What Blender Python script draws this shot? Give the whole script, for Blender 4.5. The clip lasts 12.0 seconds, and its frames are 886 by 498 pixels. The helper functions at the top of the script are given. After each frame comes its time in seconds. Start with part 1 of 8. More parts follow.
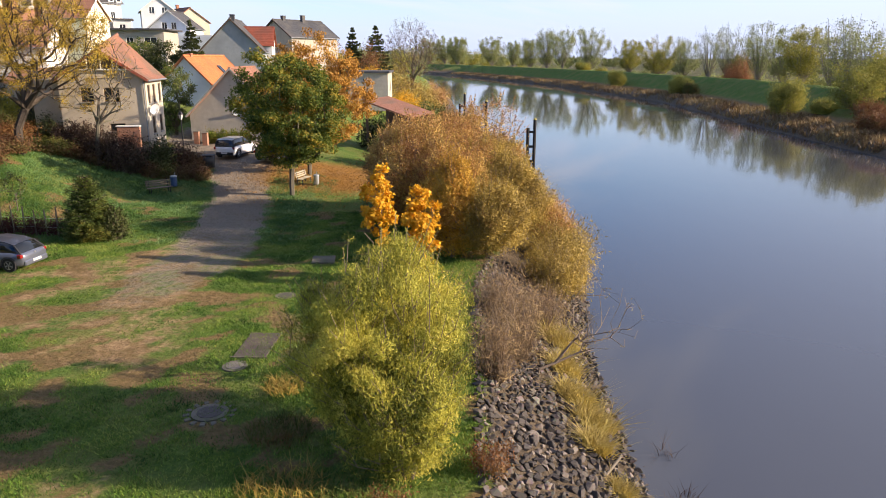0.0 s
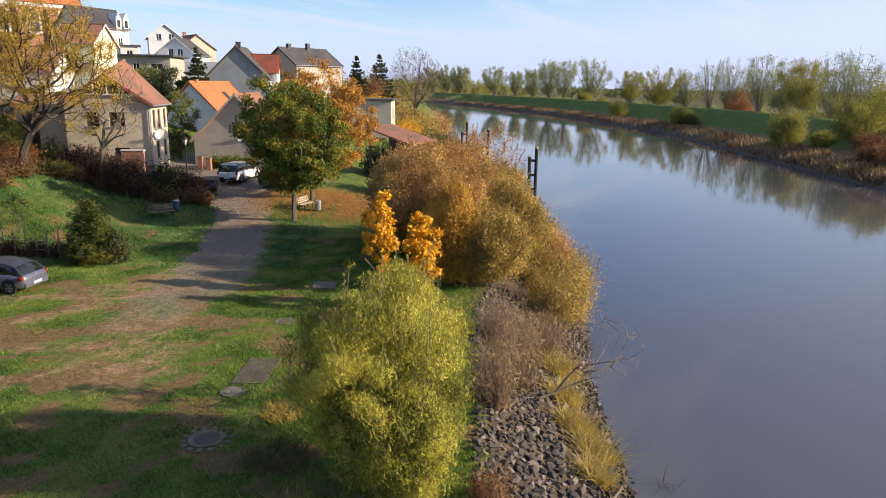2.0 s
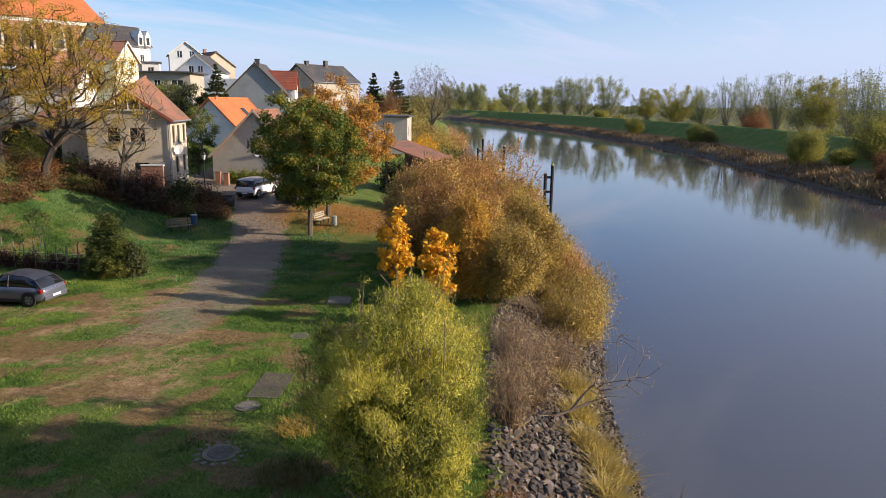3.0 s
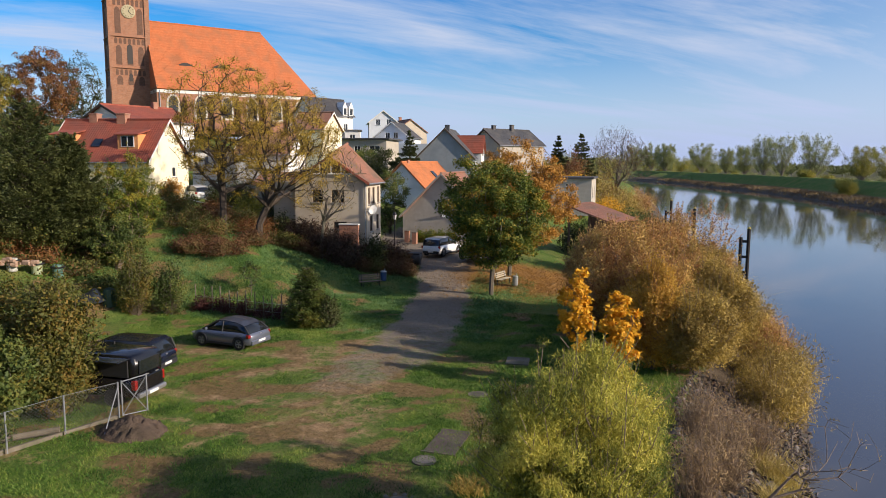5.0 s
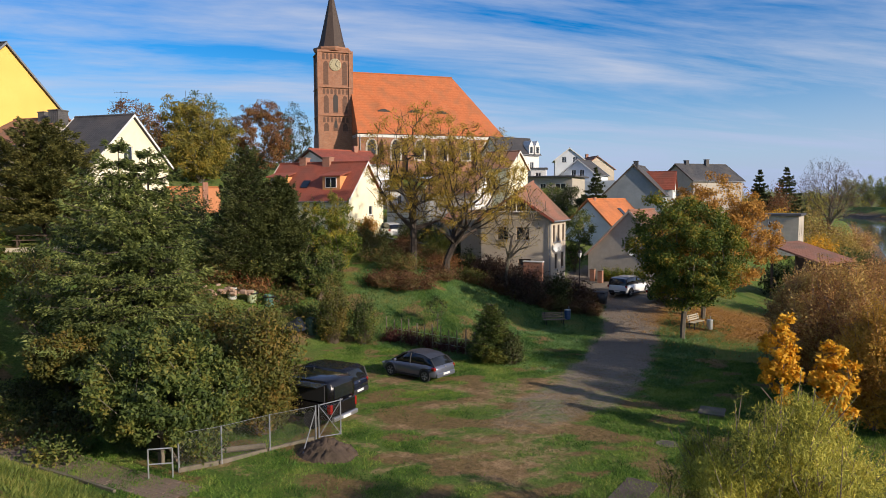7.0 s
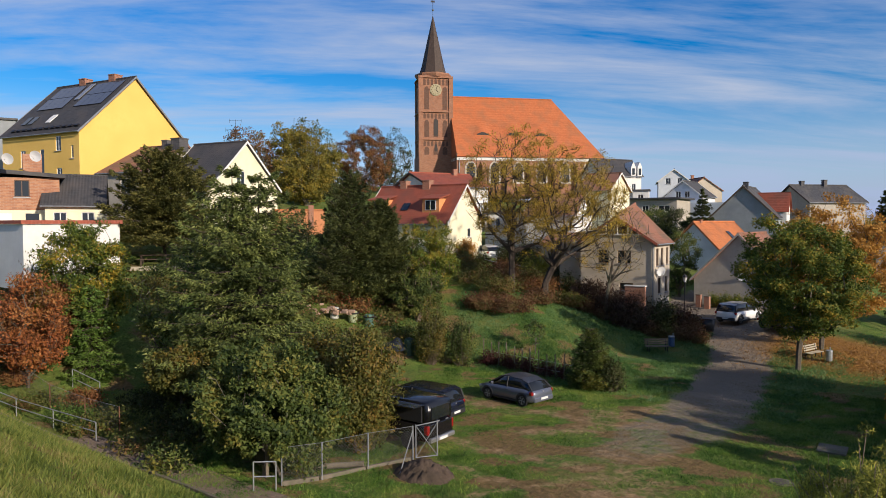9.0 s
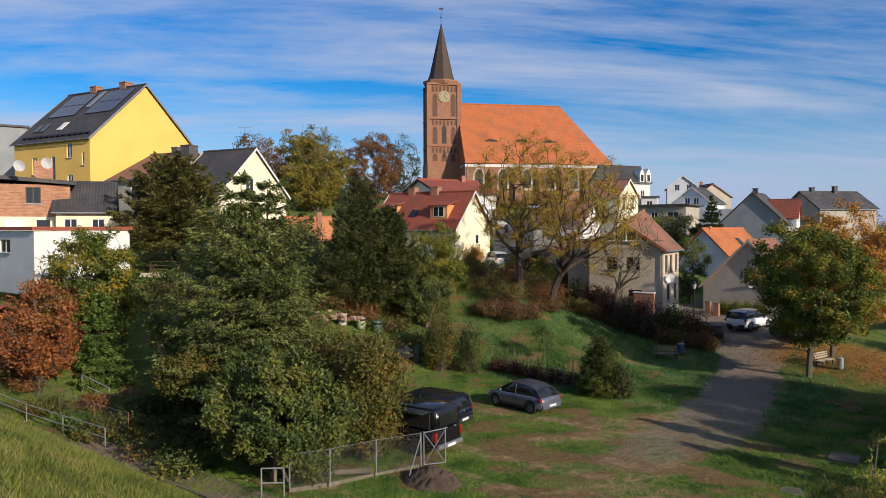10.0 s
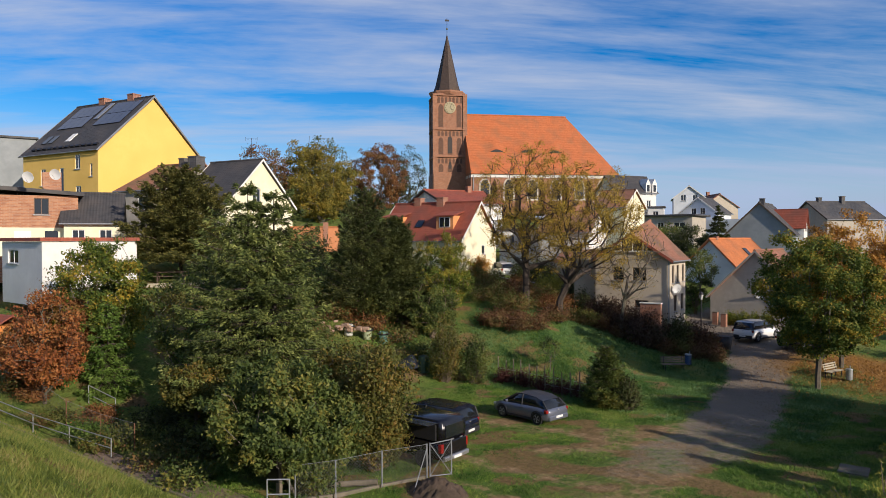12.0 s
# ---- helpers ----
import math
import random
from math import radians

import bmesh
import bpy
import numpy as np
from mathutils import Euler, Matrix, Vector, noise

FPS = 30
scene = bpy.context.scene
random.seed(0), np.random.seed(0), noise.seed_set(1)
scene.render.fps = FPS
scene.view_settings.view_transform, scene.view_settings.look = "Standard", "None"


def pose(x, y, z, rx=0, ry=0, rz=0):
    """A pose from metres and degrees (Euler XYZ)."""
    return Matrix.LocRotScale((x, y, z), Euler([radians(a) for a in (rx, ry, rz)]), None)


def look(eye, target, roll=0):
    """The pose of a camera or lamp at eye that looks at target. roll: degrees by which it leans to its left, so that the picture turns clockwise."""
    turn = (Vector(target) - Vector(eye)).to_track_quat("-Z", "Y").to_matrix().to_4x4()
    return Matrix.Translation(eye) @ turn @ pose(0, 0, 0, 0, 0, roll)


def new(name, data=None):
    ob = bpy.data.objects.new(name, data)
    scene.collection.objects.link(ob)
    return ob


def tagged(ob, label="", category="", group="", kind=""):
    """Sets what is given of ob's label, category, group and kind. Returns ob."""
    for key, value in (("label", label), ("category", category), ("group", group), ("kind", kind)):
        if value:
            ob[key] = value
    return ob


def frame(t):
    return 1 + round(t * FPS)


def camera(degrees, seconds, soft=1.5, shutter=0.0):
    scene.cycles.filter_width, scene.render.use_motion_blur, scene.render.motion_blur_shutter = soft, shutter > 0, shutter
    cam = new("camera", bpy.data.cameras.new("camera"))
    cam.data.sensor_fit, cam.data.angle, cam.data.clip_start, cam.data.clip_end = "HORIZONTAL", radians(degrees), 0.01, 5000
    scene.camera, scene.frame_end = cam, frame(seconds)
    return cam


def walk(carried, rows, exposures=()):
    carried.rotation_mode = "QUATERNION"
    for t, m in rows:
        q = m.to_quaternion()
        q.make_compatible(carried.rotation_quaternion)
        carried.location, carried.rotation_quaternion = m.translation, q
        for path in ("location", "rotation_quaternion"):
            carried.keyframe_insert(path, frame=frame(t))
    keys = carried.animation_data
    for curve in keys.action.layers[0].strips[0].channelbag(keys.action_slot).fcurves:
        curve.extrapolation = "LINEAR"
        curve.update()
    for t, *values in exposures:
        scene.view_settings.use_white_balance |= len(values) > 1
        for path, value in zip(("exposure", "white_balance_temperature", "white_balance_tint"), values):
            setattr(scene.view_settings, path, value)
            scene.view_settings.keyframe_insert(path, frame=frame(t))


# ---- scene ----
EYE = 9.5
cam = camera(64.07, 12.0, soft=0.5)
# seconds, yaw to the left, pitch, lean: the camera turns where it stands
PATH = [
    (0.0, -0.14, -15.20, 0.14),
    (0.5, -0.13, -14.90, 0.30),
    (1.0, -0.13, -14.53, 0.51),
    (1.5, -0.10, -13.83, 0.63),
    (2.0, -0.04, -13.01, 0.76),
    (2.5, 0.18, -12.30, 0.84),
    (2.7, 0.49, -12.13, 0.90),
    (4.3, 8.87, -8.58, 0.50),
    (4.5, 10.77, -8.09, 0.49),
    (5.0, 16.03, -6.97, 0.24),
    (5.5, 21.44, -6.42, -0.03),
    (6.0, 26.25, -5.37, -0.26),
    (6.5, 29.34, -4.36, -0.31),
    (7.0, 30.92, -3.95, -0.23),
    (7.5, 33.75, -3.49, -0.27),
    (9.5, 39.35, -1.86, -0.16),
    (10.0, 39.51, -1.58, -0.15),
    (10.5, 39.64, -1.31, -0.13),
    (11.0, 39.76, -1.08, -0.20),
    (11.5, 39.88, -0.90, -0.21),
    (12.0, 39.99, -0.73, -0.20),
]


def turned(yaw, pitch, lean):
    y, p = radians(yaw), radians(pitch)
    way = Vector((-math.sin(y) * math.cos(p), math.cos(y) * math.cos(p), math.sin(p)))
    eye = Vector((0, 0, EYE))
    return look(eye, eye + 10 * way, lean)


walk(cam, [(t, turned(a, b, c)) for t, a, b, c in PATH], [(0.0, 0.92, 7150, 14), (1.0, 0.87, 7150, 14), (2.5, 0.62, 6950, 13), (4.5, 0.34, 6600, 12), (6.5, 0.16, 6500, 11), (9.5, 0.0, 6420, 11), (12.0, 0.0, 6400, 11)])

# ---- sky and sun ----
SUN_ELEVATION, SUN_AZIMUTH = radians(21.5), radians(96)  # azimuth from +y towards +x
world = bpy.data.worlds.new("sky")
scene.world = world
world.use_nodes = True
wn, wl = world.node_tree.nodes, world.node_tree.links
wn.clear()
sky = wn.new("ShaderNodeTexSky")
sky.sky_type = "NISHITA"
sky.sun_disc = False
sky.sun_elevation, sky.sun_rotation = SUN_ELEVATION, SUN_AZIMUTH
sky.air_density, sky.dust_density, sky.ozone_density = 1.0, 0.6, 3.0
geo = wn.new("ShaderNodeTexCoord")
sep = wn.new("ShaderNodeSeparateXYZ")
wl.new(geo.outputs["Generated"], sep.inputs[0])
# thin cirrus: stretched noise laid on a high plane, thicker towards the horizon
dz = wn.new("ShaderNodeMath"); dz.operation = "ADD"; dz.inputs[1].default_value = 0.12
wl.new(sep.outputs["Z"], dz.inputs[0])
plane = wn.new("ShaderNodeVectorMath"); plane.operation = "DIVIDE"
comb = wn.new("ShaderNodeCombineXYZ")
for i in range(3):
    wl.new(dz.outputs[0], comb.inputs[i])
wl.new(geo.outputs["Generated"], plane.inputs[0]); wl.new(comb.outputs[0], plane.inputs[1])
stretch = wn.new("ShaderNodeMapping")
stretch.vector_type = "TEXTURE"
stretch.inputs["Rotation"].default_value = (0, 0, radians(47))
stretch.inputs["Scale"].default_value = (3.0, 0.85, 1.0)
wl.new(plane.outputs[0], stretch.inputs["Vector"])
cirrus = wn.new("ShaderNodeTexNoise")
cirrus.inputs["Scale"].default_value = 1.5
cirrus.inputs["Detail"].default_value = 7
cirrus.inputs["Roughness"].default_value = 0.6
cirrus.inputs["Distortion"].default_value = 0.35
wl.new(stretch.outputs[0], cirrus.inputs["Vector"])
cover = wn.new("ShaderNodeMapRange")
cover.inputs["From Min"].default_value, cover.inputs["From Max"].default_value = 0.41, 0.68
cover.inputs["To Max"].default_value = 0.8
wl.new(cirrus.outputs["Fac"], cover.inputs["Value"])
low = wn.new("ShaderNodeMapRange")
low.inputs["From Min"].default_value, low.inputs["From Max"].default_value = 0.01, 0.17
low.inputs["To Min"].default_value, low.inputs["To Max"].default_value = 0.85, 0.0
wl.new(sep.outputs["Z"], low.inputs["Value"])
veil = wn.new("ShaderNodeMix"); veil.data_type = "RGBA"
veil.inputs["B"].default_value = (4.9, 5.35, 6.5, 1)
clear = wn.new("ShaderNodeHueSaturation")
clear.inputs["Hue"].default_value, clear.inputs["Saturation"].default_value, clear.inputs["Value"].default_value = 0.512, 1.58, 1.2
wl.new(sky.outputs[0], clear.inputs["Color"])
# the veil thickens towards the sun
east = wn.new("ShaderNodeMapRange"); east.interpolation_type = "SMOOTHSTEP"
east.inputs["From Min"].default_value, east.inputs["From Max"].default_value = -0.25, 0.75
east.inputs["To Max"].default_value = 0.7
wl.new(sep.outputs["X"], east.inputs["Value"])
thick = wn.new("ShaderNodeMath"); thick.operation = "MAXIMUM"
wl.new(cover.outputs[0], thick.inputs[0]); wl.new(east.outputs[0], thick.inputs[1])
wl.new(thick.outputs[0], veil.inputs["Factor"]); wl.new(clear.outputs[0], veil.inputs["A"])
haze = wn.new("ShaderNodeMix"); haze.data_type = "RGBA"
haze.inputs["B"].default_value = (3.4, 4.25, 6.9, 1)
wl.new(low.outputs[0], haze.inputs["Factor"]); wl.new(veil.outputs["Result"], haze.inputs["A"])
bg = wn.new("ShaderNodeBackground")
bg.inputs["Strength"].default_value = 0.106
wl.new(haze.outputs["Result"], bg.inputs["Color"])
wo = wn.new("ShaderNodeOutputWorld")
wl.new(bg.outputs[0], wo.inputs[0])
sun = new("sun", bpy.data.lights.new("sun", "SUN"))
sun.data.energy, sun.data.angle, sun.data.color = 5.0, radians(0.5), (1.0, 0.865, 0.71)
towards = Vector((math.sin(SUN_AZIMUTH) * math.cos(SUN_ELEVATION), math.cos(SUN_AZIMUTH) * math.cos(SUN_ELEVATION), math.sin(SUN_ELEVATION)))
sun.matrix_world = look(towards * 300, (0, 0, 0))

# ---- materials ----


def node(nt, kind, **values):
    n = nt.nodes.new(kind)
    for key, value in values.items():
        n.inputs[key.replace("_", " ")].default_value = value
    return n


def surface(name, c1, c2, scale=3.0, rough=0.8, c3=None, scale2=0.25, bump=0.0, bump_scale=20.0, metal=0.0, detail=4.0):
    """Two scales of colour noise and a fine relief, in the object's own metres."""
    m = bpy.data.materials.new(name)
    m.use_nodes = True
    nt = m.node_tree
    b = nt.nodes["Principled BSDF"]
    b.inputs["Roughness"].default_value, b.inputs["Metallic"].default_value = rough, metal
    b.inputs["Specular IOR Level"].default_value = 0.3
    tc = nt.nodes.new("ShaderNodeTexCoord")
    n1 = node(nt, "ShaderNodeTexNoise", Scale=scale, Detail=detail, Roughness=0.65)
    nt.links.new(tc.outputs["Object"], n1.inputs["Vector"])
    r1 = nt.nodes.new("ShaderNodeMapRange")
    r1.inputs["From Min"].default_value, r1.inputs["From Max"].default_value = 0.32, 0.68
    nt.links.new(n1.outputs["Fac"], r1.inputs["Value"])
    mix = nt.nodes.new("ShaderNodeMix"); mix.data_type = "RGBA"
    mix.inputs["A"].default_value, mix.inputs["B"].default_value = (*c1, 1), (*c2, 1)
    nt.links.new(r1.outputs[0], mix.inputs["Factor"])
    out = mix.outputs["Result"]
    if c3:
        n2 = node(nt, "ShaderNodeTexNoise", Scale=scale2, Detail=3.0)
        nt.links.new(tc.outputs["Object"], n2.inputs["Vector"])
        r2 = nt.nodes.new("ShaderNodeMapRange")
        r2.inputs["From Min"].default_value, r2.inputs["From Max"].default_value = 0.45, 0.7
        nt.links.new(n2.outputs["Fac"], r2.inputs["Value"])
        mix2 = nt.nodes.new("ShaderNodeMix"); mix2.data_type = "RGBA"
        mix2.inputs["B"].default_value = (*c3, 1)
        nt.links.new(r2.outputs[0], mix2.inputs["Factor"]); nt.links.new(out, mix2.inputs["A"])
        out = mix2.outputs["Result"]
    nt.links.new(out, b.inputs["Base Color"])
    if bump:
        n3 = node(nt, "ShaderNodeTexNoise", Scale=bump_scale, Detail=4.0)
        nt.links.new(tc.outputs["Object"], n3.inputs["Vector"])
        bp = node(nt, "ShaderNodeBump", Strength=bump, Distance=0.05)
        nt.links.new(n3.outputs["Fac"], bp.inputs["Height"]); nt.links.new(bp.outputs[0], b.inputs["Normal"])
    return m


def foliage(name, colours, glow=0.35, rough=0.6, patch=0.6):
    """Leaves: each island takes its own tint from a ramp, patches of the crown lean to one end; light shines through."""
    m = bpy.data.materials.new(name)
    m.use_nodes = True
    nt = m.node_tree
    b = nt.nodes["Principled BSDF"]
    b.inputs["Roughness"].default_value = rough
    b.inputs["Specular IOR Level"].default_value = 0.25
    g = nt.nodes.new("ShaderNodeNewGeometry")
    tc = nt.nodes.new("ShaderNodeTexCoord")
    n = node(nt, "ShaderNodeTexNoise", Scale=patch, Detail=2.0)
    nt.links.new(tc.outputs["Object"], n.inputs["Vector"])
    r = nt.nodes.new("ShaderNodeMapRange")
    r.inputs["From Min"].default_value, r.inputs["From Max"].default_value = 0.35, 0.65
    nt.links.new(n.outputs["Fac"], r.inputs["Value"])
    f = nt.nodes.new("ShaderNodeMix")
    f.inputs["Factor"].default_value = 0.5
    nt.links.new(g.outputs["Random Per Island"], f.inputs[2]); nt.links.new(r.outputs[0], f.inputs[3])
    ramp = nt.nodes.new("ShaderNodeValToRGB")
    el = ramp.color_ramp.elements
    for i, c in enumerate(colours):
        at = i / max(1, len(colours) - 1)
        e = el[i] if i < 2 else el.new(at)
        e.position = at
    for i, c in enumerate(colours):
        el[i].position, el[i].color = 0.12 + 0.76 * i / max(1, len(colours) - 1), (*c, 1)
    nt.links.new(f.outputs[0], ramp.inputs[0])
    nt.links.new(ramp.outputs[0], b.inputs["Base Color"])
    t = nt.nodes.new("ShaderNodeBsdfTranslucent")
    nt.links.new(ramp.outputs[0], t.inputs["Color"])
    mx = nt.nodes.new("ShaderNodeMixShader")
    mx.inputs[0].default_value = glow
    nt.links.new(b.outputs[0], mx.inputs[1]); nt.links.new(t.outputs[0], mx.inputs[2])
    nt.links.new(mx.outputs[0], nt.nodes["Material Output"].inputs[0])
    return m


def tiled(name, c1, c2, row=0.3, col=0.22, rough=0.75, moss=None):
    """Roof tiles: courses by height, columns along the ridge (object y) or along x, stains on top."""
    m = surface(name, c1, c2, 2.2, rough, moss, 0.5)
    nt = m.node_tree
    b = nt.nodes["Principled BSDF"]
    tc = nt.nodes.new("ShaderNodeTexCoord")
    sep = nt.nodes.new("ShaderNodeSeparateXYZ")
    nt.links.new(tc.outputs["Object"], sep.inputs[0])
    hs = []
    for axis, size in (("Z", row * 0.65), ("Y", col)):
        d = nt.nodes.new("ShaderNodeMath"); d.operation = "DIVIDE"; d.inputs[1].default_value = size
        nt.links.new(sep.outputs[axis], d.inputs[0])
        fr = nt.nodes.new("ShaderNodeMath"); fr.operation = "FRACT"
        nt.links.new(d.outputs[0], fr.inputs[0])
        hs.append(fr)
    ping = nt.nodes.new("ShaderNodeMath"); ping.operation = "PINGPONG"; ping.inputs[1].default_value = 0.5
    nt.links.new(hs[1].outputs[0], ping.inputs[0])
    inv = nt.nodes.new("ShaderNodeMath"); inv.operation = "SUBTRACT"
    nt.links.new(ping.outputs[0], inv.inputs[0]); nt.links.new(hs[0].outputs[0], inv.inputs[1])
    bp = node(nt, "ShaderNodeBump", Strength=0.9, Distance=0.05)
    nt.links.new(inv.outputs[0], bp.inputs["Height"]); nt.links.new(bp.outputs[0], b.inputs["Normal"])
    return m


def bricked(name, c1, c2, mortar, scale=1.0, rough=0.85):
    m = surface(name, c1, c2, 1.2, rough, None)
    nt = m.node_tree
    b = nt.nodes["Principled BSDF"]
    tc = nt.nodes.new("ShaderNodeTexCoord")
    sep = nt.nodes.new("ShaderNodeSeparateXYZ"); nt.links.new(tc.outputs["Object"], sep.inputs[0])
    add = nt.nodes.new("ShaderNodeMath"); nt.links.new(sep.outputs["X"], add.inputs[0]); nt.links.new(sep.outputs["Y"], add.inputs[1])
    cb = nt.nodes.new("ShaderNodeCombineXYZ"); nt.links.new(add.outputs[0], cb.inputs[0]); nt.links.new(sep.outputs["Z"], cb.inputs[1])
    br = nt.nodes.new("ShaderNodeTexBrick")
    br.inputs["Scale"].default_value = 1.0
    br.inputs["Brick Width"].default_value, br.inputs["Row Height"].default_value = 0.27 * scale, 0.085 * scale
    br.inputs["Mortar Size"].default_value = 0.008 * scale
    br.inputs["Color1"].default_value, br.inputs["Color2"].default_value, br.inputs["Mortar"].default_value = (*c1, 1), (*c2, 1), (*mortar, 1)
    nt.links.new(cb.outputs[0], br.inputs["Vector"])
    old = b.inputs["Base Color"].links[0].from_socket
    mx = nt.nodes.new("ShaderNodeMix"); mx.data_type = "RGBA"; mx.inputs["Factor"].default_value = 0.55
    nt.links.new(old, mx.inputs["A"]); nt.links.new(br.outputs["Color"], mx.inputs["B"])
    nt.links.new(mx.outputs["Result"], b.inputs["Base Color"])
    bp = node(nt, "ShaderNodeBump", Strength=0.5, Distance=0.02); bp.invert = True
    nt.links.new(br.outputs["Fac"], bp.inputs["Height"]); nt.links.new(bp.outputs[0], b.inputs["Normal"])
    return m


def plain(name, c, rough=0.5, metal=0.0, spec=0.5, coat=0.0):
    m = bpy.data.materials.new(name)
    m.use_nodes = True
    b = m.node_tree.nodes["Principled BSDF"]
    b.inputs["Base Color"].default_value = (*c, 1)
    b.inputs["Roughness"].default_value, b.inputs["Metallic"].default_value = rough, metal
    b.inputs["Specular IOR Level"].default_value, b.inputs["Coat Weight"].default_value = spec, coat
    return m


# ---- mesh tools ----
FACES = ((0, 3, 2, 1), (4, 5, 6, 7), (0, 1, 5, 4), (1, 2, 6, 5), (2, 3, 7, 6), (3, 0, 4, 7))


def part(name, data, material, parent=None, label=""):
    """Link a bmesh or a mesh as one object, under a thing or a part."""
    if isinstance(data, bmesh.types.BMesh):
        me = bpy.data.meshes.new(name)
        data.to_mesh(me)
        data.free()
    else:
        me = data
    if material and not me.materials:
        me.materials.append(material)
    ob = new(name, me)
    ob.parent = parent
    if label:
        ob["label"] = label
    return ob


def thing(name, place, label, category, group="", turn=0.0, kind="", scale=1.0):
    ob = new(name)
    ob.empty_display_size = 0.2
    ob.location, ob.rotation_euler = place, (0, 0, radians(turn))
    ob.scale = (scale, scale, scale)
    return tagged(ob, label, category, group, kind)


def box(bm, x0, y0, z0, x1, y1, z1, bevel=0.0):
    vs = [bm.verts.new(p) for p in ((x0, y0, z0), (x1, y0, z0), (x1, y1, z0), (x0, y1, z0), (x0, y0, z1), (x1, y0, z1), (x1, y1, z1), (x0, y1, z1))]
    fs = [bm.faces.new([vs[i] for i in f]) for f in FACES]
    if bevel:
        edges = list({e for f in fs for e in f.edges})
        bmesh.ops.bevel(bm, geom=edges, offset=bevel, segments=1, affect="EDGES")
    return bm


def boxed(*a, bevel=0.0):
    return box(bmesh.new(), *a, bevel=bevel)


def rod(bm, p, q, r0, r1=None, sides=8):
    """A capped tapered rod from p to q."""
    p, q = Vector(p), Vector(q)
    r1 = r0 if r1 is None else r1
    turn = (q - p).to_track_quat("Z", "Y").to_matrix()
    rings = []
    for c, r in ((p, r0), (q, r1)):
        rings.append([bm.verts.new(c + turn @ Vector((r * math.cos(6.2832 * i / sides), r * math.sin(6.2832 * i / sides), 0))) for i in range(sides)])
    for i in range(sides):
        j = (i + 1) % sides
        bm.faces.new((rings[0][i], rings[0][j], rings[1][j], rings[1][i]))
    bm.faces.new(rings[0][::-1]); bm.faces.new(rings[1])
    return bm


def rods(*lines, sides=8):
    bm = bmesh.new()
    for p, q, r in lines:
        rod(bm, p, q, r, sides=sides)
    return bm


def lathe(profile, sides=16, bm=None, centre=(0, 0, 0)):
    bm = bm or bmesh.new()
    rings = [[bm.verts.new((centre[0] + r * math.cos(6.2832 * i / sides), centre[1] + r * math.sin(6.2832 * i / sides), centre[2] + z)) for i in range(sides)] for r, z in profile]
    for a, b in zip(rings, rings[1:]):
        for i in range(sides):
            j = (i + 1) % sides
            bm.faces.new((a[i], a[j], b[j], b[i]))
    bm.faces.new(rings[0][::-1]); bm.faces.new(rings[-1])
    return bm


def slab(bm, corners, thick):
    """A flat plate: four or more corners, given a thickness along its normal (downwards)."""
    vs = [Vector(c) for c in corners]
    n = (vs[1] - vs[0]).cross(vs[2] - vs[0]).normalized()
    if n.z < 0:
        n = -n
    top = [bm.verts.new(v) for v in vs]
    low = [bm.verts.new(v - n * thick) for v in vs]
    bm.faces.new(top); bm.faces.new(low[::-1])
    for i in range(len(vs)):
        j = (i + 1) % len(vs)
        bm.faces.new((top[j], top[i], low[i], low[j]))
    bmesh.ops.recalc_face_normals(bm, faces=bm.faces[:])
    return bm


def extrude_profile(profile, x0, x1, bevel=0.0):
    """A closed profile of (y, z) pairs drawn out from x0 to x1."""
    bm = bmesh.new()
    a = [bm.verts.new((x0, y, z)) for y, z in profile]
    b = [bm.verts.new((x1, y, z)) for y, z in profile]
    n = len(profile)
    bm.faces.new(a); bm.faces.new(b[::-1])
    for i in range(n):
        j = (i + 1) % n
        bm.faces.new((a[j], a[i], b[i], b[j]))
    bmesh.ops.recalc_face_normals(bm, faces=bm.faces[:])
    if bevel:
        bmesh.ops.bevel(bm, geom=bm.edges[:], offset=bevel, segments=2, affect="EDGES")
    return bm


def poly_mesh(name, verts, loops_per_face):
    """A mesh of equal polygons from an array of corners, n x k x 3."""
    k = loops_per_face
    v = np.asarray(verts, dtype=np.float32).reshape(-1, 3)
    n = len(v) // k
    me = bpy.data.meshes.new(name)
    me.vertices.add(len(v)); me.vertices.foreach_set("co", v.ravel())
    me.loops.add(len(v)); me.loops.foreach_set("vertex_index", np.arange(len(v), dtype=np.int32))
    me.polygons.add(n); me.polygons.foreach_set("loop_start", np.arange(0, len(v), k, dtype=np.int32))
    me.polygons.foreach_set("loop_total", np.full(n, k, dtype=np.int32))
    me.update()
    return me


def grid_mesh(name, P, smooth=True):
    """A sheet from an array rows x columns x 3."""
    h, w = P.shape[:2]
    me = bpy.data.meshes.new(name)
    me.vertices.add(h * w); me.vertices.foreach_set("co", P.astype(np.float32).ravel())
    i = np.arange(h * w).reshape(h, w)
    q = np.stack([i[:-1, :-1], i[:-1, 1:], i[1:, 1:], i[1:, :-1]], -1).reshape(-1, 4).astype(np.int32)
    me.loops.add(q.size); me.loops.foreach_set("vertex_index", q.ravel())
    me.polygons.add(len(q)); me.polygons.foreach_set("loop_start", np.arange(0, q.size, 4, dtype=np.int32))
    me.polygons.foreach_set("loop_total", np.full(len(q), 4, dtype=np.int32))
    me.polygons.foreach_set("use_smooth", np.full(len(q), smooth))
    me.update()
    return me


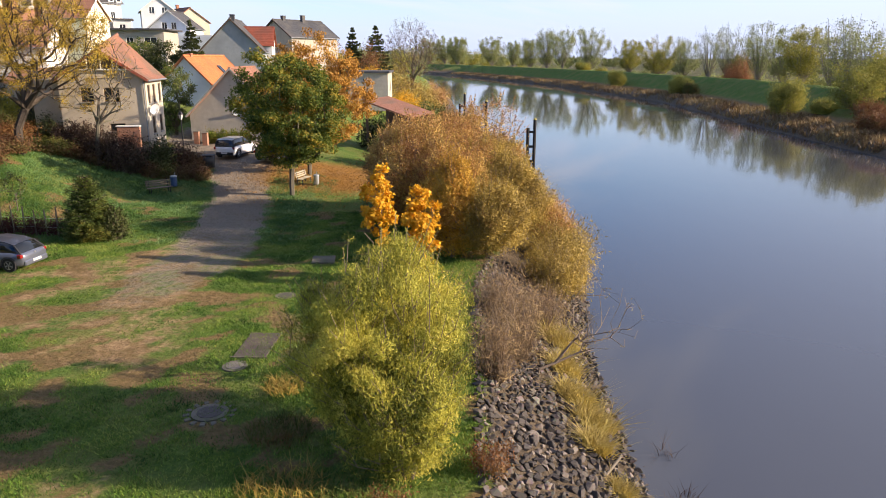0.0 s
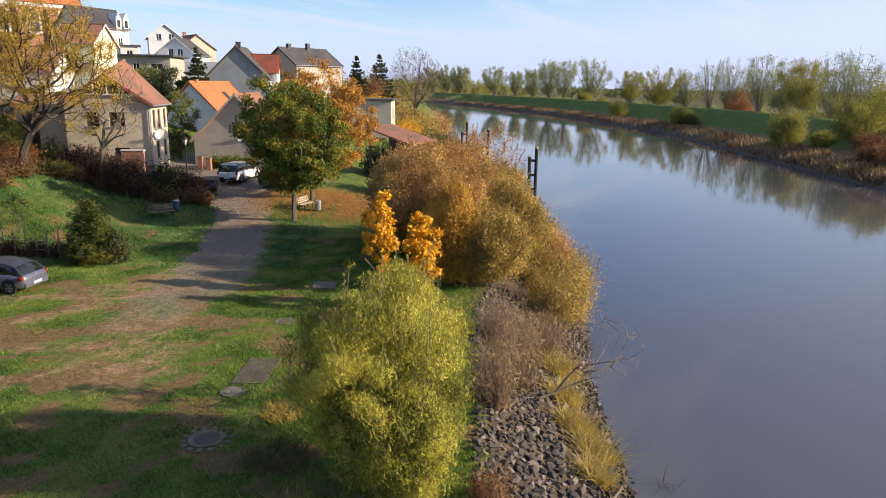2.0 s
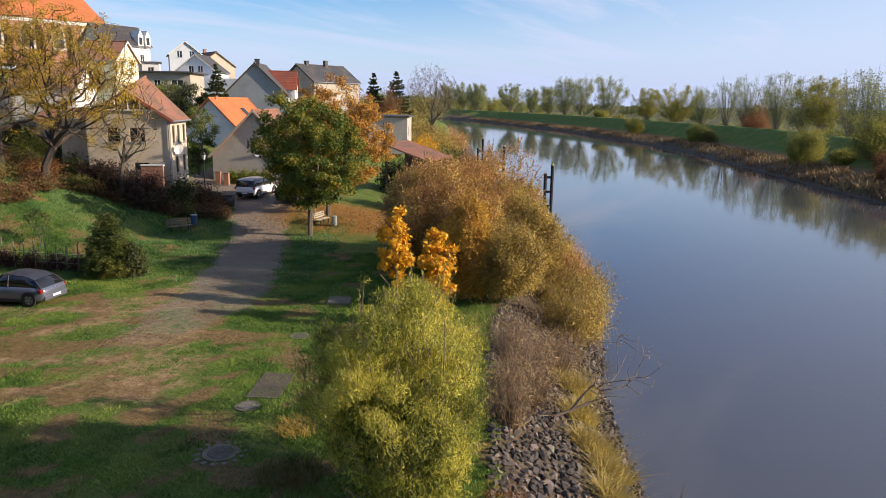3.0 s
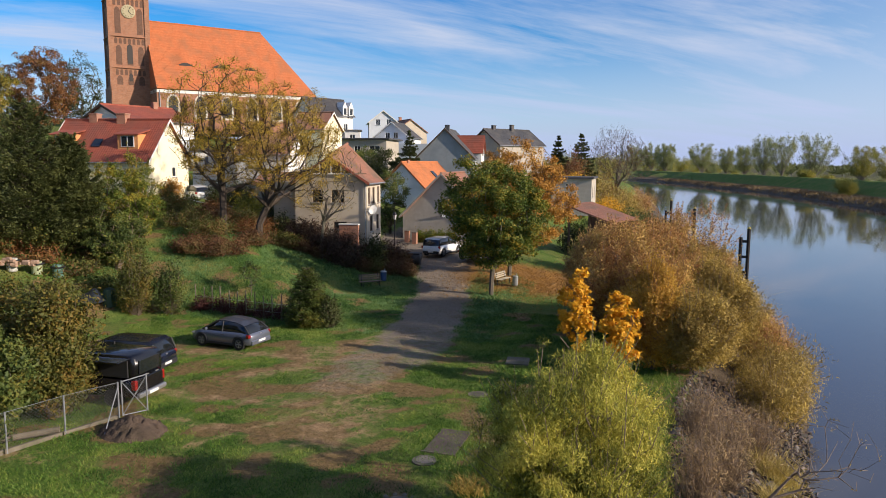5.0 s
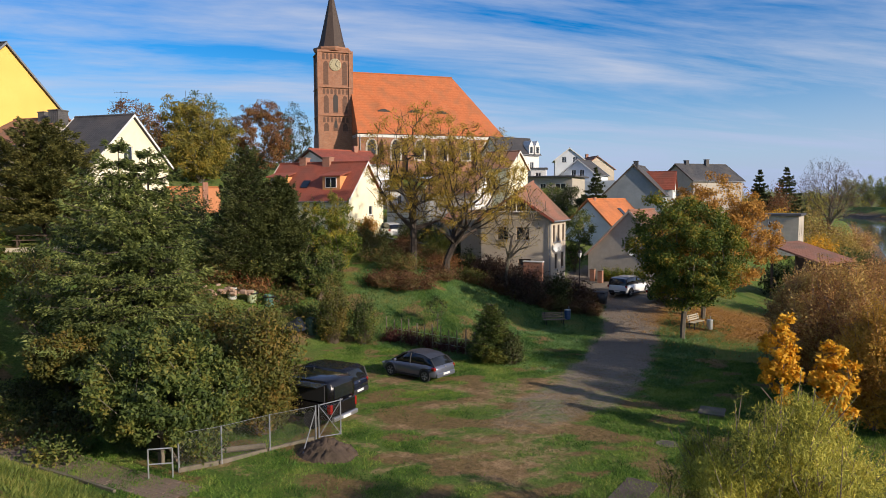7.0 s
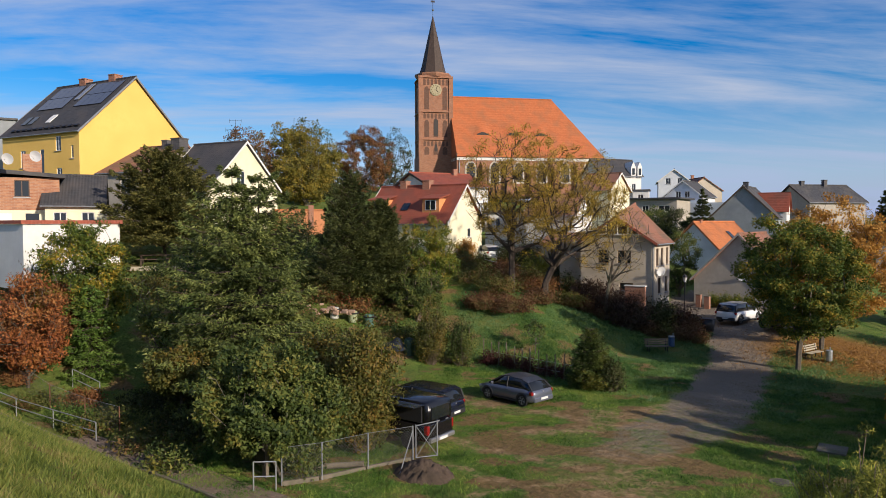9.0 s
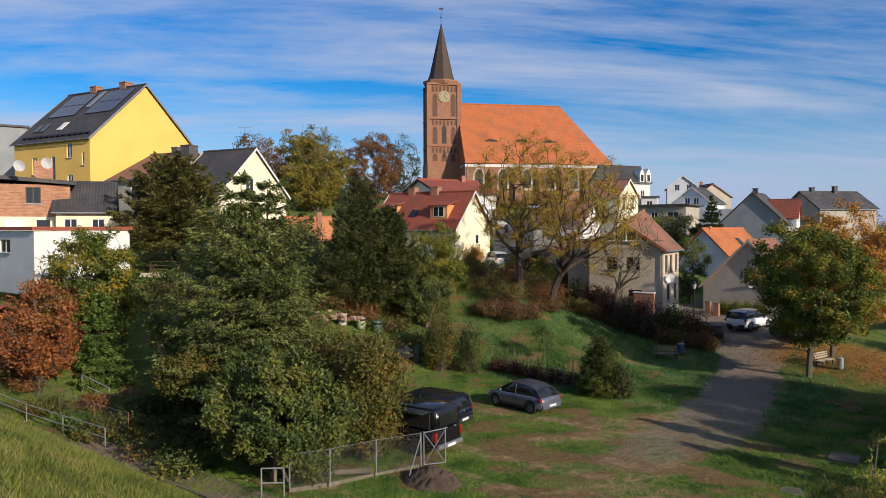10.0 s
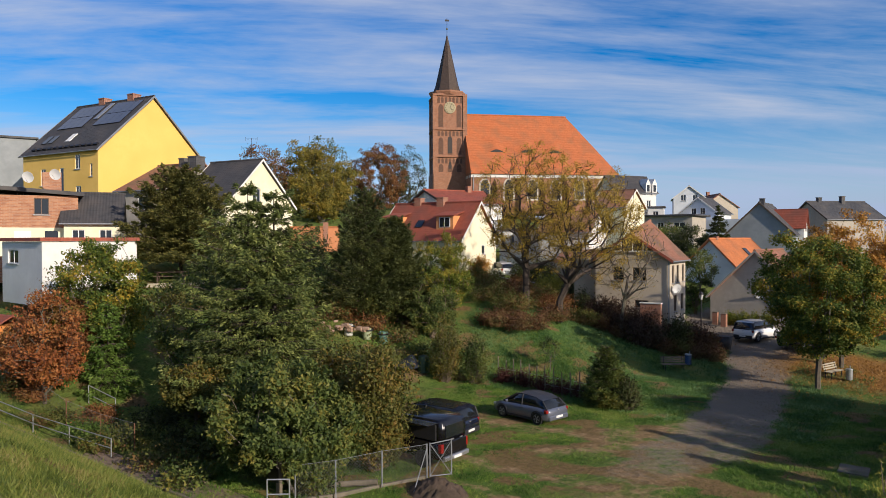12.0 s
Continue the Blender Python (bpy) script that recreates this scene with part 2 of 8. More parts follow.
def tube_mesh(name, p0, p1, r0, r1, sides=5):
    """Many tapered open tubes in one mesh; the thin ones have three sides."""
    r0, r1 = np.asarray(r0, float), np.asarray(r1, float)
    thin = r0 < 0.22 * r0.max()
    if sides > 3 and thin.any():
        p0, p1 = np.asarray(p0, float), np.asarray(p1, float)
        return poly_mesh(name, np.concatenate([tube_quads(p0[k], p1[k], r0[k], r1[k], n) for k, n in ((thin, 3), (~thin, sides))]), 4)
    return poly_mesh(name, tube_quads(p0, p1, r0, r1, sides), 4)


def tube_quads(p0, p1, r0, r1, sides):
    p0, p1 = np.asarray(p0, float), np.asarray(p1, float)
    d = p1 - p0
    d /= np.linalg.norm(d, axis=1)[:, None] + 1e-9
    ref = np.where(np.abs(d[:, 2:3]) > 0.9, [[1.0, 0, 0]], [[0, 0, 1.0]])
    u = np.cross(d, ref); u /= np.linalg.norm(u, axis=1)[:, None] + 1e-9
    v = np.cross(d, u)
    a = np.arange(sides) * 2 * np.pi / sides
    ring = u[:, None] * np.cos(a)[None, :, None] + v[:, None] * np.sin(a)[None, :, None]
    A = p0[:, None] + ring * np.asarray(r0)[:, None, None]
    B = p1[:, None] + ring * np.asarray(r1)[:, None, None]
    return np.stack([A, np.roll(A, -1, 1), np.roll(B, -1, 1), B], 2).reshape(-1, 4, 3)


def leaf_blades(rng, pos, size, aspect=0.5, axis=None, jitter=1.0, flat=0.0, facing=None):
    """Pointed leaves at pos; axis: the way that they point, scattered by jitter; flat: how far they lie level; facing: the way that their blades face."""
    n = len(pos)
    d = rng.normal(size=(n, 3)) * jitter
    if axis is not None:
        d = d + np.asarray(axis)
    d /= np.linalg.norm(d, axis=1)[:, None] + 1e-9
    nrm = rng.normal(size=(n, 3)); nrm[:, 2] += flat
    if facing is not None:
        nrm = nrm * 0.55 + facing
    s = np.cross(d, nrm); s /= np.linalg.norm(s, axis=1)[:, None] + 1e-9
    L = size * rng.uniform(0.6, 1.3, (n, 1))
    w = L * aspect * 0.5
    return np.stack([pos + s * w - d * L * 0.38, pos + d * L * 0.62, pos - s * w - d * L * 0.38], 1)

# ---- the lie of the land ----
WATER = -2.5
FOOT = np.array([(-150, -30), (-60, 4), (-37, 12), (-33, 23), (-28.5, 36), (-21.5, 41), (-20.5, 50), (-26, 62), (-24, 76), (-22, 95), (-16, 150), (-14, 320), (-60, 900), (-400, 3000)], float)
BANK_Y = np.array([-200, 0, 22, 29, 40, 57, 72, 100, 200, 320, 480, 640, 800], float)
BANK_X = np.array([2, 5.3, 6.0, 6.3, 8.6, 9.6, 7.0, 5.0, 3.0, -2.0, -34.0, -90.0, -180.0])
FAR_X = np.array([60, 59, 58, 58, 57, 56, 55, 55, 61, 47, 8.0, -45.0, -125.0])


def step(a, b, v):
    s = np.clip((v - a) / (b - a), 0, 1)
    return s * s * (3 - 2 * s)


def foot_distance(x, y):
    """How far a point lies up the hill, left of the line of its foot."""
    best = np.full(np.shape(x), 1e9)
    side = np.zeros(np.shape(x))
    for a, b in zip(FOOT[:-1], FOOT[1:]):
        d = b - a
        s = np.clip(((x - a[0]) * d[0] + (y - a[1]) * d[1]) / (d @ d), 0, 1)
        px, py = a[0] + s * d[0], a[1] + s * d[1]
        dist = np.hypot(x - px, y - py)
        cross = d[0] * (y - a[1]) - d[1] * (x - a[0])
        near = dist < best
        side = np.where(near, np.sign(cross), side)
        best = np.where(near, dist, best)
    return best * side


def ripple(x, y, s, seed=0.0):
    """Soft unevenness from a few crossed waves."""
    return (np.sin(x * s + 1.3 * np.sin(y * s * 0.7 + seed)) + np.sin(y * s * 1.1 + 1.7 * np.sin(x * s * 0.6 + 2 * seed)) + np.sin((x + y) * s * 0.53 + seed)) / 3


def height(x, y):
    x, y = np.asarray(x, float), np.asarray(y, float)
    d = foot_distance(x, y)
    hill = np.interp(d, [-3, 0, 4, 9, 15, 21, 30, 40, 90, 140, 400], [0, 0.25, 1.7, 3.8, 5.6, 7.0, 8.7, 10.0, 18.0, 19.5, 22])
    hill = hill * (1 - 0.5 * step(110, 260, y))
    lane = np.clip((y - 46) * 0.085, 0, 5) * step(-3, -14, x) * (1 - 0.7 * step(150, 320, y))
    z = np.maximum(hill, 0) + np.maximum(lane * step(16, -2, d), 0)
    z = z + 0.05 * ripple(x, y, 0.9) + 0.1 * ripple(x, y, 0.23, 1.0) * step(-60, -20, x)
    # the ramp that leads up to where the camera stands
    foot = np.interp(x, [-21.5, -16], [13.5, 11.6])
    ramp = np.clip((foot - y) * 0.62, 0, 7.6) * step(-4, -12, x)
    z = np.where(y < 14, np.maximum(z * step(4, 13.6, y), ramp), z)
    # near bank
    xs = np.interp(y, BANK_Y, BANK_X)
    run = np.interp(y, [0, 30, 45, 80, 120], [4.6, 4.8, 4.5, 4.0, 6.0])
    s = (x - (xs - run)) / run
    bank = -2.5 * np.clip(s, 0, 1) ** 0.9 - 3.0 * np.clip(s - 1, 0, 1)
    # far bank, meadow strip, dike and the plain behind
    xf = np.interp(y, BANK_Y, FAR_X)
    f = x - xf
    far = np.interp(f, [-10, 0, 2, 9, 12.5, 20, 22.5, 30, 200], [-5.5, -2.5, -1.3, -0.7, -0.4, 3.8, 3.8, 0.0, -0.4]) + 0.12 * ripple(x, y, 0.5, 2.0) * step(0, 3, f)
    mid = 0.5 * (xs + xf)
    land = np.where(s > 0, np.minimum(bank, 0) + z * np.clip(1 - s, 0, 1), z)
    out = np.where(x < mid, land, far)
    # the river bends away to the left and the plain closes it off
    return np.where(y > 780, np.maximum(out, -0.5), out)


def ground_at(x, y):
    return float(height(np.array([x]), np.array([y]))[0])


def axis(a, b, fine, end0, end1):
    core = np.arange(a, b + fine, fine)
    lo, hi, stp = [a], [core[-1]], fine
    while lo[-1] > end0:
        stp *= 1.14
        lo.append(lo[-1] - stp)
    stp = fine
    while hi[-1] < end1:
        stp *= 1.14
        hi.append(hi[-1] + stp)
    return np.concatenate([np.array(lo[1:])[::-1], core, hi[1:]])


def blob(x, y, cx, cy, rx, ry, soft=0.5):
    return step(1 + soft, 1 - soft, np.hypot((x - cx) / rx, (y - cy) / ry))


def road_mask(x, y):
    cx = np.interp(y, [20, 27, 31, 35, 43, 50.5, 60, 66], [-13.0, -12.4, -11.8, -11.6, -13.0, -14.4, -17, -18.5])
    hw = np.interp(y, [18, 26, 31, 35, 43, 50, 58, 66], [0.2, 1.2, 1.9, 2.1, 2.0, 1.9, 2.6, 7.0])
    e = np.abs(x - cx) + 0.35 * ripple(x, y, 1.9, 0.4)
    return step(hw + 0.9, hw - 0.5, e) * step(17, 30, y) * step(74, 70, y)


def stripe(x, y, x0, y0, x1, y1, w):
    dx, dy = x1 - x0, y1 - y0
    s = np.clip(((x - x0) * dx + (y - y0) * dy) / (dx * dx + dy * dy), 0, 1)
    return step(w * 1.6, w * 0.4, np.hypot(x - x0 - s * dx, y - y0 - s * dy) + 0.25 * ripple(x, y, 3.1, 0.9))


def dirt_mask(x, y):
    d = np.zeros(np.shape(x))
    for x0, y0, x1, y1, w in ((-14.6, 19.4, -12.0, 23.6, 0.32), (-12.0, 23.6, -11.0, 26.0, 0.4), (-23.0, 23.6, -12.5, 24.4, 0.7), (-22.5, 29.8, -13.4, 30.6, 0.8), (-16.5, 27.2, -11.5, 33.0, 0.9), (-18.0, 21.5, -11.0, 20.8, 0.4)):
        d = np.maximum(d, stripe(x, y, x0, y0, x1, y1, w))
    for cx, cy, rx, ry in ((-15.0, 31.5, 2.4, 2.0), (-12.0, 27.0, 2.6, 2.6), (-10.5, 23, 2.2, 3.6), (-9.0, 14.0, 0.5, 1.4), (-8.0, 13.8, 0.5, 1.3), (-20.8, 17.2, 4.0, 0.9), (-13.6, 34, 1.6, 3.2), (-21.5, 24.5, 2.0, 2.0)):
        d = np.maximum(d, blob(x, y, cx, cy, rx, ry, 0.6))
    return d


WAVES = np.random.default_rng(404).uniform(0, 1, (22, 3))


def turf_gaps(x, y):
    """Where the turf is worn through: ragged patches from many crossed waves, most of them round the parking place."""
    v = np.zeros(np.shape(x))
    for a, f, p in WAVES:
        k = 1.1 * 7.0 ** f
        v = v + np.sin(k * (x * math.cos(6.283 * a) + y * math.sin(6.283 * a)) + 40 * p) * k ** -0.35
    worn = 0.43 * blob(x, y, -13.5, 25.5, 6.5, 9.5, 0.6) + 0.25 * blob(x, y, -19.0, 27.0, 5.0, 5.0, 0.6) + 0.2 * blob(x, y, -9, 16, 5, 6, 0.6)
    return step(-0.34, 0.34, v / 4.2 + worn - 0.52)


def litter_mask(x, y):
    return np.maximum(blob(x, y, -8.2, 55, 6.0, 5.0, 0.5), 0.8 * blob(x, y, -24, 59, 5.0, 3.0, 0.5))


def ground_material():
    m = bpy.data.materials.new("ground")
    m.use_nodes = True
    nt = m.node_tree
    b = nt.nodes["Principled BSDF"]
    b.inputs["Roughness"].default_value = 0.95
    b.inputs["Specular IOR Level"].default_value = 0.15
    tc = nt.nodes.new("ShaderNodeTexCoord")

    def noise_at(scale, detail=5.0, rough=0.6):
        n = node(nt, "ShaderNodeTexNoise", Scale=scale, Detail=detail, Roughness=rough)
        nt.links.new(tc.outputs["Object"], n.inputs["Vector"])
        return n.outputs["Fac"]

    def ranged(v, a, b2):
        r = nt.nodes.new("ShaderNodeMapRange")
        r.inputs["From Min"].default_value, r.inputs["From Max"].default_value = a, b2
        nt.links.new(v, r.inputs["Value"])
        return r.outputs[0]

    def mixed(fac, a, c):
        x = nt.nodes.new("ShaderNodeMix"); x.data_type = "RGBA"
        if isinstance(fac, float):
            x.inputs["Factor"].default_value = fac
        else:
            nt.links.new(fac, x.inputs["Factor"])
        for key, value in (("A", a), ("B", c)):
            if isinstance(value, tuple):
                x.inputs[key].default_value = (*value, 1)
            else:
                nt.links.new(value, x.inputs[key])
        return x.outputs["Result"]

    def masked(name, scale=1.6, sharp=0.22):
        """The mask, broken up by noise."""
        at = nt.nodes.new("ShaderNodeAttribute"); at.attribute_name = name
        a = nt.nodes.new("ShaderNodeMath"); a.operation = "SUBTRACT"
        nt.links.new(at.outputs["Fac"], a.inputs[0]); nt.links.new(noise_at(scale, 8.0, 0.7), a.inputs[1])
        return ranged(a.outputs[0], -sharp, sharp)

    grass = mixed(ranged(noise_at(9.0), 0.35, 0.65), (0.06, 0.12, 0.02), (0.135, 0.2, 0.04))
    grass = mixed(ranged(noise_at(0.35, 4.0), 0.42, 0.66), grass, (0.17, 0.18, 0.05))
    dry = mixed(ranged(noise_at(5.0), 0.35, 0.65), (0.25, 0.16, 0.075), (0.15, 0.11, 0.045))
    grass = mixed(masked("dry", 4.0, 0.2), grass, dry)
    dirt = mixed(ranged(noise_at(4.0), 0.3, 0.7), (0.27, 0.17, 0.085), (0.47, 0.32, 0.18))
    gravel = mixed(ranged(noise_at(14.0, 6.0, 0.75), 0.3, 0.7), (0.17, 0.135, 0.1), (0.34, 0.28, 0.215))
    gravel = mixed(ranged(noise_at(0.7), 0.45, 0.65), gravel, (0.24, 0.2, 0.15))
    litter = mixed(ranged(noise_at(7.0, 6.0, 0.8), 0.4, 0.6), (0.2, 0.1, 0.03), (0.36, 0.19, 0.05))
    mud = mixed(ranged(noise_at(3.0), 0.3, 0.7), (0.07, 0.055, 0.04), (0.16, 0.12, 0.08))
    c = mixed(masked("dirt", 1.5, 0.12), grass, dirt)
    c = mixed(masked("gravel", 2.6, 0.2), c, gravel)
    c = mixed(masked("litter", 3.0, 0.3), c, litter)
    c = mixed(masked("mud", 1.2, 0.2), c, mud)
    c = mixed(masked("far", 0.02, 0.3), c, mixed(ranged(noise_at(0.03), 0.4, 0.6), (0.07, 0.075, 0.032), (0.11, 0.1, 0.05)))
    nt.links.new(c, b.inputs["Base Color"])
    hum = node(nt, "ShaderNodeBump", Strength=0.9, Distance=0.3)
    nt.links.new(noise_at(2.2, 4.0, 0.6), hum.inputs["Height"])
    bp = node(nt, "ShaderNodeBump", Strength=0.9, Distance=0.12)
    nt.links.new(noise_at(9.0, 7.0, 0.75), bp.inputs["Height"])
    nt.links.new(hum.outputs[0], bp.inputs["Normal"])
    nt.links.new(bp.outputs[0], b.inputs["Normal"])
    return m


gx = axis(-36, 12, 0.34, -4200, 38)
gx = np.concatenate([gx[gx < 40], [42, 48, 54, 58, 61, 63, 64.2, 65, 66, 67, 69, 71.5, 74, 76, 77.5, 79, 81, 83, 84.5, 85.5, 87, 88.5, 91, 95], axis(100, 101, 4.0, 100, 4200)])
gy = axis(11, 72, 0.35, -900, 4600)
gy = np.unique(np.concatenate([gy[(gy < 200) | (gy > 820)], np.arange(200, 820, 12.0)]))
GX, GY = np.meshgrid(gx, gy)
# on the far side the sheet follows the bend of the river
GX = GX + (np.interp(GY, BANK_Y, FAR_X) - 65) * step(25, 52, GX)
ground_mesh = grid_mesh("ground", np.stack([GX, GY, height(GX, GY)], -1))
xs_all = np.interp(GY, BANK_Y, BANK_X)
xf_all = np.interp(GY, BANK_Y, FAR_X)
for key, values in (("gravel", road_mask(GX, GY) * np.interp(GY, [24, 34, 44], [0.42, 0.6, 0.85])), ("dirt", 0.47 * dirt_mask(GX, GY)), ("litter", litter_mask(GX, GY)), ("far", np.maximum(step(23, 27, GX - xf_all), step(560, 760, GY))),
                    ("dry", np.maximum(0.85 * turf_gaps(GX, GY) * (GX < 3) * (GY < 46), 0.75 * step(2.0, 6, GX - xf_all) * step(14, 11.5, GX - xf_all))),
                    ("mud", np.maximum(step(-5.2, -4.0, GX - xs_all) * step(10, 6, GX - xs_all), 0.8 * step(-6, -2, GX - xf_all) * step(13, 6, GX - xf_all)))):
    at = ground_mesh.attributes.new(key, "FLOAT", "POINT")
    at.data.foreach_set("value", values.astype(np.float32).ravel())
tagged(part("ground", ground_mesh, ground_material()), "autumn meadow with worn gravel track rising to a hill", "ground", kind="structure")

water_mat = bpy.data.materials.new("river water")
water_mat.use_nodes = True
wb = water_mat.node_tree.nodes["Principled BSDF"]
wb.inputs["Base Color"].default_value = (0.062, 0.066, 0.078, 1)
wb.inputs["Roughness"].default_value, wb.inputs["IOR"].default_value = 0.05, 1.5
wtc = water_mat.node_tree.nodes.new("ShaderNodeTexCoord")
wmap = water_mat.node_tree.nodes.new("ShaderNodeMapping")
wmap.inputs["Scale"].default_value = (1.0, 0.45, 1.0)
water_mat.node_tree.links.new(wtc.outputs["Object"], wmap.inputs["Vector"])
wnoise = node(water_mat.node_tree, "ShaderNodeTexNoise", Scale=0.55, Detail=5.0, Roughness=0.55)
water_mat.node_tree.links.new(wmap.outputs[0], wnoise.inputs["Vector"])
wbump = node(water_mat.node_tree, "ShaderNodeBump", Strength=0.05, Distance=0.15)
water_mat.node_tree.links.new(wnoise.outputs["Fac"], wbump.inputs["Height"])
water_mat.node_tree.links.new(wbump.outputs[0], wb.inputs["Normal"])
bm = bmesh.new()
for p in ((-900, -400), (400, -400), (400, 1200), (-900, 1200)):
    bm.verts.new((*p, WATER))
bm.faces.new(bm.verts[:])
tagged(part("water", bm, water_mat), "calm grey-blue river reflecting sky and trees", "river", kind="structure")

# ---- plants ----
bark = surface("bark", (0.09, 0.075, 0.06), (0.17, 0.14, 0.11), 6, 0.9, (0.12, 0.13, 0.08), 1.0, bump=0.6, bump_scale=14)
bark_dark = surface("dark bark", (0.045, 0.035, 0.028), (0.09, 0.07, 0.055), 6, 0.9, bump=0.6, bump_scale=14)
twig = surface("twigs", (0.16, 0.12, 0.09), (0.26, 0.2, 0.15), 3, 0.9)


def skeleton(rng, pts, stem, bias=0.35):
    """Joins points of a crown into a branching tree: each to the node that is near and near the root. Returns nodes and parents."""
    nodes = [np.array(p, float) for p in stem]
    parent = [-1] + list(range(len(stem) - 1))
    run = [0.0]
    for a, b in zip(stem[:-1], stem[1:]):
        run.append(run[-1] + float(np.linalg.norm(np.subtract(b, a))))
    order = np.argsort(np.linalg.norm(pts - np.array(stem[-1]), axis=1) + np.maximum(0, pts[:, 2] - stem[-1][2]) * 0.2)
    arr = np.zeros((len(stem) + len(pts), 3)); arr[:len(stem)] = stem
    runs = np.zeros(len(arr)); runs[:len(stem)] = run
    low = np.zeros(len(arr)); low[:len(stem)] = [0 if i >= len(stem) // 2 else 50 for i in range(len(stem))]
    n = len(stem)
    for i in order:
        p = pts[i]
        d = np.linalg.norm(arr[:n] - p, axis=1)
        j = int(np.argmin(d + bias * runs[:n] + low[:n] + 0.6 * np.maximum(0, arr[:n, 2] - p[2])))
        arr[n], runs[n] = p, runs[j] + d[j]
        parent.append(j)
        n += 1
    return arr, np.array(parent)


def limbs(arr, parent, base, fine=0.012, power=0.5):
    """Tapered limbs whose thickness grows with what they carry."""
    n = len(arr)
    load = np.ones(n)
    for i in range(n - 1, 0, -1):
        load[parent[i]] += load[i]
    r = np.maximum(fine, base * (load / load[0]) ** power)
    i = np.arange(1, n)
    return arr[parent[i]], arr[i], r[parent[i]] * 0.95, r[i]


def crown_points(rng, n, centre, radii, hollow=0.45, lumps=5, low=-1.0):
    """Points in an uneven ellipsoid, denser outside."""
    d = rng.normal(size=(n * 2, 3)); d /= np.linalg.norm(d, axis=1)[:, None]
    d = d[d[:, 2] > low][:n]
    bump = 1.0
    for _ in range(lumps):
        v = rng.normal(size=3); v /= np.linalg.norm(v)
        bump = bump + 0.22 * np.clip(d @ v, 0, 1) ** 6 - 0.12 * np.clip(-(d @ v), 0, 1) ** 6
    r = (hollow + (1 - hollow) * rng.uniform(0, 1, len(d)) ** 0.6) * bump
    return np.array(centre) + d * r[:, None] * np.array(radii)


def broadleaf(name, place, label, leaf_mat, tall, radius, trunk, seed, leaves=9000, leaf=0.14, aspect=0.6, nodes=260, wood=bark, thick=0.16, spread=0.45, group="", lean=(0, 0), squash=1.0, flat=0.3, stems=1, hollow=0.45, category="tree", droop=None, fine=0.012, clumps=0.7, shoots=0, reach=0.8):
    """A tree with a tapered trunk, limbs and a crown of many single leaves."""
    rng = np.random.default_rng(seed)
    ob = thing(name, place, label, category, group)
    half = (tall - trunk) / 2
    centre = np.array([lean[0], lean[1], trunk + half])
    pts = crown_points(rng, nodes, centre, (radius, radius * squash, half), hollow)
    P0, P1, R0, R1 = [], [], [], []
    tips = []
    for s in range(stems):
        a = 6.283 * s / max(1, stems) + rng.uniform(0, 1)
        off = np.array([math.cos(a), math.sin(a), 0]) * (0.0 if stems == 1 else 0.12 + 0.05 * rng.uniform())
        mine = pts if stems == 1 else pts[(np.arctan2(pts[:, 1] - lean[1], pts[:, 0] - lean[0]) - a) % 6.283 < 6.283 / stems]
        if len(mine) < 3:
            continue
        top = centre * np.array([0.6, 0.6, 0]) + np.array([0, 0, trunk + half * 0.5]) + off * 2
        stem = [off - np.array([0, 0, 0.25]), off + np.array([0.03, -0.02, trunk * 0.5]), off * 1.4 + np.array([lean[0] * 0.3, lean[1] * 0.3, trunk * 0.95]), top]
        arr, par = skeleton(rng, mine, stem)
        p0, p1, r0, r1 = limbs(arr, par, thick / math.sqrt(stems), fine)
        P0.append(p0); P1.append(p1); R0.append(r0); R1.append(r1)
        tips.append(arr[4:])
    tips = np.concatenate(tips)
    sprig = np.zeros((0, 3))
    if shoots:
        # long thin shoots that stand out of the crown, leafy along their length
        k = tips[rng.choice(len(tips), shoots)]
        way = (k - centre) / np.array([radius, radius, half]) * 0.6 + np.array([0, 0, 0.8]) + rng.normal(size=k.shape) * 0.2
        ends = k + way / np.linalg.norm(way, axis=1)[:, None] * reach * rng.uniform(0.35, 1.0, (shoots, 1))
        P0.append(k); P1.append(ends); R0.append(np.full(shoots, fine)); R1.append(np.full(shoots, fine * 0.4))
        u = rng.uniform(0, 1, (shoots, 26, 1))
        sprig = (k[:, None] + (ends - k)[:, None] * u + rng.normal(size=(shoots, 26, 3)) * 0.06 * (1.2 - u)).reshape(-1, 3)
    part("trunk", tube_mesh("trunk", np.concatenate(P0), np.concatenate(P1), np.concatenate(R0), np.concatenate(R1), 6), wood, ob)
    if leaves:
        # leaves sit in clumps round the outer tips, with gaps between, and face outwards
        keep = tips[rng.permutation(len(tips))[:max(20, int(len(tips) * clumps))]]
        load = rng.uniform(0.3, 1.0, len(keep))
        i = rng.choice(len(keep), leaves, p=load / load.sum())
        off = rng.normal(size=(leaves, 3))
        off /= np.linalg.norm(off, axis=1)[:, None]
        off *= (rng.uniform(0, 1, (leaves, 1)) ** 0.5) * spread * 1.35 * np.array([1, 1, 0.75])
        pos = keep[i] + off
        pos[:, 2] = np.maximum(pos[:, 2], 0.05)
        out = 0.45 * off / (np.linalg.norm(off, axis=1)[:, None] + 1e-6) + np.array([0, 0, 0.35]) + 0.5 * (keep[i] - centre) / np.array([radius, radius, half])
        pos, out = np.concatenate([pos, sprig]), np.concatenate([out, np.tile([0, 0, 0.4], (len(sprig), 1))])
        part("crown", poly_mesh("crown", leaf_blades(rng, pos, leaf, aspect, axis=droop, jitter=1.0 if droop is None else 0.45, flat=flat, facing=out), 3), leaf_mat, ob)
    return ob


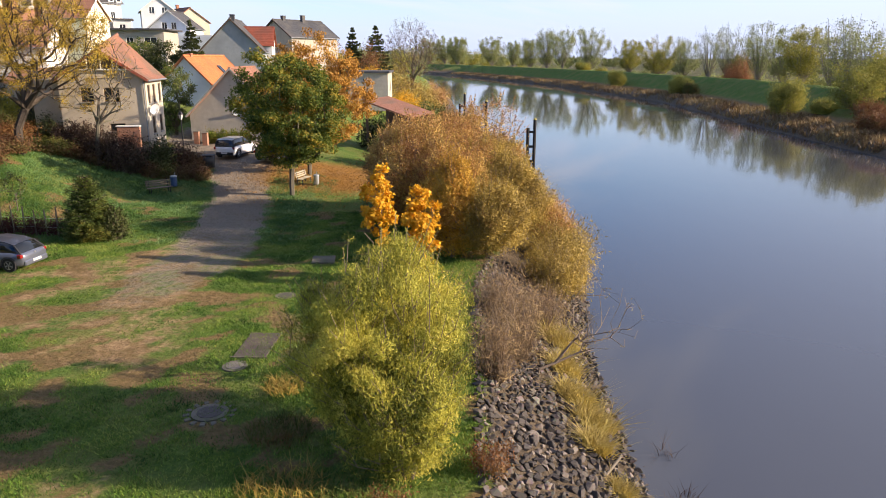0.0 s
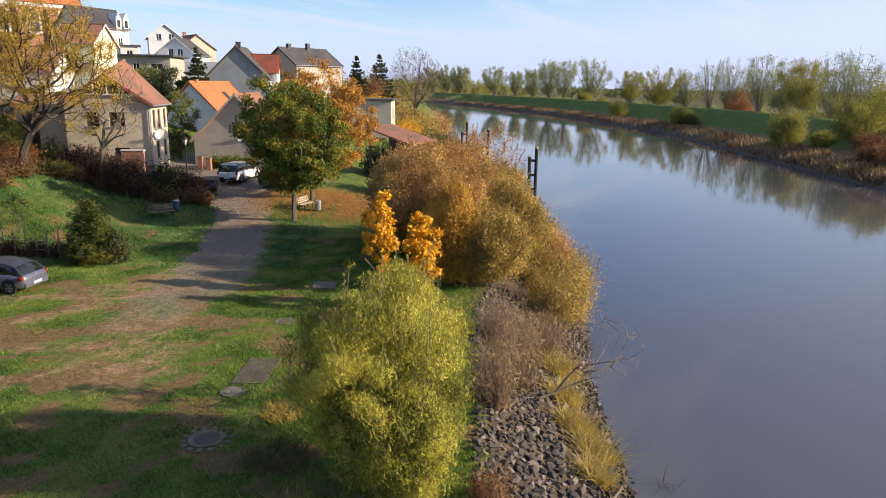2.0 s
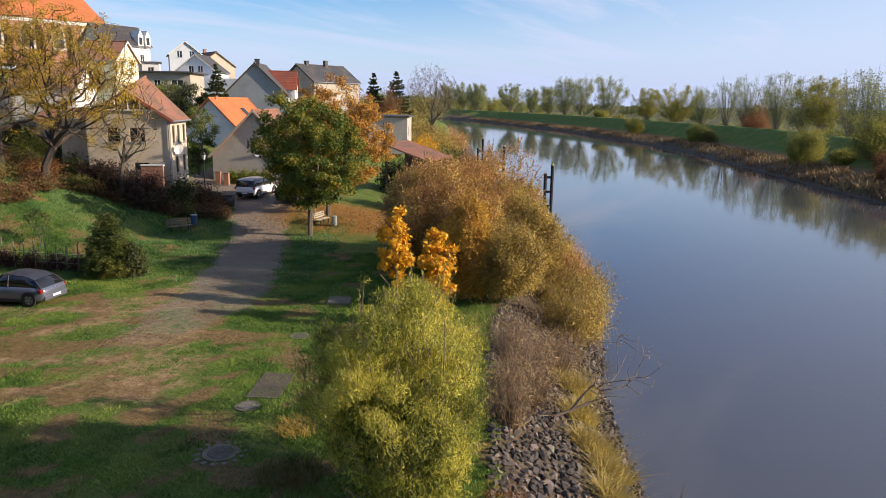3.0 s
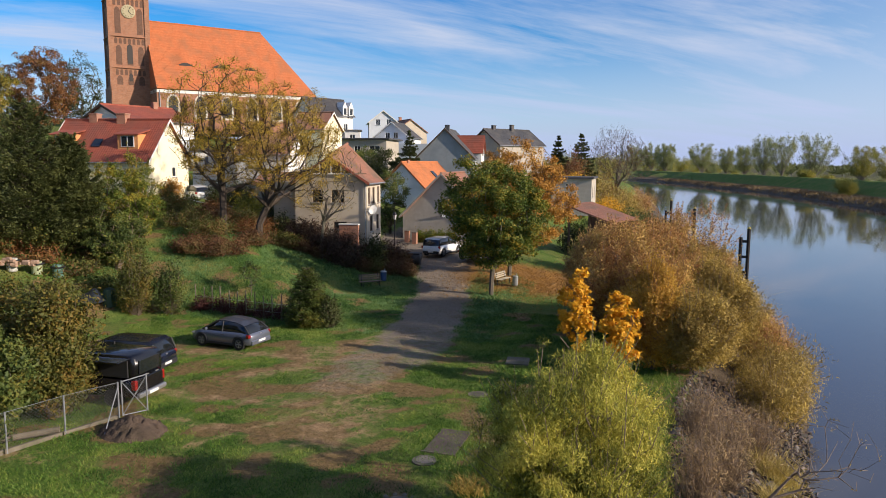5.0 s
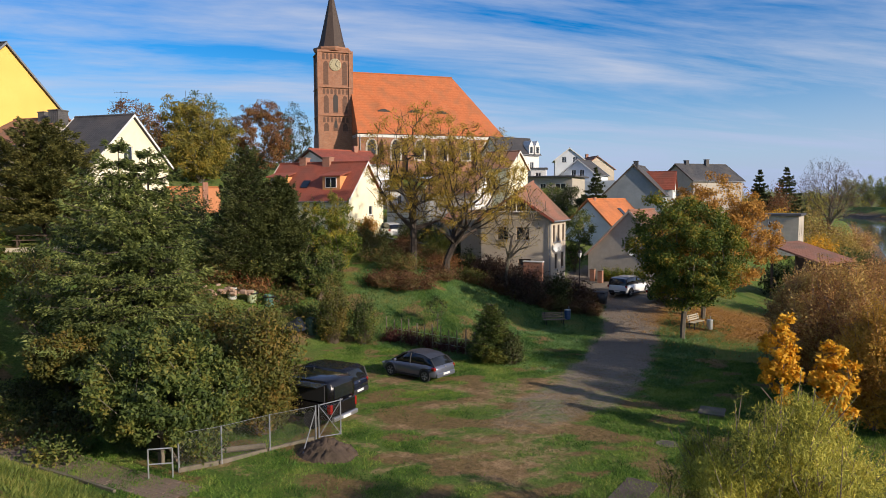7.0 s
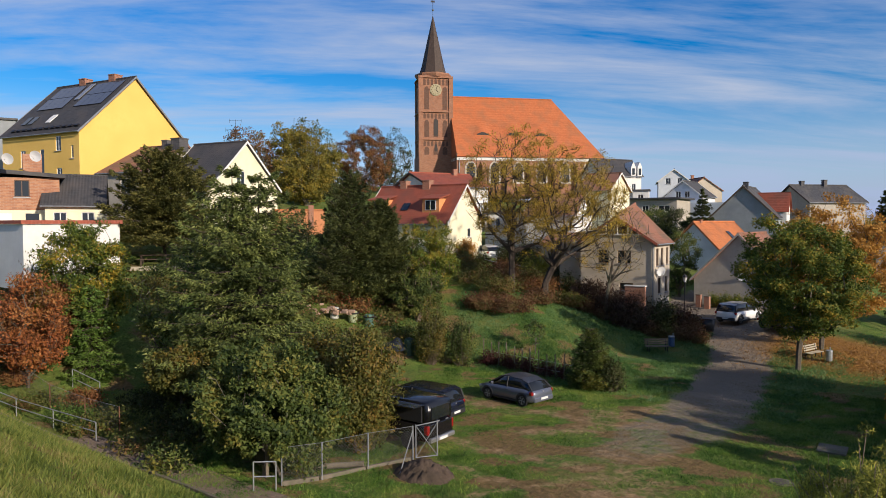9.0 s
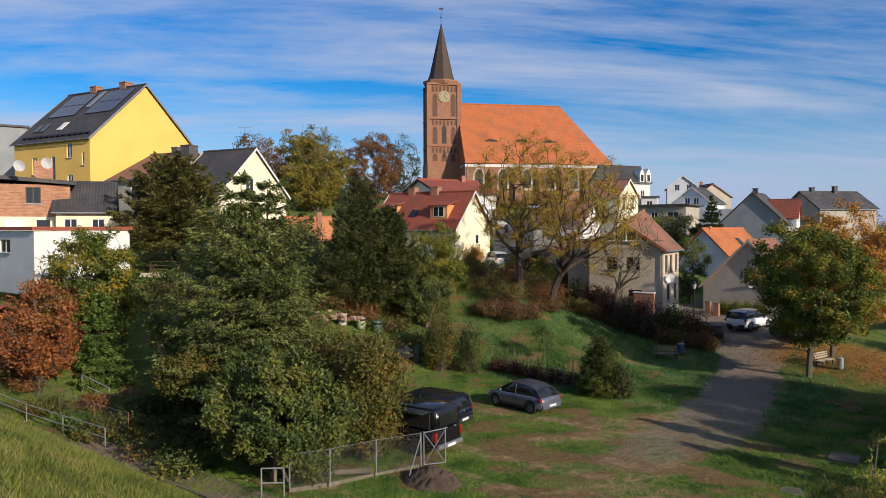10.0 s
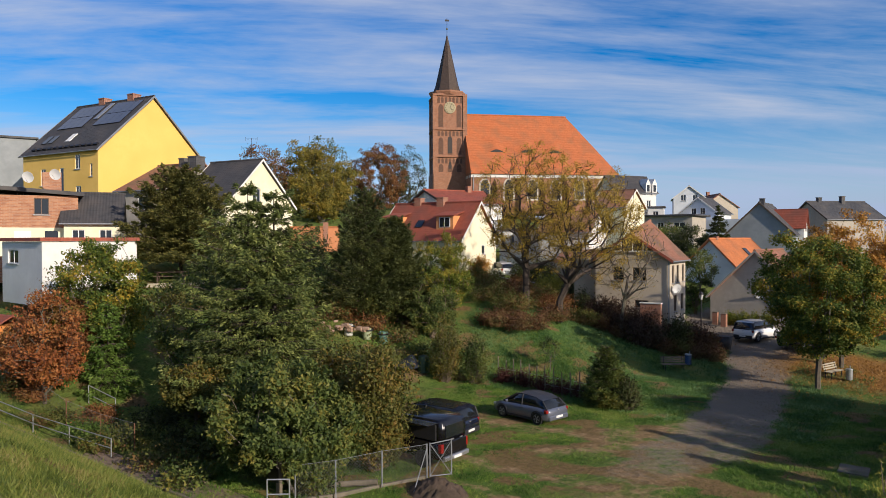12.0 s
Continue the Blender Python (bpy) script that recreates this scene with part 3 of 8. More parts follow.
def poplar_tree(name, place, label, leaf_mat, tall, radius, seed, leaves=1500, leaf=0.42, wood=bark, group="", limbs_n=16, bare=0.2):
    """An old poplar seen from afar: straight limbs fanning up from a short bole, each with side branches and loose leaves."""
    rng = np.random.default_rng(seed)
    ob = thing(name, place, label, "tree", group)
    fork = np.array([0, 0, tall * rng.uniform(0.08, 0.16)])
    P0, P1, R0, R1 = [np.array([0, 0, -0.4])], [fork], [0.016 * tall], [0.013 * tall]
    pos = []
    for i in range(limbs_n):
        a = 6.283 * (i + rng.uniform(-0.4, 0.4)) / limbs_n
        out = radius * rng.uniform(0.1, 1.0) ** 0.7
        tip = np.array([math.cos(a) * out, math.sin(a) * out, tall * (rng.uniform(0.86, 1.0) - 0.28 * (out / radius) ** 2)])
        mid = fork + (tip - fork) * 0.45 + np.array([math.cos(a), math.sin(a), 0]) * 0.06 * out
        for p, q, r0, r1 in ((fork, mid, 0.006 * tall, 0.004 * tall), (mid, tip, 0.004 * tall, 0.02)):
            P0.append(p); P1.append(q); R0.append(r0); R1.append(r1)
        k = 11
        s = rng.uniform(0.18, 0.98, (k, 1))
        base = np.where(s < 0.45, fork + (mid - fork) * s / 0.45, mid + (tip - mid) * (s - 0.45) / 0.55)
        d = rng.normal(size=(k, 3)) * np.array([0.75, 0.75, 0.35]) + np.array([0.55 * math.cos(a), 0.55 * math.sin(a), 0.85])
        end = base + d * tall * 0.085 * (1.25 - s)
        P0.extend(base); P1.extend(end); R0.extend([0.04] * k); R1.extend([0.015] * k)
        m = int(leaves / limbs_n)
        j = rng.integers(0, k, m)
        f = rng.uniform(0.1, 1.15, (m, 1))
        p = base[j] + (end[j] - base[j]) * f + rng.normal(size=(m, 3)) * tall * 0.026
        keep = p[:, 2] < tall * (1 - bare * rng.uniform(0, 1, m))
        pos.append(p[keep])
    part("trunk", tube_mesh("trunk", np.array(P0), np.array(P1), np.array(R0), np.array(R1), 5), wood, ob)
    pos = np.concatenate(pos)
    part("crown", poly_mesh("crown", leaf_blades(rng, pos, leaf, 0.6), 3), leaf_mat, ob)
    return ob


def conifer(name, place, label, mat, tall, radius, seed, layers=16, arms=9, needles=70, base=0.6, leaf=0.22, droop=0.35, wood=bark_dark, shape=1.0, group="", ragged=0.25):
    """A conifer: whorls of arms that thin out upwards, each carrying flat drooping sprays."""
    rng = np.random.default_rng(seed)
    ob = thing(name, place, label, "conifer", group)
    P0, P1, R0, R1, L = [np.array([0, 0, -0.2])], [np.array([0, 0, tall * 0.97])], [0.02 * tall], [0.015], []
    for i in range(layers):
        f = (i + rng.uniform(-0.3, 0.3)) / layers
        z = base + (tall - base) * max(0.0, f)
        reach = radius * (1 - max(0.0, f)) ** shape + 0.12
        count = max(4, int(arms * (0.4 + 0.6 * reach / radius)))
        for j in range(count):
            a = 6.283 * (j + rng.uniform(-0.35, 0.35)) / count + i * 1.7
            r = reach * rng.uniform(1 - 2 * ragged, 1 + ragged)
            way = np.array([math.cos(a), math.sin(a), 0])
            side = np.array([-way[1], way[0], 0])
            foot = np.array([0, 0, z])
            lean = droop * (1 - 1.7 * f) if droop > 0 else droop  # upper arms rise towards the leader
            tip = way * r + np.array([0, 0, z - lean * r + 0.25 * r * f])
            mid = way * r * 0.55 + np.array([0, 0, z - 0.7 * lean * r])
            for p, q, r0, r1 in ((foot, mid, 0.035, 0.022), (mid, tip, 0.022, 0.006)):
                P0.append(p); P1.append(q); R0.append(r0); R1.append(r1)
            n = max(12, int(needles * (0.12 + 0.88 * (r / radius) ** 1.1)))
            # the fan: side twigs leave the arm at steps and hang a little at their ends
            twig_at = rng.uniform(0.1, 1.0, max(4, n // 9)) ** 0.8
            pick = rng.integers(0, len(twig_at), n)
            s = twig_at[pick][:, None]
            base_p = np.where(s < 0.5, foot + (mid - foot) * s * 2, mid + (tip - mid) * (s * 2 - 1))
            hand = np.where(rng.uniform(0, 1, len(twig_at)) < 0.5, -1.0, 1.0)[pick][:, None]
            along = rng.uniform(0, 1, (n, 1))
            w = hand * along * 0.5 * r * (1.12 - s)
            hang = np.stack([np.zeros(n), np.zeros(n), -0.3 * np.abs(w[:, 0]) - rng.uniform(-0.03, 0.16, n)], 1)
            pos = base_p + side * w + way * np.abs(w) * 0.55 + hang + rng.normal(size=(n, 3)) * 0.05
            L.append(leaf_blades(rng, pos, leaf, 0.42, axis=way * 0.7 + hand * side * 0.6 + np.array([0, 0, -0.25 if droop > 0 else 0.3]), jitter=0.35, flat=1.2))
    part("trunk", tube_mesh("trunk", np.array(P0), np.array(P1), np.array(R0), np.array(R1), 5), wood, ob)
    part("crown", poly_mesh("crown", np.concatenate(L), 3), mat, ob)
    return ob


def shrub(name, place, label, mat, tall, rx, ry, seed, leaves=3000, leaf=0.1, aspect=0.6, stems=14, wood=twig, category="shrub", group="", spread=0.22, hollow=0.25, twigs=120, droop=None, flat=0.2, kind=""):
    """A many-stemmed shrub or clipped plant that fills an uneven dome from the ground up."""
    rng = np.random.default_rng(seed)
    ob = thing(name, place, label, category, group, kind=kind)
    pts = crown_points(rng, twigs, (0, 0, tall * 0.5), (rx, ry, tall * 0.5), hollow)
    pts[:, 2] = np.maximum(pts[:, 2], 0.12)
    a = np.arctan2(pts[:, 1], pts[:, 0]) + rng.normal(size=len(pts)) * 0.4
    rad = np.hypot(pts[:, 0], pts[:, 1])
    root = np.stack([np.cos(a) * rad * 0.25, np.sin(a) * rad * 0.25, np.full(len(pts), -0.1)], 1)
    mid = root * 0.45 + pts * 0.55 + rng.normal(size=pts.shape) * 0.08
    p0, p1 = np.concatenate([root, mid]), np.concatenate([mid, pts])
    r = 0.006 + 0.0025 * tall
    n = len(pts)
    part("stem", tube_mesh("stem", p0, p1, np.r_[np.full(n, r), np.full(n, r * 0.6)], np.r_[np.full(n, r * 0.6), np.full(n, r * 0.25)], 4), wood, ob)
    if leaves:
        t = rng.uniform(0.55, 1.05, (leaves, 1))
        i = rng.integers(0, n, leaves)
        off = rng.normal(size=(leaves, 3)) * spread
        pos = mid[i] + (pts[i] - mid[i]) * (t * 1.6 - 0.6) + off
        pos[:, 2] = np.maximum(pos[:, 2], 0.03)
        out = off / spread * 0.5 + np.array([0, 0, 0.4]) + (pos - np.array([0, 0, tall * 0.45])) / np.array([rx, ry, tall * 0.5]) * 0.8
        part("crown", poly_mesh("crown", leaf_blades(rng, pos, leaf, aspect, axis=droop, jitter=1.0 if droop is None else 0.4, flat=flat, facing=out), 3), mat, ob)
    return ob


def blades(rng, pos, tall, wide, lean=0.35):
    """Grass blades or reeds: bent strips of two quads."""
    n = len(pos)
    h = tall * rng.uniform(0.5, 1.2, (n, 1))
    a = rng.uniform(0, 6.283, n)
    side = np.stack([np.cos(a), np.sin(a), np.zeros(n)], 1) * wide * 0.5
    bend = np.stack([rng.normal(size=n), rng.normal(size=n), np.zeros(n)], 1) * lean * h
    mid = pos + bend * 0.3 + np.array([0, 0, 0.55]) * h
    tip = pos + bend + np.array([0, 0, 1.0]) * h
    q1 = np.stack([pos - side, pos + side, mid + side * 0.8, mid - side * 0.8], 1)
    q2 = np.stack([mid - side * 0.8, mid + side * 0.8, tip + side * 0.15, tip - side * 0.15], 1)
    return np.concatenate([q1[:, :3], q1[:, [0, 2, 3]], q2[:, :3]])

# ---- houses ----
glass = plain("window glass", (0.02, 0.025, 0.03), 0.06, 0, 0.8)
white_frame = surface("white window frame", (0.72, 0.71, 0.68), (0.8, 0.79, 0.76), 8, 0.5)
brown_frame = surface("brown window frame", (0.09, 0.055, 0.035), (0.14, 0.09, 0.06), 8, 0.5)
zinc = surface("zinc gutter", (0.28, 0.29, 0.3), (0.38, 0.39, 0.4), 4, 0.45, metal=0.6)
chimney_brick = bricked("chimney brick", (0.3, 0.13, 0.08), (0.38, 0.18, 0.11), (0.4, 0.36, 0.32))
stucco_beige = surface("beige roughcast", (0.5, 0.43, 0.33), (0.58, 0.5, 0.4), 2, 0.95, (0.48, 0.41, 0.32), 0.5, bump=0.4, bump_scale=30)
stucco_grey = surface("grey-beige roughcast", (0.4, 0.36, 0.3), (0.47, 0.42, 0.35), 2, 0.95, (0.35, 0.32, 0.27), 0.4, bump=0.4, bump_scale=30)
stucco_white = surface("white render", (0.66, 0.65, 0.61), (0.74, 0.73, 0.69), 1.5, 0.9, (0.62, 0.61, 0.58), 0.4, bump=0.2)
stucco_cream = surface("cream render", (0.78, 0.72, 0.5), (0.84, 0.79, 0.58), 1.5, 0.9, (0.72, 0.66, 0.46), 0.4, bump=0.2)
stucco_yellow = surface("yellow render", (0.8, 0.51, 0.13), (0.85, 0.55, 0.15), 1.2, 0.9, (0.76, 0.48, 0.12), 0.3, bump=0.15)
stucco_blue = surface("blue-grey render", (0.26, 0.28, 0.29), (0.31, 0.33, 0.34), 1.5, 0.9, (0.23, 0.25, 0.26), 0.4, bump=0.2)
# pale render with the blue cast of shaded white walls in its colour
stucco_pale = surface("shade-blue white render", (0.58, 0.61, 0.65), (0.66, 0.69, 0.72), 1.5, 0.9, (0.53, 0.56, 0.59), 0.4, bump=0.2)
tile_red = tiled("red pantiles", (0.25, 0.062, 0.036), (0.35, 0.095, 0.055), moss=(0.21, 0.075, 0.05))
tile_orange = tiled("orange tiles", (0.46, 0.15, 0.055), (0.58, 0.2, 0.07), moss=(0.36, 0.14, 0.06))
tile_church = tiled("bright orange church tiles", (0.45, 0.13, 0.048), (0.54, 0.17, 0.062), 0.34, 0.4, moss=(0.38, 0.14, 0.06))
tile_brown = tiled("old brown-red tiles", (0.26, 0.115, 0.07), (0.34, 0.16, 0.1), moss=(0.19, 0.12, 0.08))
tile_dark = tiled("anthracite tiles", (0.045, 0.045, 0.048), (0.075, 0.073, 0.075), moss=(0.09, 0.08, 0.075))
slate = tiled("grey slate", (0.055, 0.056, 0.06), (0.095, 0.094, 0.096), 0.25, 0.25, moss=(0.12, 0.11, 0.1))
felt = surface("roofing felt", (0.05, 0.05, 0.055), (0.09, 0.09, 0.095), 2, 0.9, (0.12, 0.11, 0.1), 0.4)
brick_old = bricked("old red brick", (0.27, 0.1, 0.055), (0.52, 0.27, 0.15), (0.45, 0.38, 0.3), 1.3)
brick_church = bricked("church brick", (0.25, 0.108, 0.06), (0.39, 0.19, 0.11), (0.3, 0.25, 0.2), 1.6)
timber_dark = surface("dark timber", (0.07, 0.05, 0.04), (0.12, 0.085, 0.06), 6, 0.8, bump=0.3)
dish_white = plain("dish enamel", (0.75, 0.75, 0.74), 0.4)
iron = plain("dark iron", (0.03, 0.03, 0.035), 0.5, 0.6)
steel = surface("galvanised steel", (0.38, 0.4, 0.42), (0.5, 0.52, 0.54), 6, 0.4, metal=0.7)


def clip_line(poly, a, b, c):
    """Keep the part of a polygon where a u + b v <= c."""
    out = []
    for i, p in enumerate(poly):
        q = poly[(i + 1) % len(poly)]
        fp, fq = a * p[0] + b * p[1] - c, a * q[0] + b * q[1] - c
        if fp <= 1e-9:
            out.append(p)
        if (fp < -1e-9 and fq > 1e-9) or (fp > 1e-9 and fq < -1e-9):
            s = fp / (fp - fq)
            out.append((p[0] + s * (q[0] - p[0]), p[1] + s * (q[1] - p[1])))
    return out


def wall_face(bm, to3d, u0, u1, v0, v1, holes, clips=(), reveal=0.14):
    """A wall with rectangular openings cut through it, their reveals and a gable's slopes. to3d(u, v, depth) gives places."""
    us = sorted({u0, u1, *[h[0] - h[2] / 2 for h in holes], *[h[0] + h[2] / 2 for h in holes]})
    vs = sorted({v0, v1, *[h[1] for h in holes], *[h[1] + h[3] for h in holes]})
    for a, b in zip(us, us[1:]):
        for c, d in zip(vs, vs[1:]):
            mu, mv = (a + b) / 2, (c + d) / 2
            if any(abs(mu - h[0]) < h[2] / 2 and h[1] < mv < h[1] + h[3] for h in holes):
                continue
            poly = [(a, c), (b, c), (b, d), (a, d)]
            for k in clips:
                poly = clip_line(poly, *k)
                if len(poly) < 3:
                    break
            if len(poly) >= 3:
                bm.faces.new([bm.verts.new(to3d(u, v, 0)) for u, v in poly])
    for h in holes:
        x0, x1, y0, y1 = h[0] - h[2] / 2, h[0] + h[2] / 2, h[1], h[1] + h[3]
        ring = ((x0, y0), (x1, y0), (x1, y1), (x0, y1))
        for i in range(4):
            p, q = ring[i], ring[(i + 1) % 4]
            bm.faces.new([bm.verts.new(v) for v in (to3d(*p, 0), to3d(*q, 0), to3d(*q, reveal), to3d(*p, reveal))])


def face_box(bm, to3d, u0, u1, v0, v1, d0, d1):
    vs = [bm.verts.new(to3d(u, v, d)) for d in (d0, d1) for u, v in ((u0, v0), (u1, v0), (u1, v1), (u0, v1))]
    for f in FACES:
        bm.faces.new([vs[i] for i in f])
    return bm


def window(ob, to3d, u, v, w, h, kind="window", frame_mat=None, bars=1, surround=None):
    """A window in an opening: frame, glass, sill; or a door leaf."""
    mat = frame_mat or white_frame
    t = 0.06
    bm = bmesh.new()
    face_box(bm, to3d, u - w / 2, u + w / 2, v, v + t, 0.06, 0.13)
    face_box(bm, to3d, u - w / 2, u + w / 2, v + h - t, v + h, 0.06, 0.13)
    for c in [u - w / 2 + t / 2, u + w / 2 - t / 2] + [u - w / 2 + w * (i + 1) / (bars + 1) for i in range(bars)]:
        face_box(bm, to3d, c - t / 2, c + t / 2, v + t, v + h - t, 0.062, 0.128)
    win = part("window" if kind == "window" else "door", bm, mat, ob)
    pane = bmesh.new()
    face_box(pane, to3d, u - w / 2 + 0.02, u + w / 2 - 0.02, v + 0.02, v + h - 0.02, 0.085, 0.1)
    part("pane", pane, glass if kind == "window" else mat, win)
    if kind == "window":
        sill = bmesh.new()
        face_box(sill, to3d, u - w / 2 - 0.08, u + w / 2 + 0.08, v - 0.07, v - 0.005, -0.09, 0.1)
        part("sill", sill, zinc, win)
    return win


def gable_house(label, place, turn, W, L, eave, ridge, wall_mat, roof_mat, holes=(), over=0.3, below=1.6, chimneys=(), category="house", frame_mat=None, verge=None, rise=0.0, gutters=True, chimney_mat=None):
    """A house whose gable front lies at local y = 0 and whose ridge runs back along y. holes: (face, u, v, w, h) with face f, b, l or r."""
    ob = thing("house", place, label, category, turn=turn)
    hw = W / 2
    faces = {"f": (lambda u, v, d: (u, d, v), -hw, hw), "b": (lambda u, v, d: (-u, L - d, v), -hw, hw),
             "l": (lambda u, v, d: (-hw + d, L - u, v), 0.0, L), "r": (lambda u, v, d: (hw - d, u, v), 0.0, L)}
    slope = (ridge - eave) / hw
    bm = bmesh.new()
    for key, (to3d, u0, u1) in faces.items():
        mine = [h[1:5] for h in holes if h[0] == key]
        gable = key in "fb"
        clips = [(slope, 1, ridge), (-slope, 1, ridge)] if gable else []
        wall_face(bm, to3d, u0, u1, -below, ridge if gable else eave, mine, clips)
    bmesh.ops.remove_doubles(bm, verts=bm.verts[:], dist=0.0005)
    part("wall", bm, wall_mat, ob)
    for h in holes:
        window(ob, faces[h[0]][0], *h[1:5], kind="door" if h[4] > 1.8 and h[2] < 0.3 else "window", frame_mat=frame_mat, bars=1 if h[3] > 0.7 else 0)
    roof = bmesh.new()
    lift = 0.05
    for s in (-1, 1):
        lo = (s * (hw + over), eave - slope * over + lift)
        hi = (s * -0.02, ridge + 0.01 + lift)
        slab(roof, [(hi[0], -over, hi[1]), (lo[0], -over, lo[1]), (lo[0], L + over, lo[1]), (hi[0], L + over, hi[1] + rise)], 0.14)
    bmesh.ops.recalc_face_normals(roof, faces=roof.faces[:])
    rf = part("roof", roof, roof_mat, ob)
    part("ridge_tile", rods(((0, -over - 0.02, ridge + 0.06), (0, L + over + 0.02, ridge + rise + 0.06), 0.11), sides=7), roof_mat, rf)
    if verge:
        for y in (-over - 0.035, L + over + 0.003):
            for s in (-1, 1):
                bm = bmesh.new()
                lo = (s * (hw + over), eave - slope * over)
                vs = [bm.verts.new((x, yy, z)) for yy in (y, y + 0.03) for x, z in ((0, ridge + 0.1), (lo[0], lo[1] + 0.1), (lo[0], lo[1] - 0.14), (0, ridge - 0.14))]
                for f in FACES:
                    bm.faces.new([vs[i] for i in f])
                bmesh.ops.recalc_face_normals(bm, faces=bm.faces[:])
                part("verge_board", bm, verge, rf)
    if gutters:
        for s in (-1, 1):
            x = s * (hw + over + 0.05)
            part("gutter", rods(((x, -over, eave - slope * over - 0.03), (x, L + over, eave - slope * over - 0.03), 0.065), sides=6), zinc, rf)
    for x, y, w, h in chimneys:
        zb = ridge - abs(x) * slope - 0.4
        bm = boxed(x - w / 2, y - w / 2, zb, x + w / 2, y + w / 2, ridge + h)
        box(bm, x - w / 2 - 0.05, y - w / 2 - 0.05, ridge + h, x + w / 2 + 0.05, y + w / 2 + 0.05, ridge + h + 0.1)
        part("chimney", bm, chimney_mat or chimney_brick, rf)
    return ob


def flat_house(label, place, turn, W, L, tall, wall_mat, roof_mat, holes=(), over=0.25, below=1.6, category="house", frame_mat=None, roof_thick=0.25, tilt=0.0, cant=0.0):
    """A building with a flat or lean-to roof; local front at y = 0."""
    ob = thing("building", place, label, category, turn=turn)
    hw = W / 2
    faces = {"f": (lambda u, v, d: (u, d, v), -hw, hw), "b": (lambda u, v, d: (-u, L - d, v), -hw, hw),
             "l": (lambda u, v, d: (-hw + d, L - u, v), 0.0, L), "r": (lambda u, v, d: (hw - d, u, v), 0.0, L)}
    bm = bmesh.new()
    for key, (to3d, u0, u1) in faces.items():
        wall_face(bm, to3d, u0, u1, -below, tall, [h[1:5] for h in holes if h[0] == key])
    bmesh.ops.remove_doubles(bm, verts=bm.verts[:], dist=0.0005)
    part("wall", bm, wall_mat, ob)
    for h in holes:
        window(ob, faces[h[0]][0], *h[1:5], frame_mat=frame_mat, bars=1 if h[3] > 0.7 else 0)
    roof = bmesh.new()
    slab(roof, [(-hw - over, -over, tall + roof_thick + cant), (hw + over, -over, tall + roof_thick), (hw + over, L + over, tall + roof_thick + tilt), (-hw - over, L + over, tall + roof_thick + tilt + cant)], roof_thick - 0.01)
    part("roof", roof, roof_mat, ob)
    return ob


def dish(place, turn, label="white satellite dish on a wall bracket", size=0.4):
    ob = thing("satellite_dish", place, label, "satellite dish", "satellite dishes on the houses", turn)
    prof = [(0.02, 0.09), (size * 0.5, 0.06), (size, 0.0), (size, -0.015), (size * 0.5, 0.035), (0.02, 0.06)]
    bm = lathe(prof, 18)
    bmesh.ops.rotate(bm, verts=bm.verts[:], cent=(0, 0, 0), matrix=Matrix.Rotation(radians(-72), 3, "X"))
    part("reflector", bm, dish_white, ob)
    part("bracket", rods(((0, 0.1, 0), (0, 0.42, -0.1), 0.025), ((0, -0.02, -size * 0.9), (0, -0.42, -0.05), 0.012)), steel, ob)
    part("receiver", boxed(-0.04, -0.48, -0.07, 0.04, -0.38, 0.0, bevel=0.01), dish_white, ob)
    return ob


def slope_box(house_roof, name, side, hw, eave, ridge, y0, y1, s0, s1, lift, thick, mat, label=""):
    """A flat panel that lies on a roof slope: s runs from eave (0) to ridge (1)."""
    def on(s, y, up):
        x = side * hw * (1 - s)
        z = eave + (ridge - eave) * s
        n = Vector((side * (ridge - eave), 0, hw)).normalized()
        return Vector((x, y, z)) + n * up
    bm = bmesh.new()
    vs = [bm.verts.new(on(s, y, u)) for u in (lift, lift + thick) for s, y in ((s0, y0), (s1, y0), (s1, y1), (s0, y1))]
    for f in FACES:
        bm.faces.new([vs[i] for i in f])
    bmesh.ops.recalc_face_normals(bm, faces=bm.faces[:])
    return part(name, bm, mat, house_roof, label)


def part_of(ob, name):
    for c in ob.children:
        if c.name.split(".")[0] == name:
            return c


def dormer(house_roof, side, hw, eave, ridge, y, w, s0, h, wall_mat, roof_mat, deep=1.6):
    """A dormer that stands out of a roof slope: cheeks, window and a lean roof."""
    x0 = side * hw * (1 - s0)
    z0 = eave + (ridge - eave) * s0
    body = boxed(min(x0, x0 - side * deep), y - w / 2, z0 - 0.3, max(x0, x0 - side * deep), y + w / 2, z0 + h)
    d = part("dormer", body, wall_mat, house_roof)
    rf = bmesh.new()
    slab(rf, [(x0 + side * 0.25, y - w / 2 - 0.2, z0 + h + 0.02), (x0 + side * 0.25, y + w / 2 + 0.2, z0 + h + 0.02), (x0 - side * deep * 1.3, y + w / 2 + 0.2, z0 + h + 0.55), (x0 - side * deep * 1.3, y - w / 2 - 0.2, z0 + h + 0.55)], 0.1)
    part("dormer_roof", rf, roof_mat, d)
    to3d = lambda u, v, k: (x0 + side * (0.05 - k), y + u, z0 + v)
    bm = bmesh.new()
    face_box(bm, to3d, -w * 0.32, w * 0.32, 0.25, h - 0.15, 0.0, 0.05)
    face_box(bm, to3d, -0.03, 0.03, 0.25, h - 0.15, -0.015, 0.0)
    win = part("window", bm, white_frame, d)
    bm = bmesh.new()
    for a, b in ((-w * 0.28, -0.05), (0.05, w * 0.28)):
        face_box(bm, to3d, a, b, 0.3, h - 0.2, -0.012, 0.0)
    part("pane", bm, glass, win)
    return d

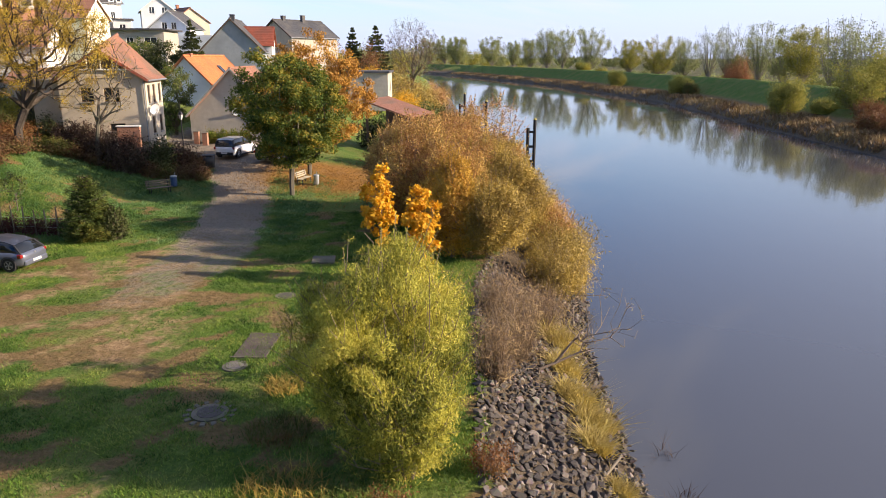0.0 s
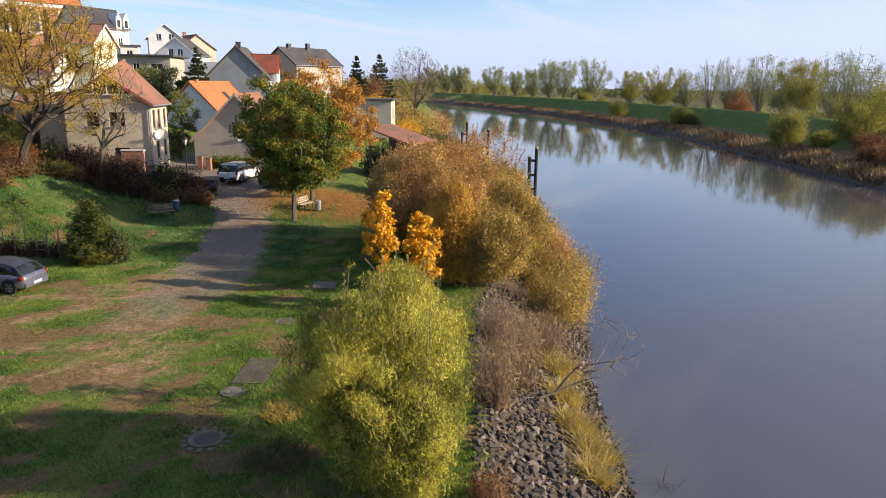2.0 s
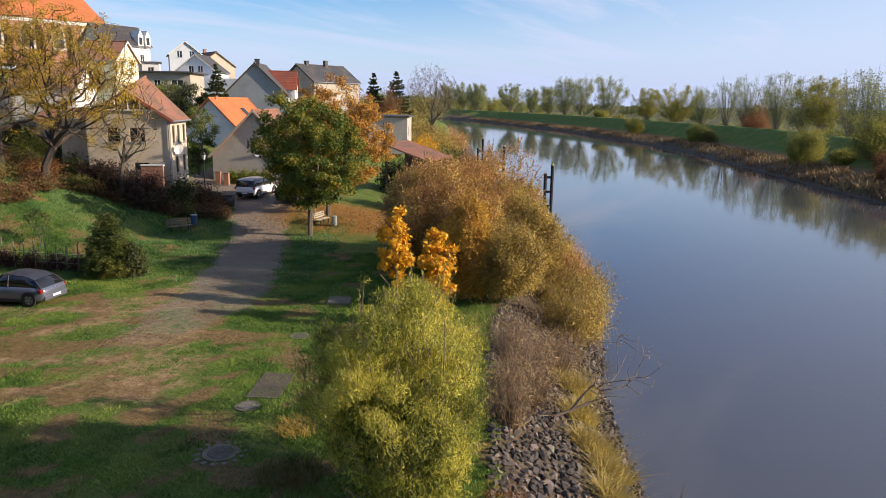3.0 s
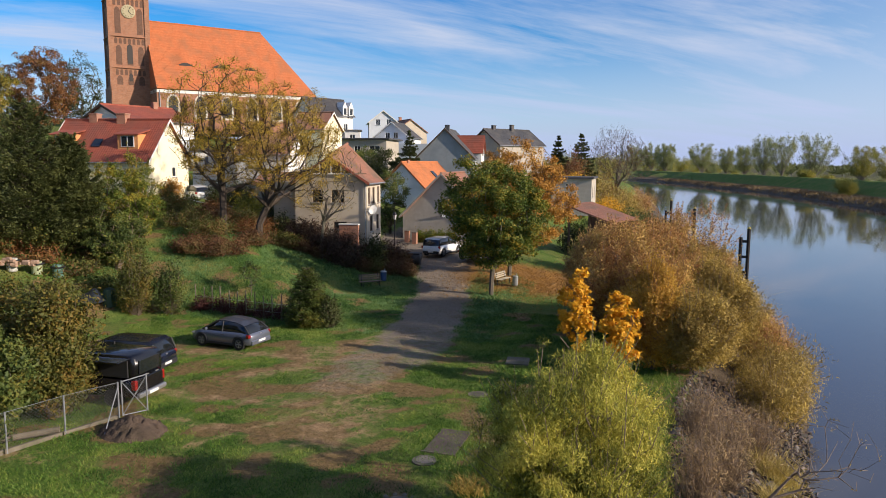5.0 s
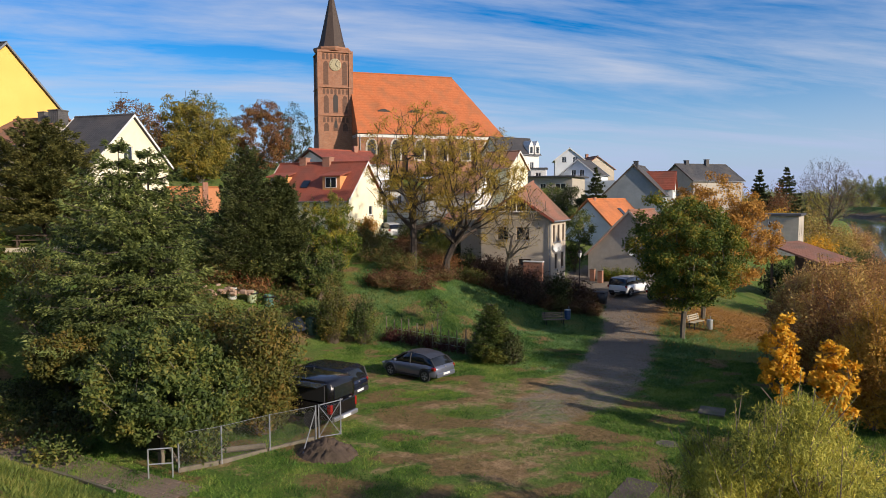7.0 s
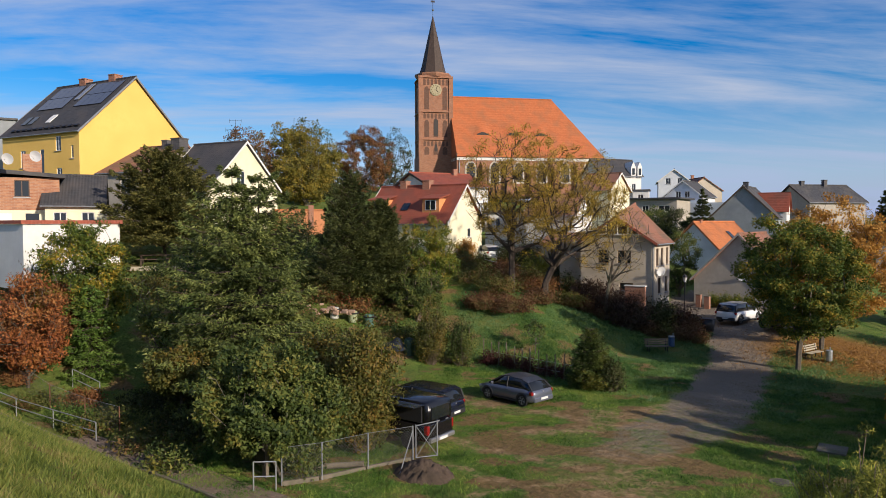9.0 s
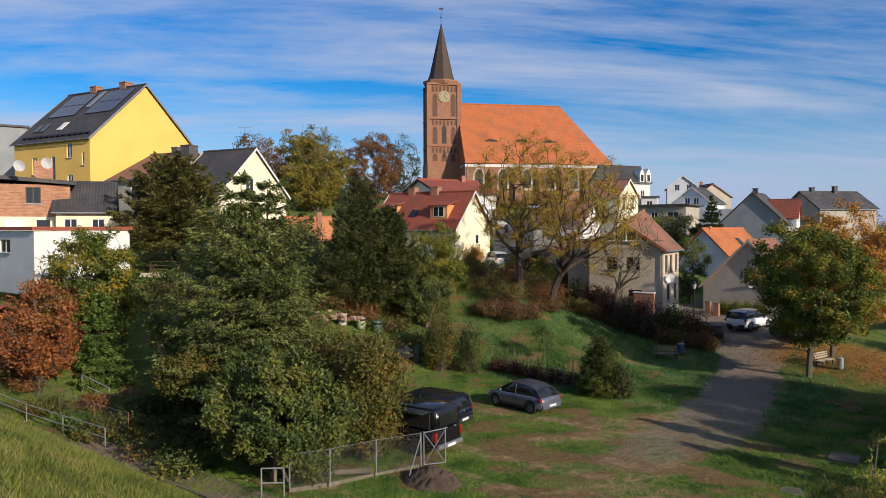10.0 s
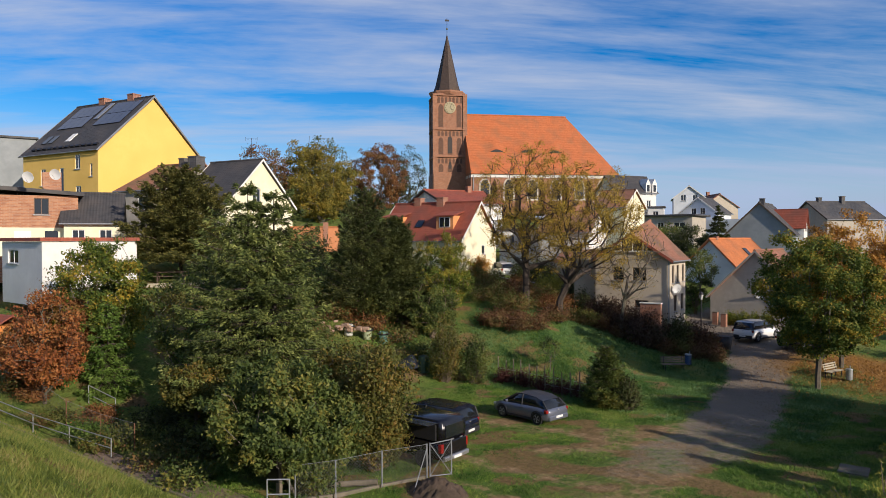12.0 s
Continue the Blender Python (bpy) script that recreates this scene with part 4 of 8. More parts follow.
# ---- the town on the hill ----
beige_house = gable_house("beige roughcast house with red tiled gable roof", (-25.1, 53.68, 2.8), 7.7, 6.1, 4.9, 5.15, 7.14, stucco_beige, tile_brown,
                          [("f", -1.1, 3.37, 0.9, 1.06), ("f", 0.62, 3.37, 1.1, 1.06), ("f", 0.8, 1.2, 1.1, 0.6), ("r", 0.9, 3.2, 0.75, 1.4), ("r", 2.4, 3.2, 0.75, 1.4), ("r", 4.1, 3.2, 0.75, 1.4), ("r", 1.6, 0.9, 0.85, 1.3), ("r", 3.8, 0.9, 0.85, 1.3)], frame_mat=brown_frame, verge=tile_red, rise=1.15, below=2.4)
# the glazed gable with its white struts, set on dark boards
gable = bmesh.new()
slab(gable, [(-2.05, -0.02, 5.72), (2.05, -0.02, 5.72), (0.0, -0.02, 7.02)], 0.06)
gb = part("gable_boarding", gable, timber_dark, beige_house, "dark glazed gable field")
part("strut", rods(((-2.0, -0.12, 5.72), (2.0, -0.12, 5.72), 0.06), ((-1.95, -0.12, 5.75), (-0.85, -0.12, 6.45), 0.055), ((1.95, -0.12, 5.75), (0.85, -0.12, 6.45), 0.055), ((-0.85, -0.12, 5.72), (-0.85, -0.12, 6.45), 0.05), ((0.1, -0.12, 5.72), (0.1, -0.12, 6.8), 0.05), ((0.95, -0.12, 5.72), (0.95, -0.12, 6.4), 0.05)), white_frame, gb, "white painted struts")
part("annex", boxed(-5.2, 0.7, -1.5, -3.06, 5.0, 5.0), stucco_beige, beige_house)
part("downpipe", rods(((2.95, -0.09, -1.4), (2.95, -0.09, 5.0), 0.05)), zinc, beige_house)
grey_house = gable_house("grey-beige gable house with brown tiled roof", (-19.4, 66.9, 2.2), 0.6, 8.0, 9.1, 2.2, 6.2, stucco_grey, tile_brown, [("r", 3.0, 0.8, 1.0, 1.1)], verge=stucco_grey)
orange_house = gable_house("white house with bright orange tiled roof", (-28.5, 81.3, 3.4), -12, 6.4, 8.5, 3.1, 6.1, stucco_pale, tile_orange, [("f", -1.0, 2.1, 0.8, 1.1), ("f", -1.0, 0.2, 0.8, 1.1)], verge=tile_orange, chimneys=[(0.0, 1.2, 0.4, 0.2)])
slope_box(part_of(orange_house, "roof"), "skylight", 1, 3.2, 3.1, 6.1, 4.6, 5.3, 0.3, 0.62, 0.07, 0.06, glass)
blue_house = gable_house("blue-grey rendered gable house", (-28.8, 101, 6.1), 4.8, 8.4, 8.6, 4.2, 8.3, stucco_blue, slate, (), verge=timber_dark, chimneys=[(0.2, 0.8, 0.6, 0.5)], chimney_mat=slate)
wing = part("dormer_gable", extrude_profile([(-1.5, 2.6), (1.5, 2.6), (1.5, 5.0), (0, 7.4), (-1.5, 5.0)], 0, 4.9), stucco_white, blue_house, "white rendered cross gable")
wing.location = (0.0, 5.2, 0.0)
for y in (-0.45, 0.45):
    part("window", boxed(4.9, 5.2 + y - 0.2, 4.4, 4.93, 5.2 + y + 0.2, 6.0), glass, blue_house)
bm = bmesh.new()
slab(bm, [(0.8, 5.2, 7.55), (5.2, 5.2, 7.55), (5.2, 3.4, 4.8), (0.8, 3.4, 4.8)], 0.1)
slab(bm, [(0.8, 5.2, 7.55), (5.2, 5.2, 7.55), (5.2, 7.0, 4.8), (0.8, 7.0, 4.8)], 0.1)
part("dormer_roof", bm, tile_red, blue_house)
red_house = gable_house("white gabled house with red pantile roof", (-41.2, 54.5, 7.2), 97.3, 6.8, 9.6, 2.5, 5.95, stucco_cream, tile_red, [("f", 0.9, 0.9, 0.7, 0.9)], verge=stucco_white, chimneys=[(0.0, 4.2, 0.8, 0.5), (0.1, 7.0, 0.75, 0.5)])
rr = part_of(red_house, "roof")
orange_cheek = surface("orange painted boards", (0.62, 0.26, 0.1), (0.7, 0.32, 0.13), 3, 0.8)
dormer(rr, -1, 3.4, 2.5, 5.95, 2.2, 1.9, 0.22, 1.35, orange_cheek, tile_red)
dormer(rr, -1, 3.4, 2.5, 5.95, 8.4, 1.9, 0.22, 1.35, orange_cheek, tile_red)
slope_box(rr, "skylight", -1, 3.4, 2.5, 5.95, 5.0, 5.8, 0.28, 0.48, 0.07, 0.06, glass)
porch = flat_house("white garden annex with arched windows", (-42.2, 63.2, 7.2), 30, 4.5, 5, 3.3, stucco_white, felt, [("f", -0.9, 1.7, 0.5, 1.1), ("f", 0.0, 1.7, 0.5, 1.1), ("f", 0.9, 1.7, 0.5, 1.1), ("r", 1.5, 1.6, 0.8, 1.1)])
red_back = gable_house("long white house with old red roof below the church", (-53.6, 60.8, 10.1), -20.5, 8.8, 7.6, 3.5, 5.1, stucco_white, tile_red, [("r", 2.0, 1.2, 1.1, 1.4), ("r", 5.0, 1.2, 1.1, 1.4)], verge=timber_dark, chimneys=[(0.3, 5.6, 0.5, 0.5)])
part("balcony", rods(*[((4.9, 0.4 + 0.35 * i, 0.7), (4.9, 0.4 + 0.35 * i, 1.6), 0.03) for i in range(20)], ((4.9, 0.4, 1.6), (4.9, 7.05, 1.6), 0.04), ((4.9, 0.4, 0.7), (4.9, 7.05, 0.7), 0.05)), iron, red_back, "dark balcony railing")
hill_cottage = gable_house("white gabled cottage with weathered red roof", (-33.5, 64.0, 6.8), 97.8, 4.9, 5.2, 3.6, 5.5, stucco_white, tile_brown, (), verge=stucco_white)
garage = flat_house("low grey garage with dark wooden gate", (-31.8, 57.2, 4.9), 20, 4.0, 4.5, 2.5, stucco_grey, tile_brown, tilt=0.9)
part("gate", boxed(-1.3, -0.05, -0.3, 0.9, -0.003, 2.2), timber_dark, garage)
cream_house = gable_house("pale yellow gable house with anthracite roof", (-57.5, 41.2, 10.3), 103, 9.4, 6.2, 2.7, 7.0, stucco_cream, tile_dark, [("f", -0.6, 2.9, 1.1, 1.3)], verge=stucco_white)
brown_roof_house = gable_house("house with brown tiled roof and dark chimneys", (-64.5, 39.2, 10.8), 102.8, 10.4, 6.0, 3.7, 6.5, stucco_grey, tile_brown, [("l", 3.6, 1.3, 1.5, 1.7)], chimneys=[(-0.6, 0.2, 1.15, 0.55), (-0.3, 2.2, 0.75, 0.5)], chimney_mat=slate)
yellow_house = gable_house("tall bright yellow house with dark roof and solar panels", (-73.8, 38.9, 11.2), 101, 13.2, 12.8, 7.8, 14.0, stucco_yellow, tile_dark,
                           [("l", 9.5, 5.75, 0.85, 1.5), ("l", 11.7, 4.9, 0.4, 1.3), ("l", 9.6, 2.7, 0.9, 1.3), ("l", 6.8, 3.4, 0.7, 2.6), ("l", 3.6, 4.2, 0.9, 1.8)], chimneys=[(0.3, 3.4, 1.0, 0.55), (0.3, 8.4, 1.0, 0.55)], verge=zinc)
yr = part_of(yellow_house, "roof")
solar = plain("solar cells", (0.012, 0.014, 0.03), 0.12, 0, 0.7, 0.4)
for y0 in (0.7, 7.0):
    for i in range(4):
        for j in range(2):
            slope_box(yr, "solar_panel", -1, 6.6, 7.8, 14.0, y0 + i * 1.12, y0 + i * 1.12 + 1.08, 0.47 + 0.235 * j, 0.695 + 0.235 * j, 0.1, 0.05, solar)
for y0 in (5.7,):
    slope_box(yr, "roof_ladder", -1, 6.6, 7.8, 14.0, y0, y0 + 0.7, 0.62, 0.95, 0.1, 0.06, steel)
for y0 in (9.3, 10.4, 6.2):
    slope_box(yr, "skylight", -1, 6.6, 7.8, 14.0, y0, y0 + 0.8, 0.17, 0.32, 0.08, 0.07, glass if y0 > 9 else white_frame)
for i in range(12):
    slope_box(yr, "snow_guard", -1, 6.6, 7.8, 14.0, 0.3 + i * 0.95, 0.9 + i * 0.95, 0.03, 0.06, 0.06, 0.18, iron)
brick_house = flat_house("old red brick house with a flat dark roof", (-58.6, 20.6, 8.0), 70, 7.4, 7, 5.0, brick_old, felt, [("f", 1.2, 3.55, 1.0, 1.25), ("f", -2.5, 3.55, 1.0, 1.25)], over=0.4, frame_mat=brown_frame, cant=0.5, roof_thick=0.3)
part("plinth", boxed(-1.8, -0.03, 0.4, 3.6, -0.004, 2.55), stucco_cream, brick_house, "cream painted ground floor")
part("window", boxed(1.4, -0.05, 1.6, 2.3, -0.032, 2.3), glass, brick_house)
part("window", boxed(-0.6, -0.05, 1.7, 0.5, -0.032, 2.3), white_frame, brick_house)
part("chimney", boxed(1.3, 1.2, 4.9, 2.6, 2.0, 6.9), brick_old, brick_house)
low_roof = gable_house("low outbuilding with dark tiled roof", (-57.4, 27.5, 8.4), 152, 5.4, 3.9, 2.7, 4.9, stucco_cream, tile_dark, [("l", 1.0, 1.1, 0.9, 0.9), ("l", 2.9, 1.1, 0.9, 0.9)])
white_shed = flat_house("white rendered outbuilding with a rust-red flat roof", (-52.2, 18.2, 6.9), 1, 6.6, 6.3, 2.6, stucco_white, tile_red, [("f", -1.4, 1.1, 1.8, 0.95)], over=0.15)
grey_block = flat_house("grey rendered town house", (-97.8, 31.2, 12.0), 72, 9, 8, 10.3, stucco_blue, slate, [("f", -2.5, 6.2, 0.9, 1.9), ("f", 1.5, 2.2, 0.9, 1.9), ("f", -2.5, 2.2, 0.9, 1.9)])
garden_wall = flat_house("orange brick garden wall with a pillar", (-55.4, 46.0, 9.6), 52, 5.0, 0.35, 1.2, surface("orange brick wall", (0.5, 0.2, 0.09), (0.58, 0.25, 0.12), 4, 0.85), tile_orange, over=0.08, category="garden wall", roof_thick=0.1)
part("pillar", boxed(0.9, -0.12, -0.5, 1.4, 0.47, 1.7), chimney_brick, garden_wall)

dark_villa = gable_house("white villa with steep dark roof and twin dormers", (-52.4, 117.5, 11.9), 155, 5.4, 8.6, 5.7, 8.4, stucco_white, tile_dark, [("l", 1.6, 2.9, 0.8, 1.3), ("l", 3.4, 2.9, 0.8, 1.3), ("l", 5.2, 2.9, 0.8, 1.3), ("l", 7.0, 2.9, 0.8, 1.3)], below=3.0)
for y in (0.5, 1.9):
    d = part("dormer", extrude_profile([(y - 0.5, 5.2), (y + 0.5, 5.2), (y + 0.5, 7.0), (y, 7.9), (y - 0.5, 7.0)], -2.9, -0.9), stucco_white, dark_villa)
    part("pane", boxed(-2.93, y - 0.28, 5.7, -2.9, y + 0.28, 6.8), glass, d)
church_house = gable_house("cream house with weathered brown roof below the church", (-44.3, 95.7, 10.1), 91, 6.8, 5.0, 4.1, 6.5, stucco_cream, tile_brown, (), verge=stucco_white, below=4.0)
villa_annex = flat_house("low white annex of the villa", (-49.2, 114.4, 12.0), 20, 2.6, 3, 2.8, stucco_white, felt, [("f", 0.0, 1.2, 0.9, 1.0)])
grey_villa = gable_house("pale villa high on the hill", (-57.1, 150.2, 14.4), 23.5, 6.4, 9, 4.0, 6.5, stucco_pale, slate, [("f", -1.2, 3.3, 1.0, 1.3), ("f", 1.2, 3.3, 1.0, 1.3)], verge=stucco_white)
slate_house = gable_house("pale house with grey slate gable roof", (-46.8, 127.4, 10.7), 2.3, 6.8, 8.4, 3.6, 6.3, stucco_pale, slate, [("f", -0.8, 3.2, 0.9, 1.2), ("f", 0.8, 3.2, 0.9, 1.2)], verge=stucco_white)
part("balcony_wing", boxed(-2.0, -3.0, -2.5, 8.0, -0.02, 2.2), stucco_pale, slate_house)
terrace_house = flat_house("low dark flat-roofed house with brown shutters", (-47.5, 110, 9.2), 5, 12, 8, 4.0, stucco_grey, felt, [("f", 1.0, 2.0, 1.0, 1.0), ("f", 4.0, 2.0, 1.8, 1.0)], over=0.6)
back_house = gable_house("house with weathered grey roof and chimneys", (-27.6, 122, 8.0), -39, 8.6, 10, 4.6, 7.3, stucco_grey, slate, (), chimneys=[(0.0, 2.0, 0.6, 0.6), (0.2, 6.0, 0.6, 0.8)], verge=timber_dark, chimney_mat=slate)
brown_house = gable_house("house with brown roof on the hill", (-52.9, 156.7, 13.3), 39.5, 8.0, 9, 3.2, 6.0, stucco_beige, tile_brown, chimneys=[(0, 7.0, 0.6, 0.8)])
long_house = gable_house("long low house with reddish roof behind the trees", (-20.0, 128, 7.0), 80, 8, 14, 3.2, 6.6, stucco_grey, tile_brown, chimneys=[(0, 3.0, 0.6, 0.7), (0, 9.0, 0.6, 0.7)])
flat_building = flat_house("grey flat-roofed building by the river", (-9.6, 94.5, 4.2), 0, 5.2, 8, 3.2, stucco_grey, felt, [("f", -0.6, 0.4, 0.6, 1.2), ("f", -0.6, 2.2, 0.3, 0.4), ("r", 2.0, 0.8, 0.9, 1.3), ("r", 5.0, 0.8, 0.9, 1.3)])
shed = thing("boat_shed", (-5.6, 67.5, 1.2), "wooden shelter with a red-brown tiled lean-to roof", "shed", turn=-40)
bm = bmesh.new()
slab(bm, [(-2.6, 0, 4.3), (3.4, 0, 3.0), (3.4, 3.6, 3.2), (-2.6, 3.6, 4.5)], 0.14)
part("roof", bm, tile_brown, shed)
for x, y, h in ((-2.3, 0.3, 4.1), (3.0, 0.3, 2.9), (-2.3, 3.3, 4.2), (3.0, 3.3, 3.0), (0.4, 0.3, 3.5)):
    part("post", boxed(x - 0.08, y - 0.08, -1.2, x + 0.08, y + 0.08, h), timber_dark, shed)
part("back_wall", boxed(-2.3, 3.2, -0.8, 3.0, 3.28, 3.0), timber_dark, shed)

# ---- church ----


def arch_panel(bm, to3d, u, v, w, h, d0, d1, steps=6):
    """A pointed-arch panel standing from depth d0 to d1."""
    pts = [(u - w / 2, v), (u + w / 2, v)]
    for i in range(steps + 1):
        a = i / steps
        pts.append((u + w / 2 - w / 2 * (1 - math.cos(a * 1.5708)) * 1.0, v + h - w * 0.8 + w * 0.8 * math.sin(a * 1.5708)))
    for i in range(steps - 1, -1, -1):
        a = i / steps
        pts.append((u - w / 2 + w / 2 * (1 - math.cos(a * 1.5708)), v + h - w * 0.8 + w * 0.8 * math.sin(a * 1.5708)))
    a = [bm.verts.new(to3d(p, q, d0)) for p, q in pts]
    b = [bm.verts.new(to3d(p, q, d1)) for p, q in pts]
    bm.faces.new(a); bm.faces.new(b[::-1])
    for i in range(len(pts)):
        j = (i + 1) % len(pts)
        bm.faces.new((a[i], b[i], b[j], a[j]))
    bmesh.ops.recalc_face_normals(bm, faces=bm.faces[:])
    return bm


def church():
    ob = thing("church", (-97.9, 118.3, 18.0), "large brick church with orange tiled roof and clock tower", "church", turn=49.5)
    h, top = 3.25, 23.2
    # darker than the wall brick: the shade of recesses is put into its colour
    shade_brick = bricked("shade-dark recess brick", (0.11, 0.055, 0.036), (0.16, 0.085, 0.055), (0.17, 0.14, 0.12), 1.6)
    tower = part("tower", boxed(-h, -h, -2, h, h, 22.5), brick_church, ob)
    front = lambda u, v, d: (u, -h + d, v)
    left = lambda u, v, d: (-h + d, -u, v)
    for x in (-h, h):
        part("corner_pier", boxed(x - 0.45, -h - 0.22, -2, x + 0.45, -h + 0.3, 22.4), brick_church, tower)
    part("corner_pier", boxed(-h - 0.2, h - 0.5, -2, -h + 0.2, h + 0.2, 22.4), brick_church, tower)
    for z in (9.0, 14.8, 22.0):
        part("string_course", boxed(-h - 0.3, -h - 0.3, z, h + 0.3, h + 0.3, z + 0.22), brick_church, tower)
    part("base_course", boxed(-h - 0.35, -h - 0.35, -2, h + 0.35, h + 0.35, 5.5), brick_church, tower)
    part("cornice", lathe([(h + 0.5, 22.4), (h + 0.75, 22.9), (h + 0.75, top), (h, top + 0.1)], 8), brick_church, tower)
    # flat arch panels; their dark colour stands in for shaded recesses
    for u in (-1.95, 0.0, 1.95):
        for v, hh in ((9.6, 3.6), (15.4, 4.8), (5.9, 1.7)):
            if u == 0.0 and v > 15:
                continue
            part("blind_arch", arch_panel(bmesh.new(), front, u, v, 1.05, hh, -0.012, 0.05), shade_brick, tower)
            part("blind_arch", arch_panel(bmesh.new(), left, u, v, 1.05, hh, -0.012, 0.05), shade_brick, tower)
    # friezes of small pointed arches under the courses, flat and dark for recess shade
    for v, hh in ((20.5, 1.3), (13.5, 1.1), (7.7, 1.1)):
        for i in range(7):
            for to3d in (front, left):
                part("frieze_arch", arch_panel(bmesh.new(), to3d, -2.4 + 0.8 * i, v, 0.5, hh, -0.03, 0.05), shade_brick, tower)
    louvre = plain("louvre wood", (0.035, 0.028, 0.024), 0.7)
    part("belfry_window", arch_panel(bmesh.new(), front, 0, 9.9, 0.95, 3.6, -0.05, 0.05), louvre, tower)
    part("belfry_window", arch_panel(bmesh.new(), front, 0, 6.6, 0.6, 1.5, -0.05, 0.05), louvre, tower)
    # the clock
    clock = part("clock_face", lathe([(1.25, 0), (1.25, 0.12), (1.1, 0.16), (0.02, 0.16)], 28), surface("pale clock enamel", (0.33, 0.28, 0.17), (0.4, 0.35, 0.22), 3, 0.6), tower)
    clock.matrix_local = Matrix.Translation((0, -h - 0.02, 19.5)) @ Matrix.Rotation(radians(90), 4, "X")
    gilt = plain("dark gilding", (0.2, 0.15, 0.06), 0.4, 0.5)
    for i in range(12):
        a = i * math.pi / 6
        part("hour_mark", rods(((0.82 * math.sin(a), 0.82 * math.cos(a), 0.175), (1.04 * math.sin(a), 1.04 * math.cos(a), 0.175), 0.06), sides=4), gilt, clock)
    part("pointer", rods(((0, 0, 0.2), (0.55, -0.5, 0.2), 0.05), ((0, 0, 0.22), (0.35, 0.85, 0.22), 0.04), sides=4), iron, clock)
    spire = part("spire", lathe([(3.05, top), (2.5, top + 1.7), (0.07, top + 12.6)], 8), surface("dark slate spire", (0.045, 0.032, 0.026), (0.08, 0.056, 0.044), 3, 0.65), tower)
    part("spire_dormer", extrude_profile([(-0.35, top), (0.35, top), (0, top + 1.0)], -0.5, 0.5), timber_dark, spire).location = (1.2, -2.4, 0)
    part("finial", rods(((0, 0, top + 12.4), (0, 0, top + 16.2), 0.045)), iron, spire)
    bm = lathe([(0.02, -0.3), (0.25, 0), (0.02, 0.3)], 10, centre=(0, 0, top + 13.9))
    part("ball", bm, plain("worn gilding", (0.5, 0.45, 0.35), 0.35, 0.8), spire)
    part("weather_vane", boxed(-0.45, -0.02, top + 15.5, 0.45, 0.02, top + 15.9), iron, spire)
    # nave: a long body with a steep roof, hipped over the choir
    w, e, r, s0, s1, hip = 9.0, 5.7, 18.7, 3.3, 34.9, 8.2
    part("nave_wall", boxed(s0, -w, -3, s1, w, e - 0.3), brick_church, ob)
    part("cornice_band", boxed(s0, -w - 0.12, e - 1.35, s1 + 0.12, w + 0.12, e - 0.75), stucco_white, ob, "white plastered eaves band")
    side = lambda u, v, d: (u, -w + d, v)
    gothic = plain("leaded church glass", (0.03, 0.035, 0.04), 0.25)
    reveal = surface("pale window surround", (0.5, 0.45, 0.38), (0.58, 0.52, 0.44), 3, 0.9)
    for i in range(6):
        u = s0 + 2.9 + i * 5.1
        part("window_surround", arch_panel(bmesh.new(), side, u, -0.4, 2.5, 4.6, -0.1, 0.1), reveal, ob)
        part("gothic_window", arch_panel(bmesh.new(), side, u, 0.0, 1.7, 3.9, -0.16, 0.1), gothic, ob)
        bt = bmesh.new()
        box(bt, u + 2.2, -w - 1.3, -3, u + 3.1, -w, 2.9)
        slab(bt, [(u + 2.15, -w - 1.4, 2.95), (u + 3.15, -w - 1.4, 2.95), (u + 3.15, -w, 4.2), (u + 2.15, -w, 4.2)], 0.15)
        part("buttress", bt, brick_church, ob)
    roof = bmesh.new()
    o = 0.45
    A = (s0, -w - o, e - 0.65); B = (s1 + o, -w - o, e - 0.65); C = (s1 + o, w + o, e - 0.65); D = (s0, w + o, e - 0.65)
    R0, R1 = (s0, 0, r), (s1 - hip, 0, r)
    for f in ((A, B, R1, R0), (B, C, R1), (C, D, R0, R1), (D, A, R0), (D, C, B, A)):
        roof.faces.new([roof.verts.new(p) for p in f])
    bmesh.ops.remove_doubles(roof, verts=roof.verts[:], dist=0.001)
    bmesh.ops.recalc_face_normals(roof, faces=roof.faces[:])
    rf = part("roof", roof, tile_church, ob)
    part("ridge_tile", rods(((s0, 0, r + 0.05), (s1 - hip, 0, r + 0.05), 0.16), sides=6), tile_church, rf)
    part("verge", boxed(s0 - 0.05, -w - 0.2, e - 0.8, s0 + 0.25, -w + 0.5, e), brick_church, rf)
    # eyebrow dormers: a low wave in the roof with a dark opening
    sl = (r - e + 0.65) / (w + o)
    for u in (9.5, 16.0, 22.3):
        bm = bmesh.new()
        rows = []
        for k in range(5):
            t = k / 4
            y = -w * 0.68 + t * 2.6
            row = []
            for i in range(13):
                s = -1 + i / 6
                wave = 0.62 * (0.5 + 0.5 * math.cos(math.pi * s)) * (1 - t)
                row.append(bm.verts.new((u + s * 2.1, y, e - 0.65 + (y + w + o) * sl + 0.06 + wave)))
            rows.append(row)
        for a, b in zip(rows, rows[1:]):
            for i in range(12):
                bm.faces.new((a[i], a[i + 1], b[i + 1], b[i]))
        d = part("eyebrow_dormer", bm, tile_church, rf)
        bm = bmesh.new()
        y = -w * 0.68 + 0.02
        zb = e - 0.65 + (y + w + o) * sl + 0.02
        vs = [bm.verts.new((u + s * 1.3, y - 0.02, zb + 0.6 * (0.5 + 0.5 * math.cos(math.pi * s * 0.62)))) for s in (-1, -0.6, -0.2, 0.2, 0.6, 1)]
        vs += [bm.verts.new((u + 1.3, y - 0.02, zb)), bm.verts.new((u - 1.3, y - 0.02, zb))]
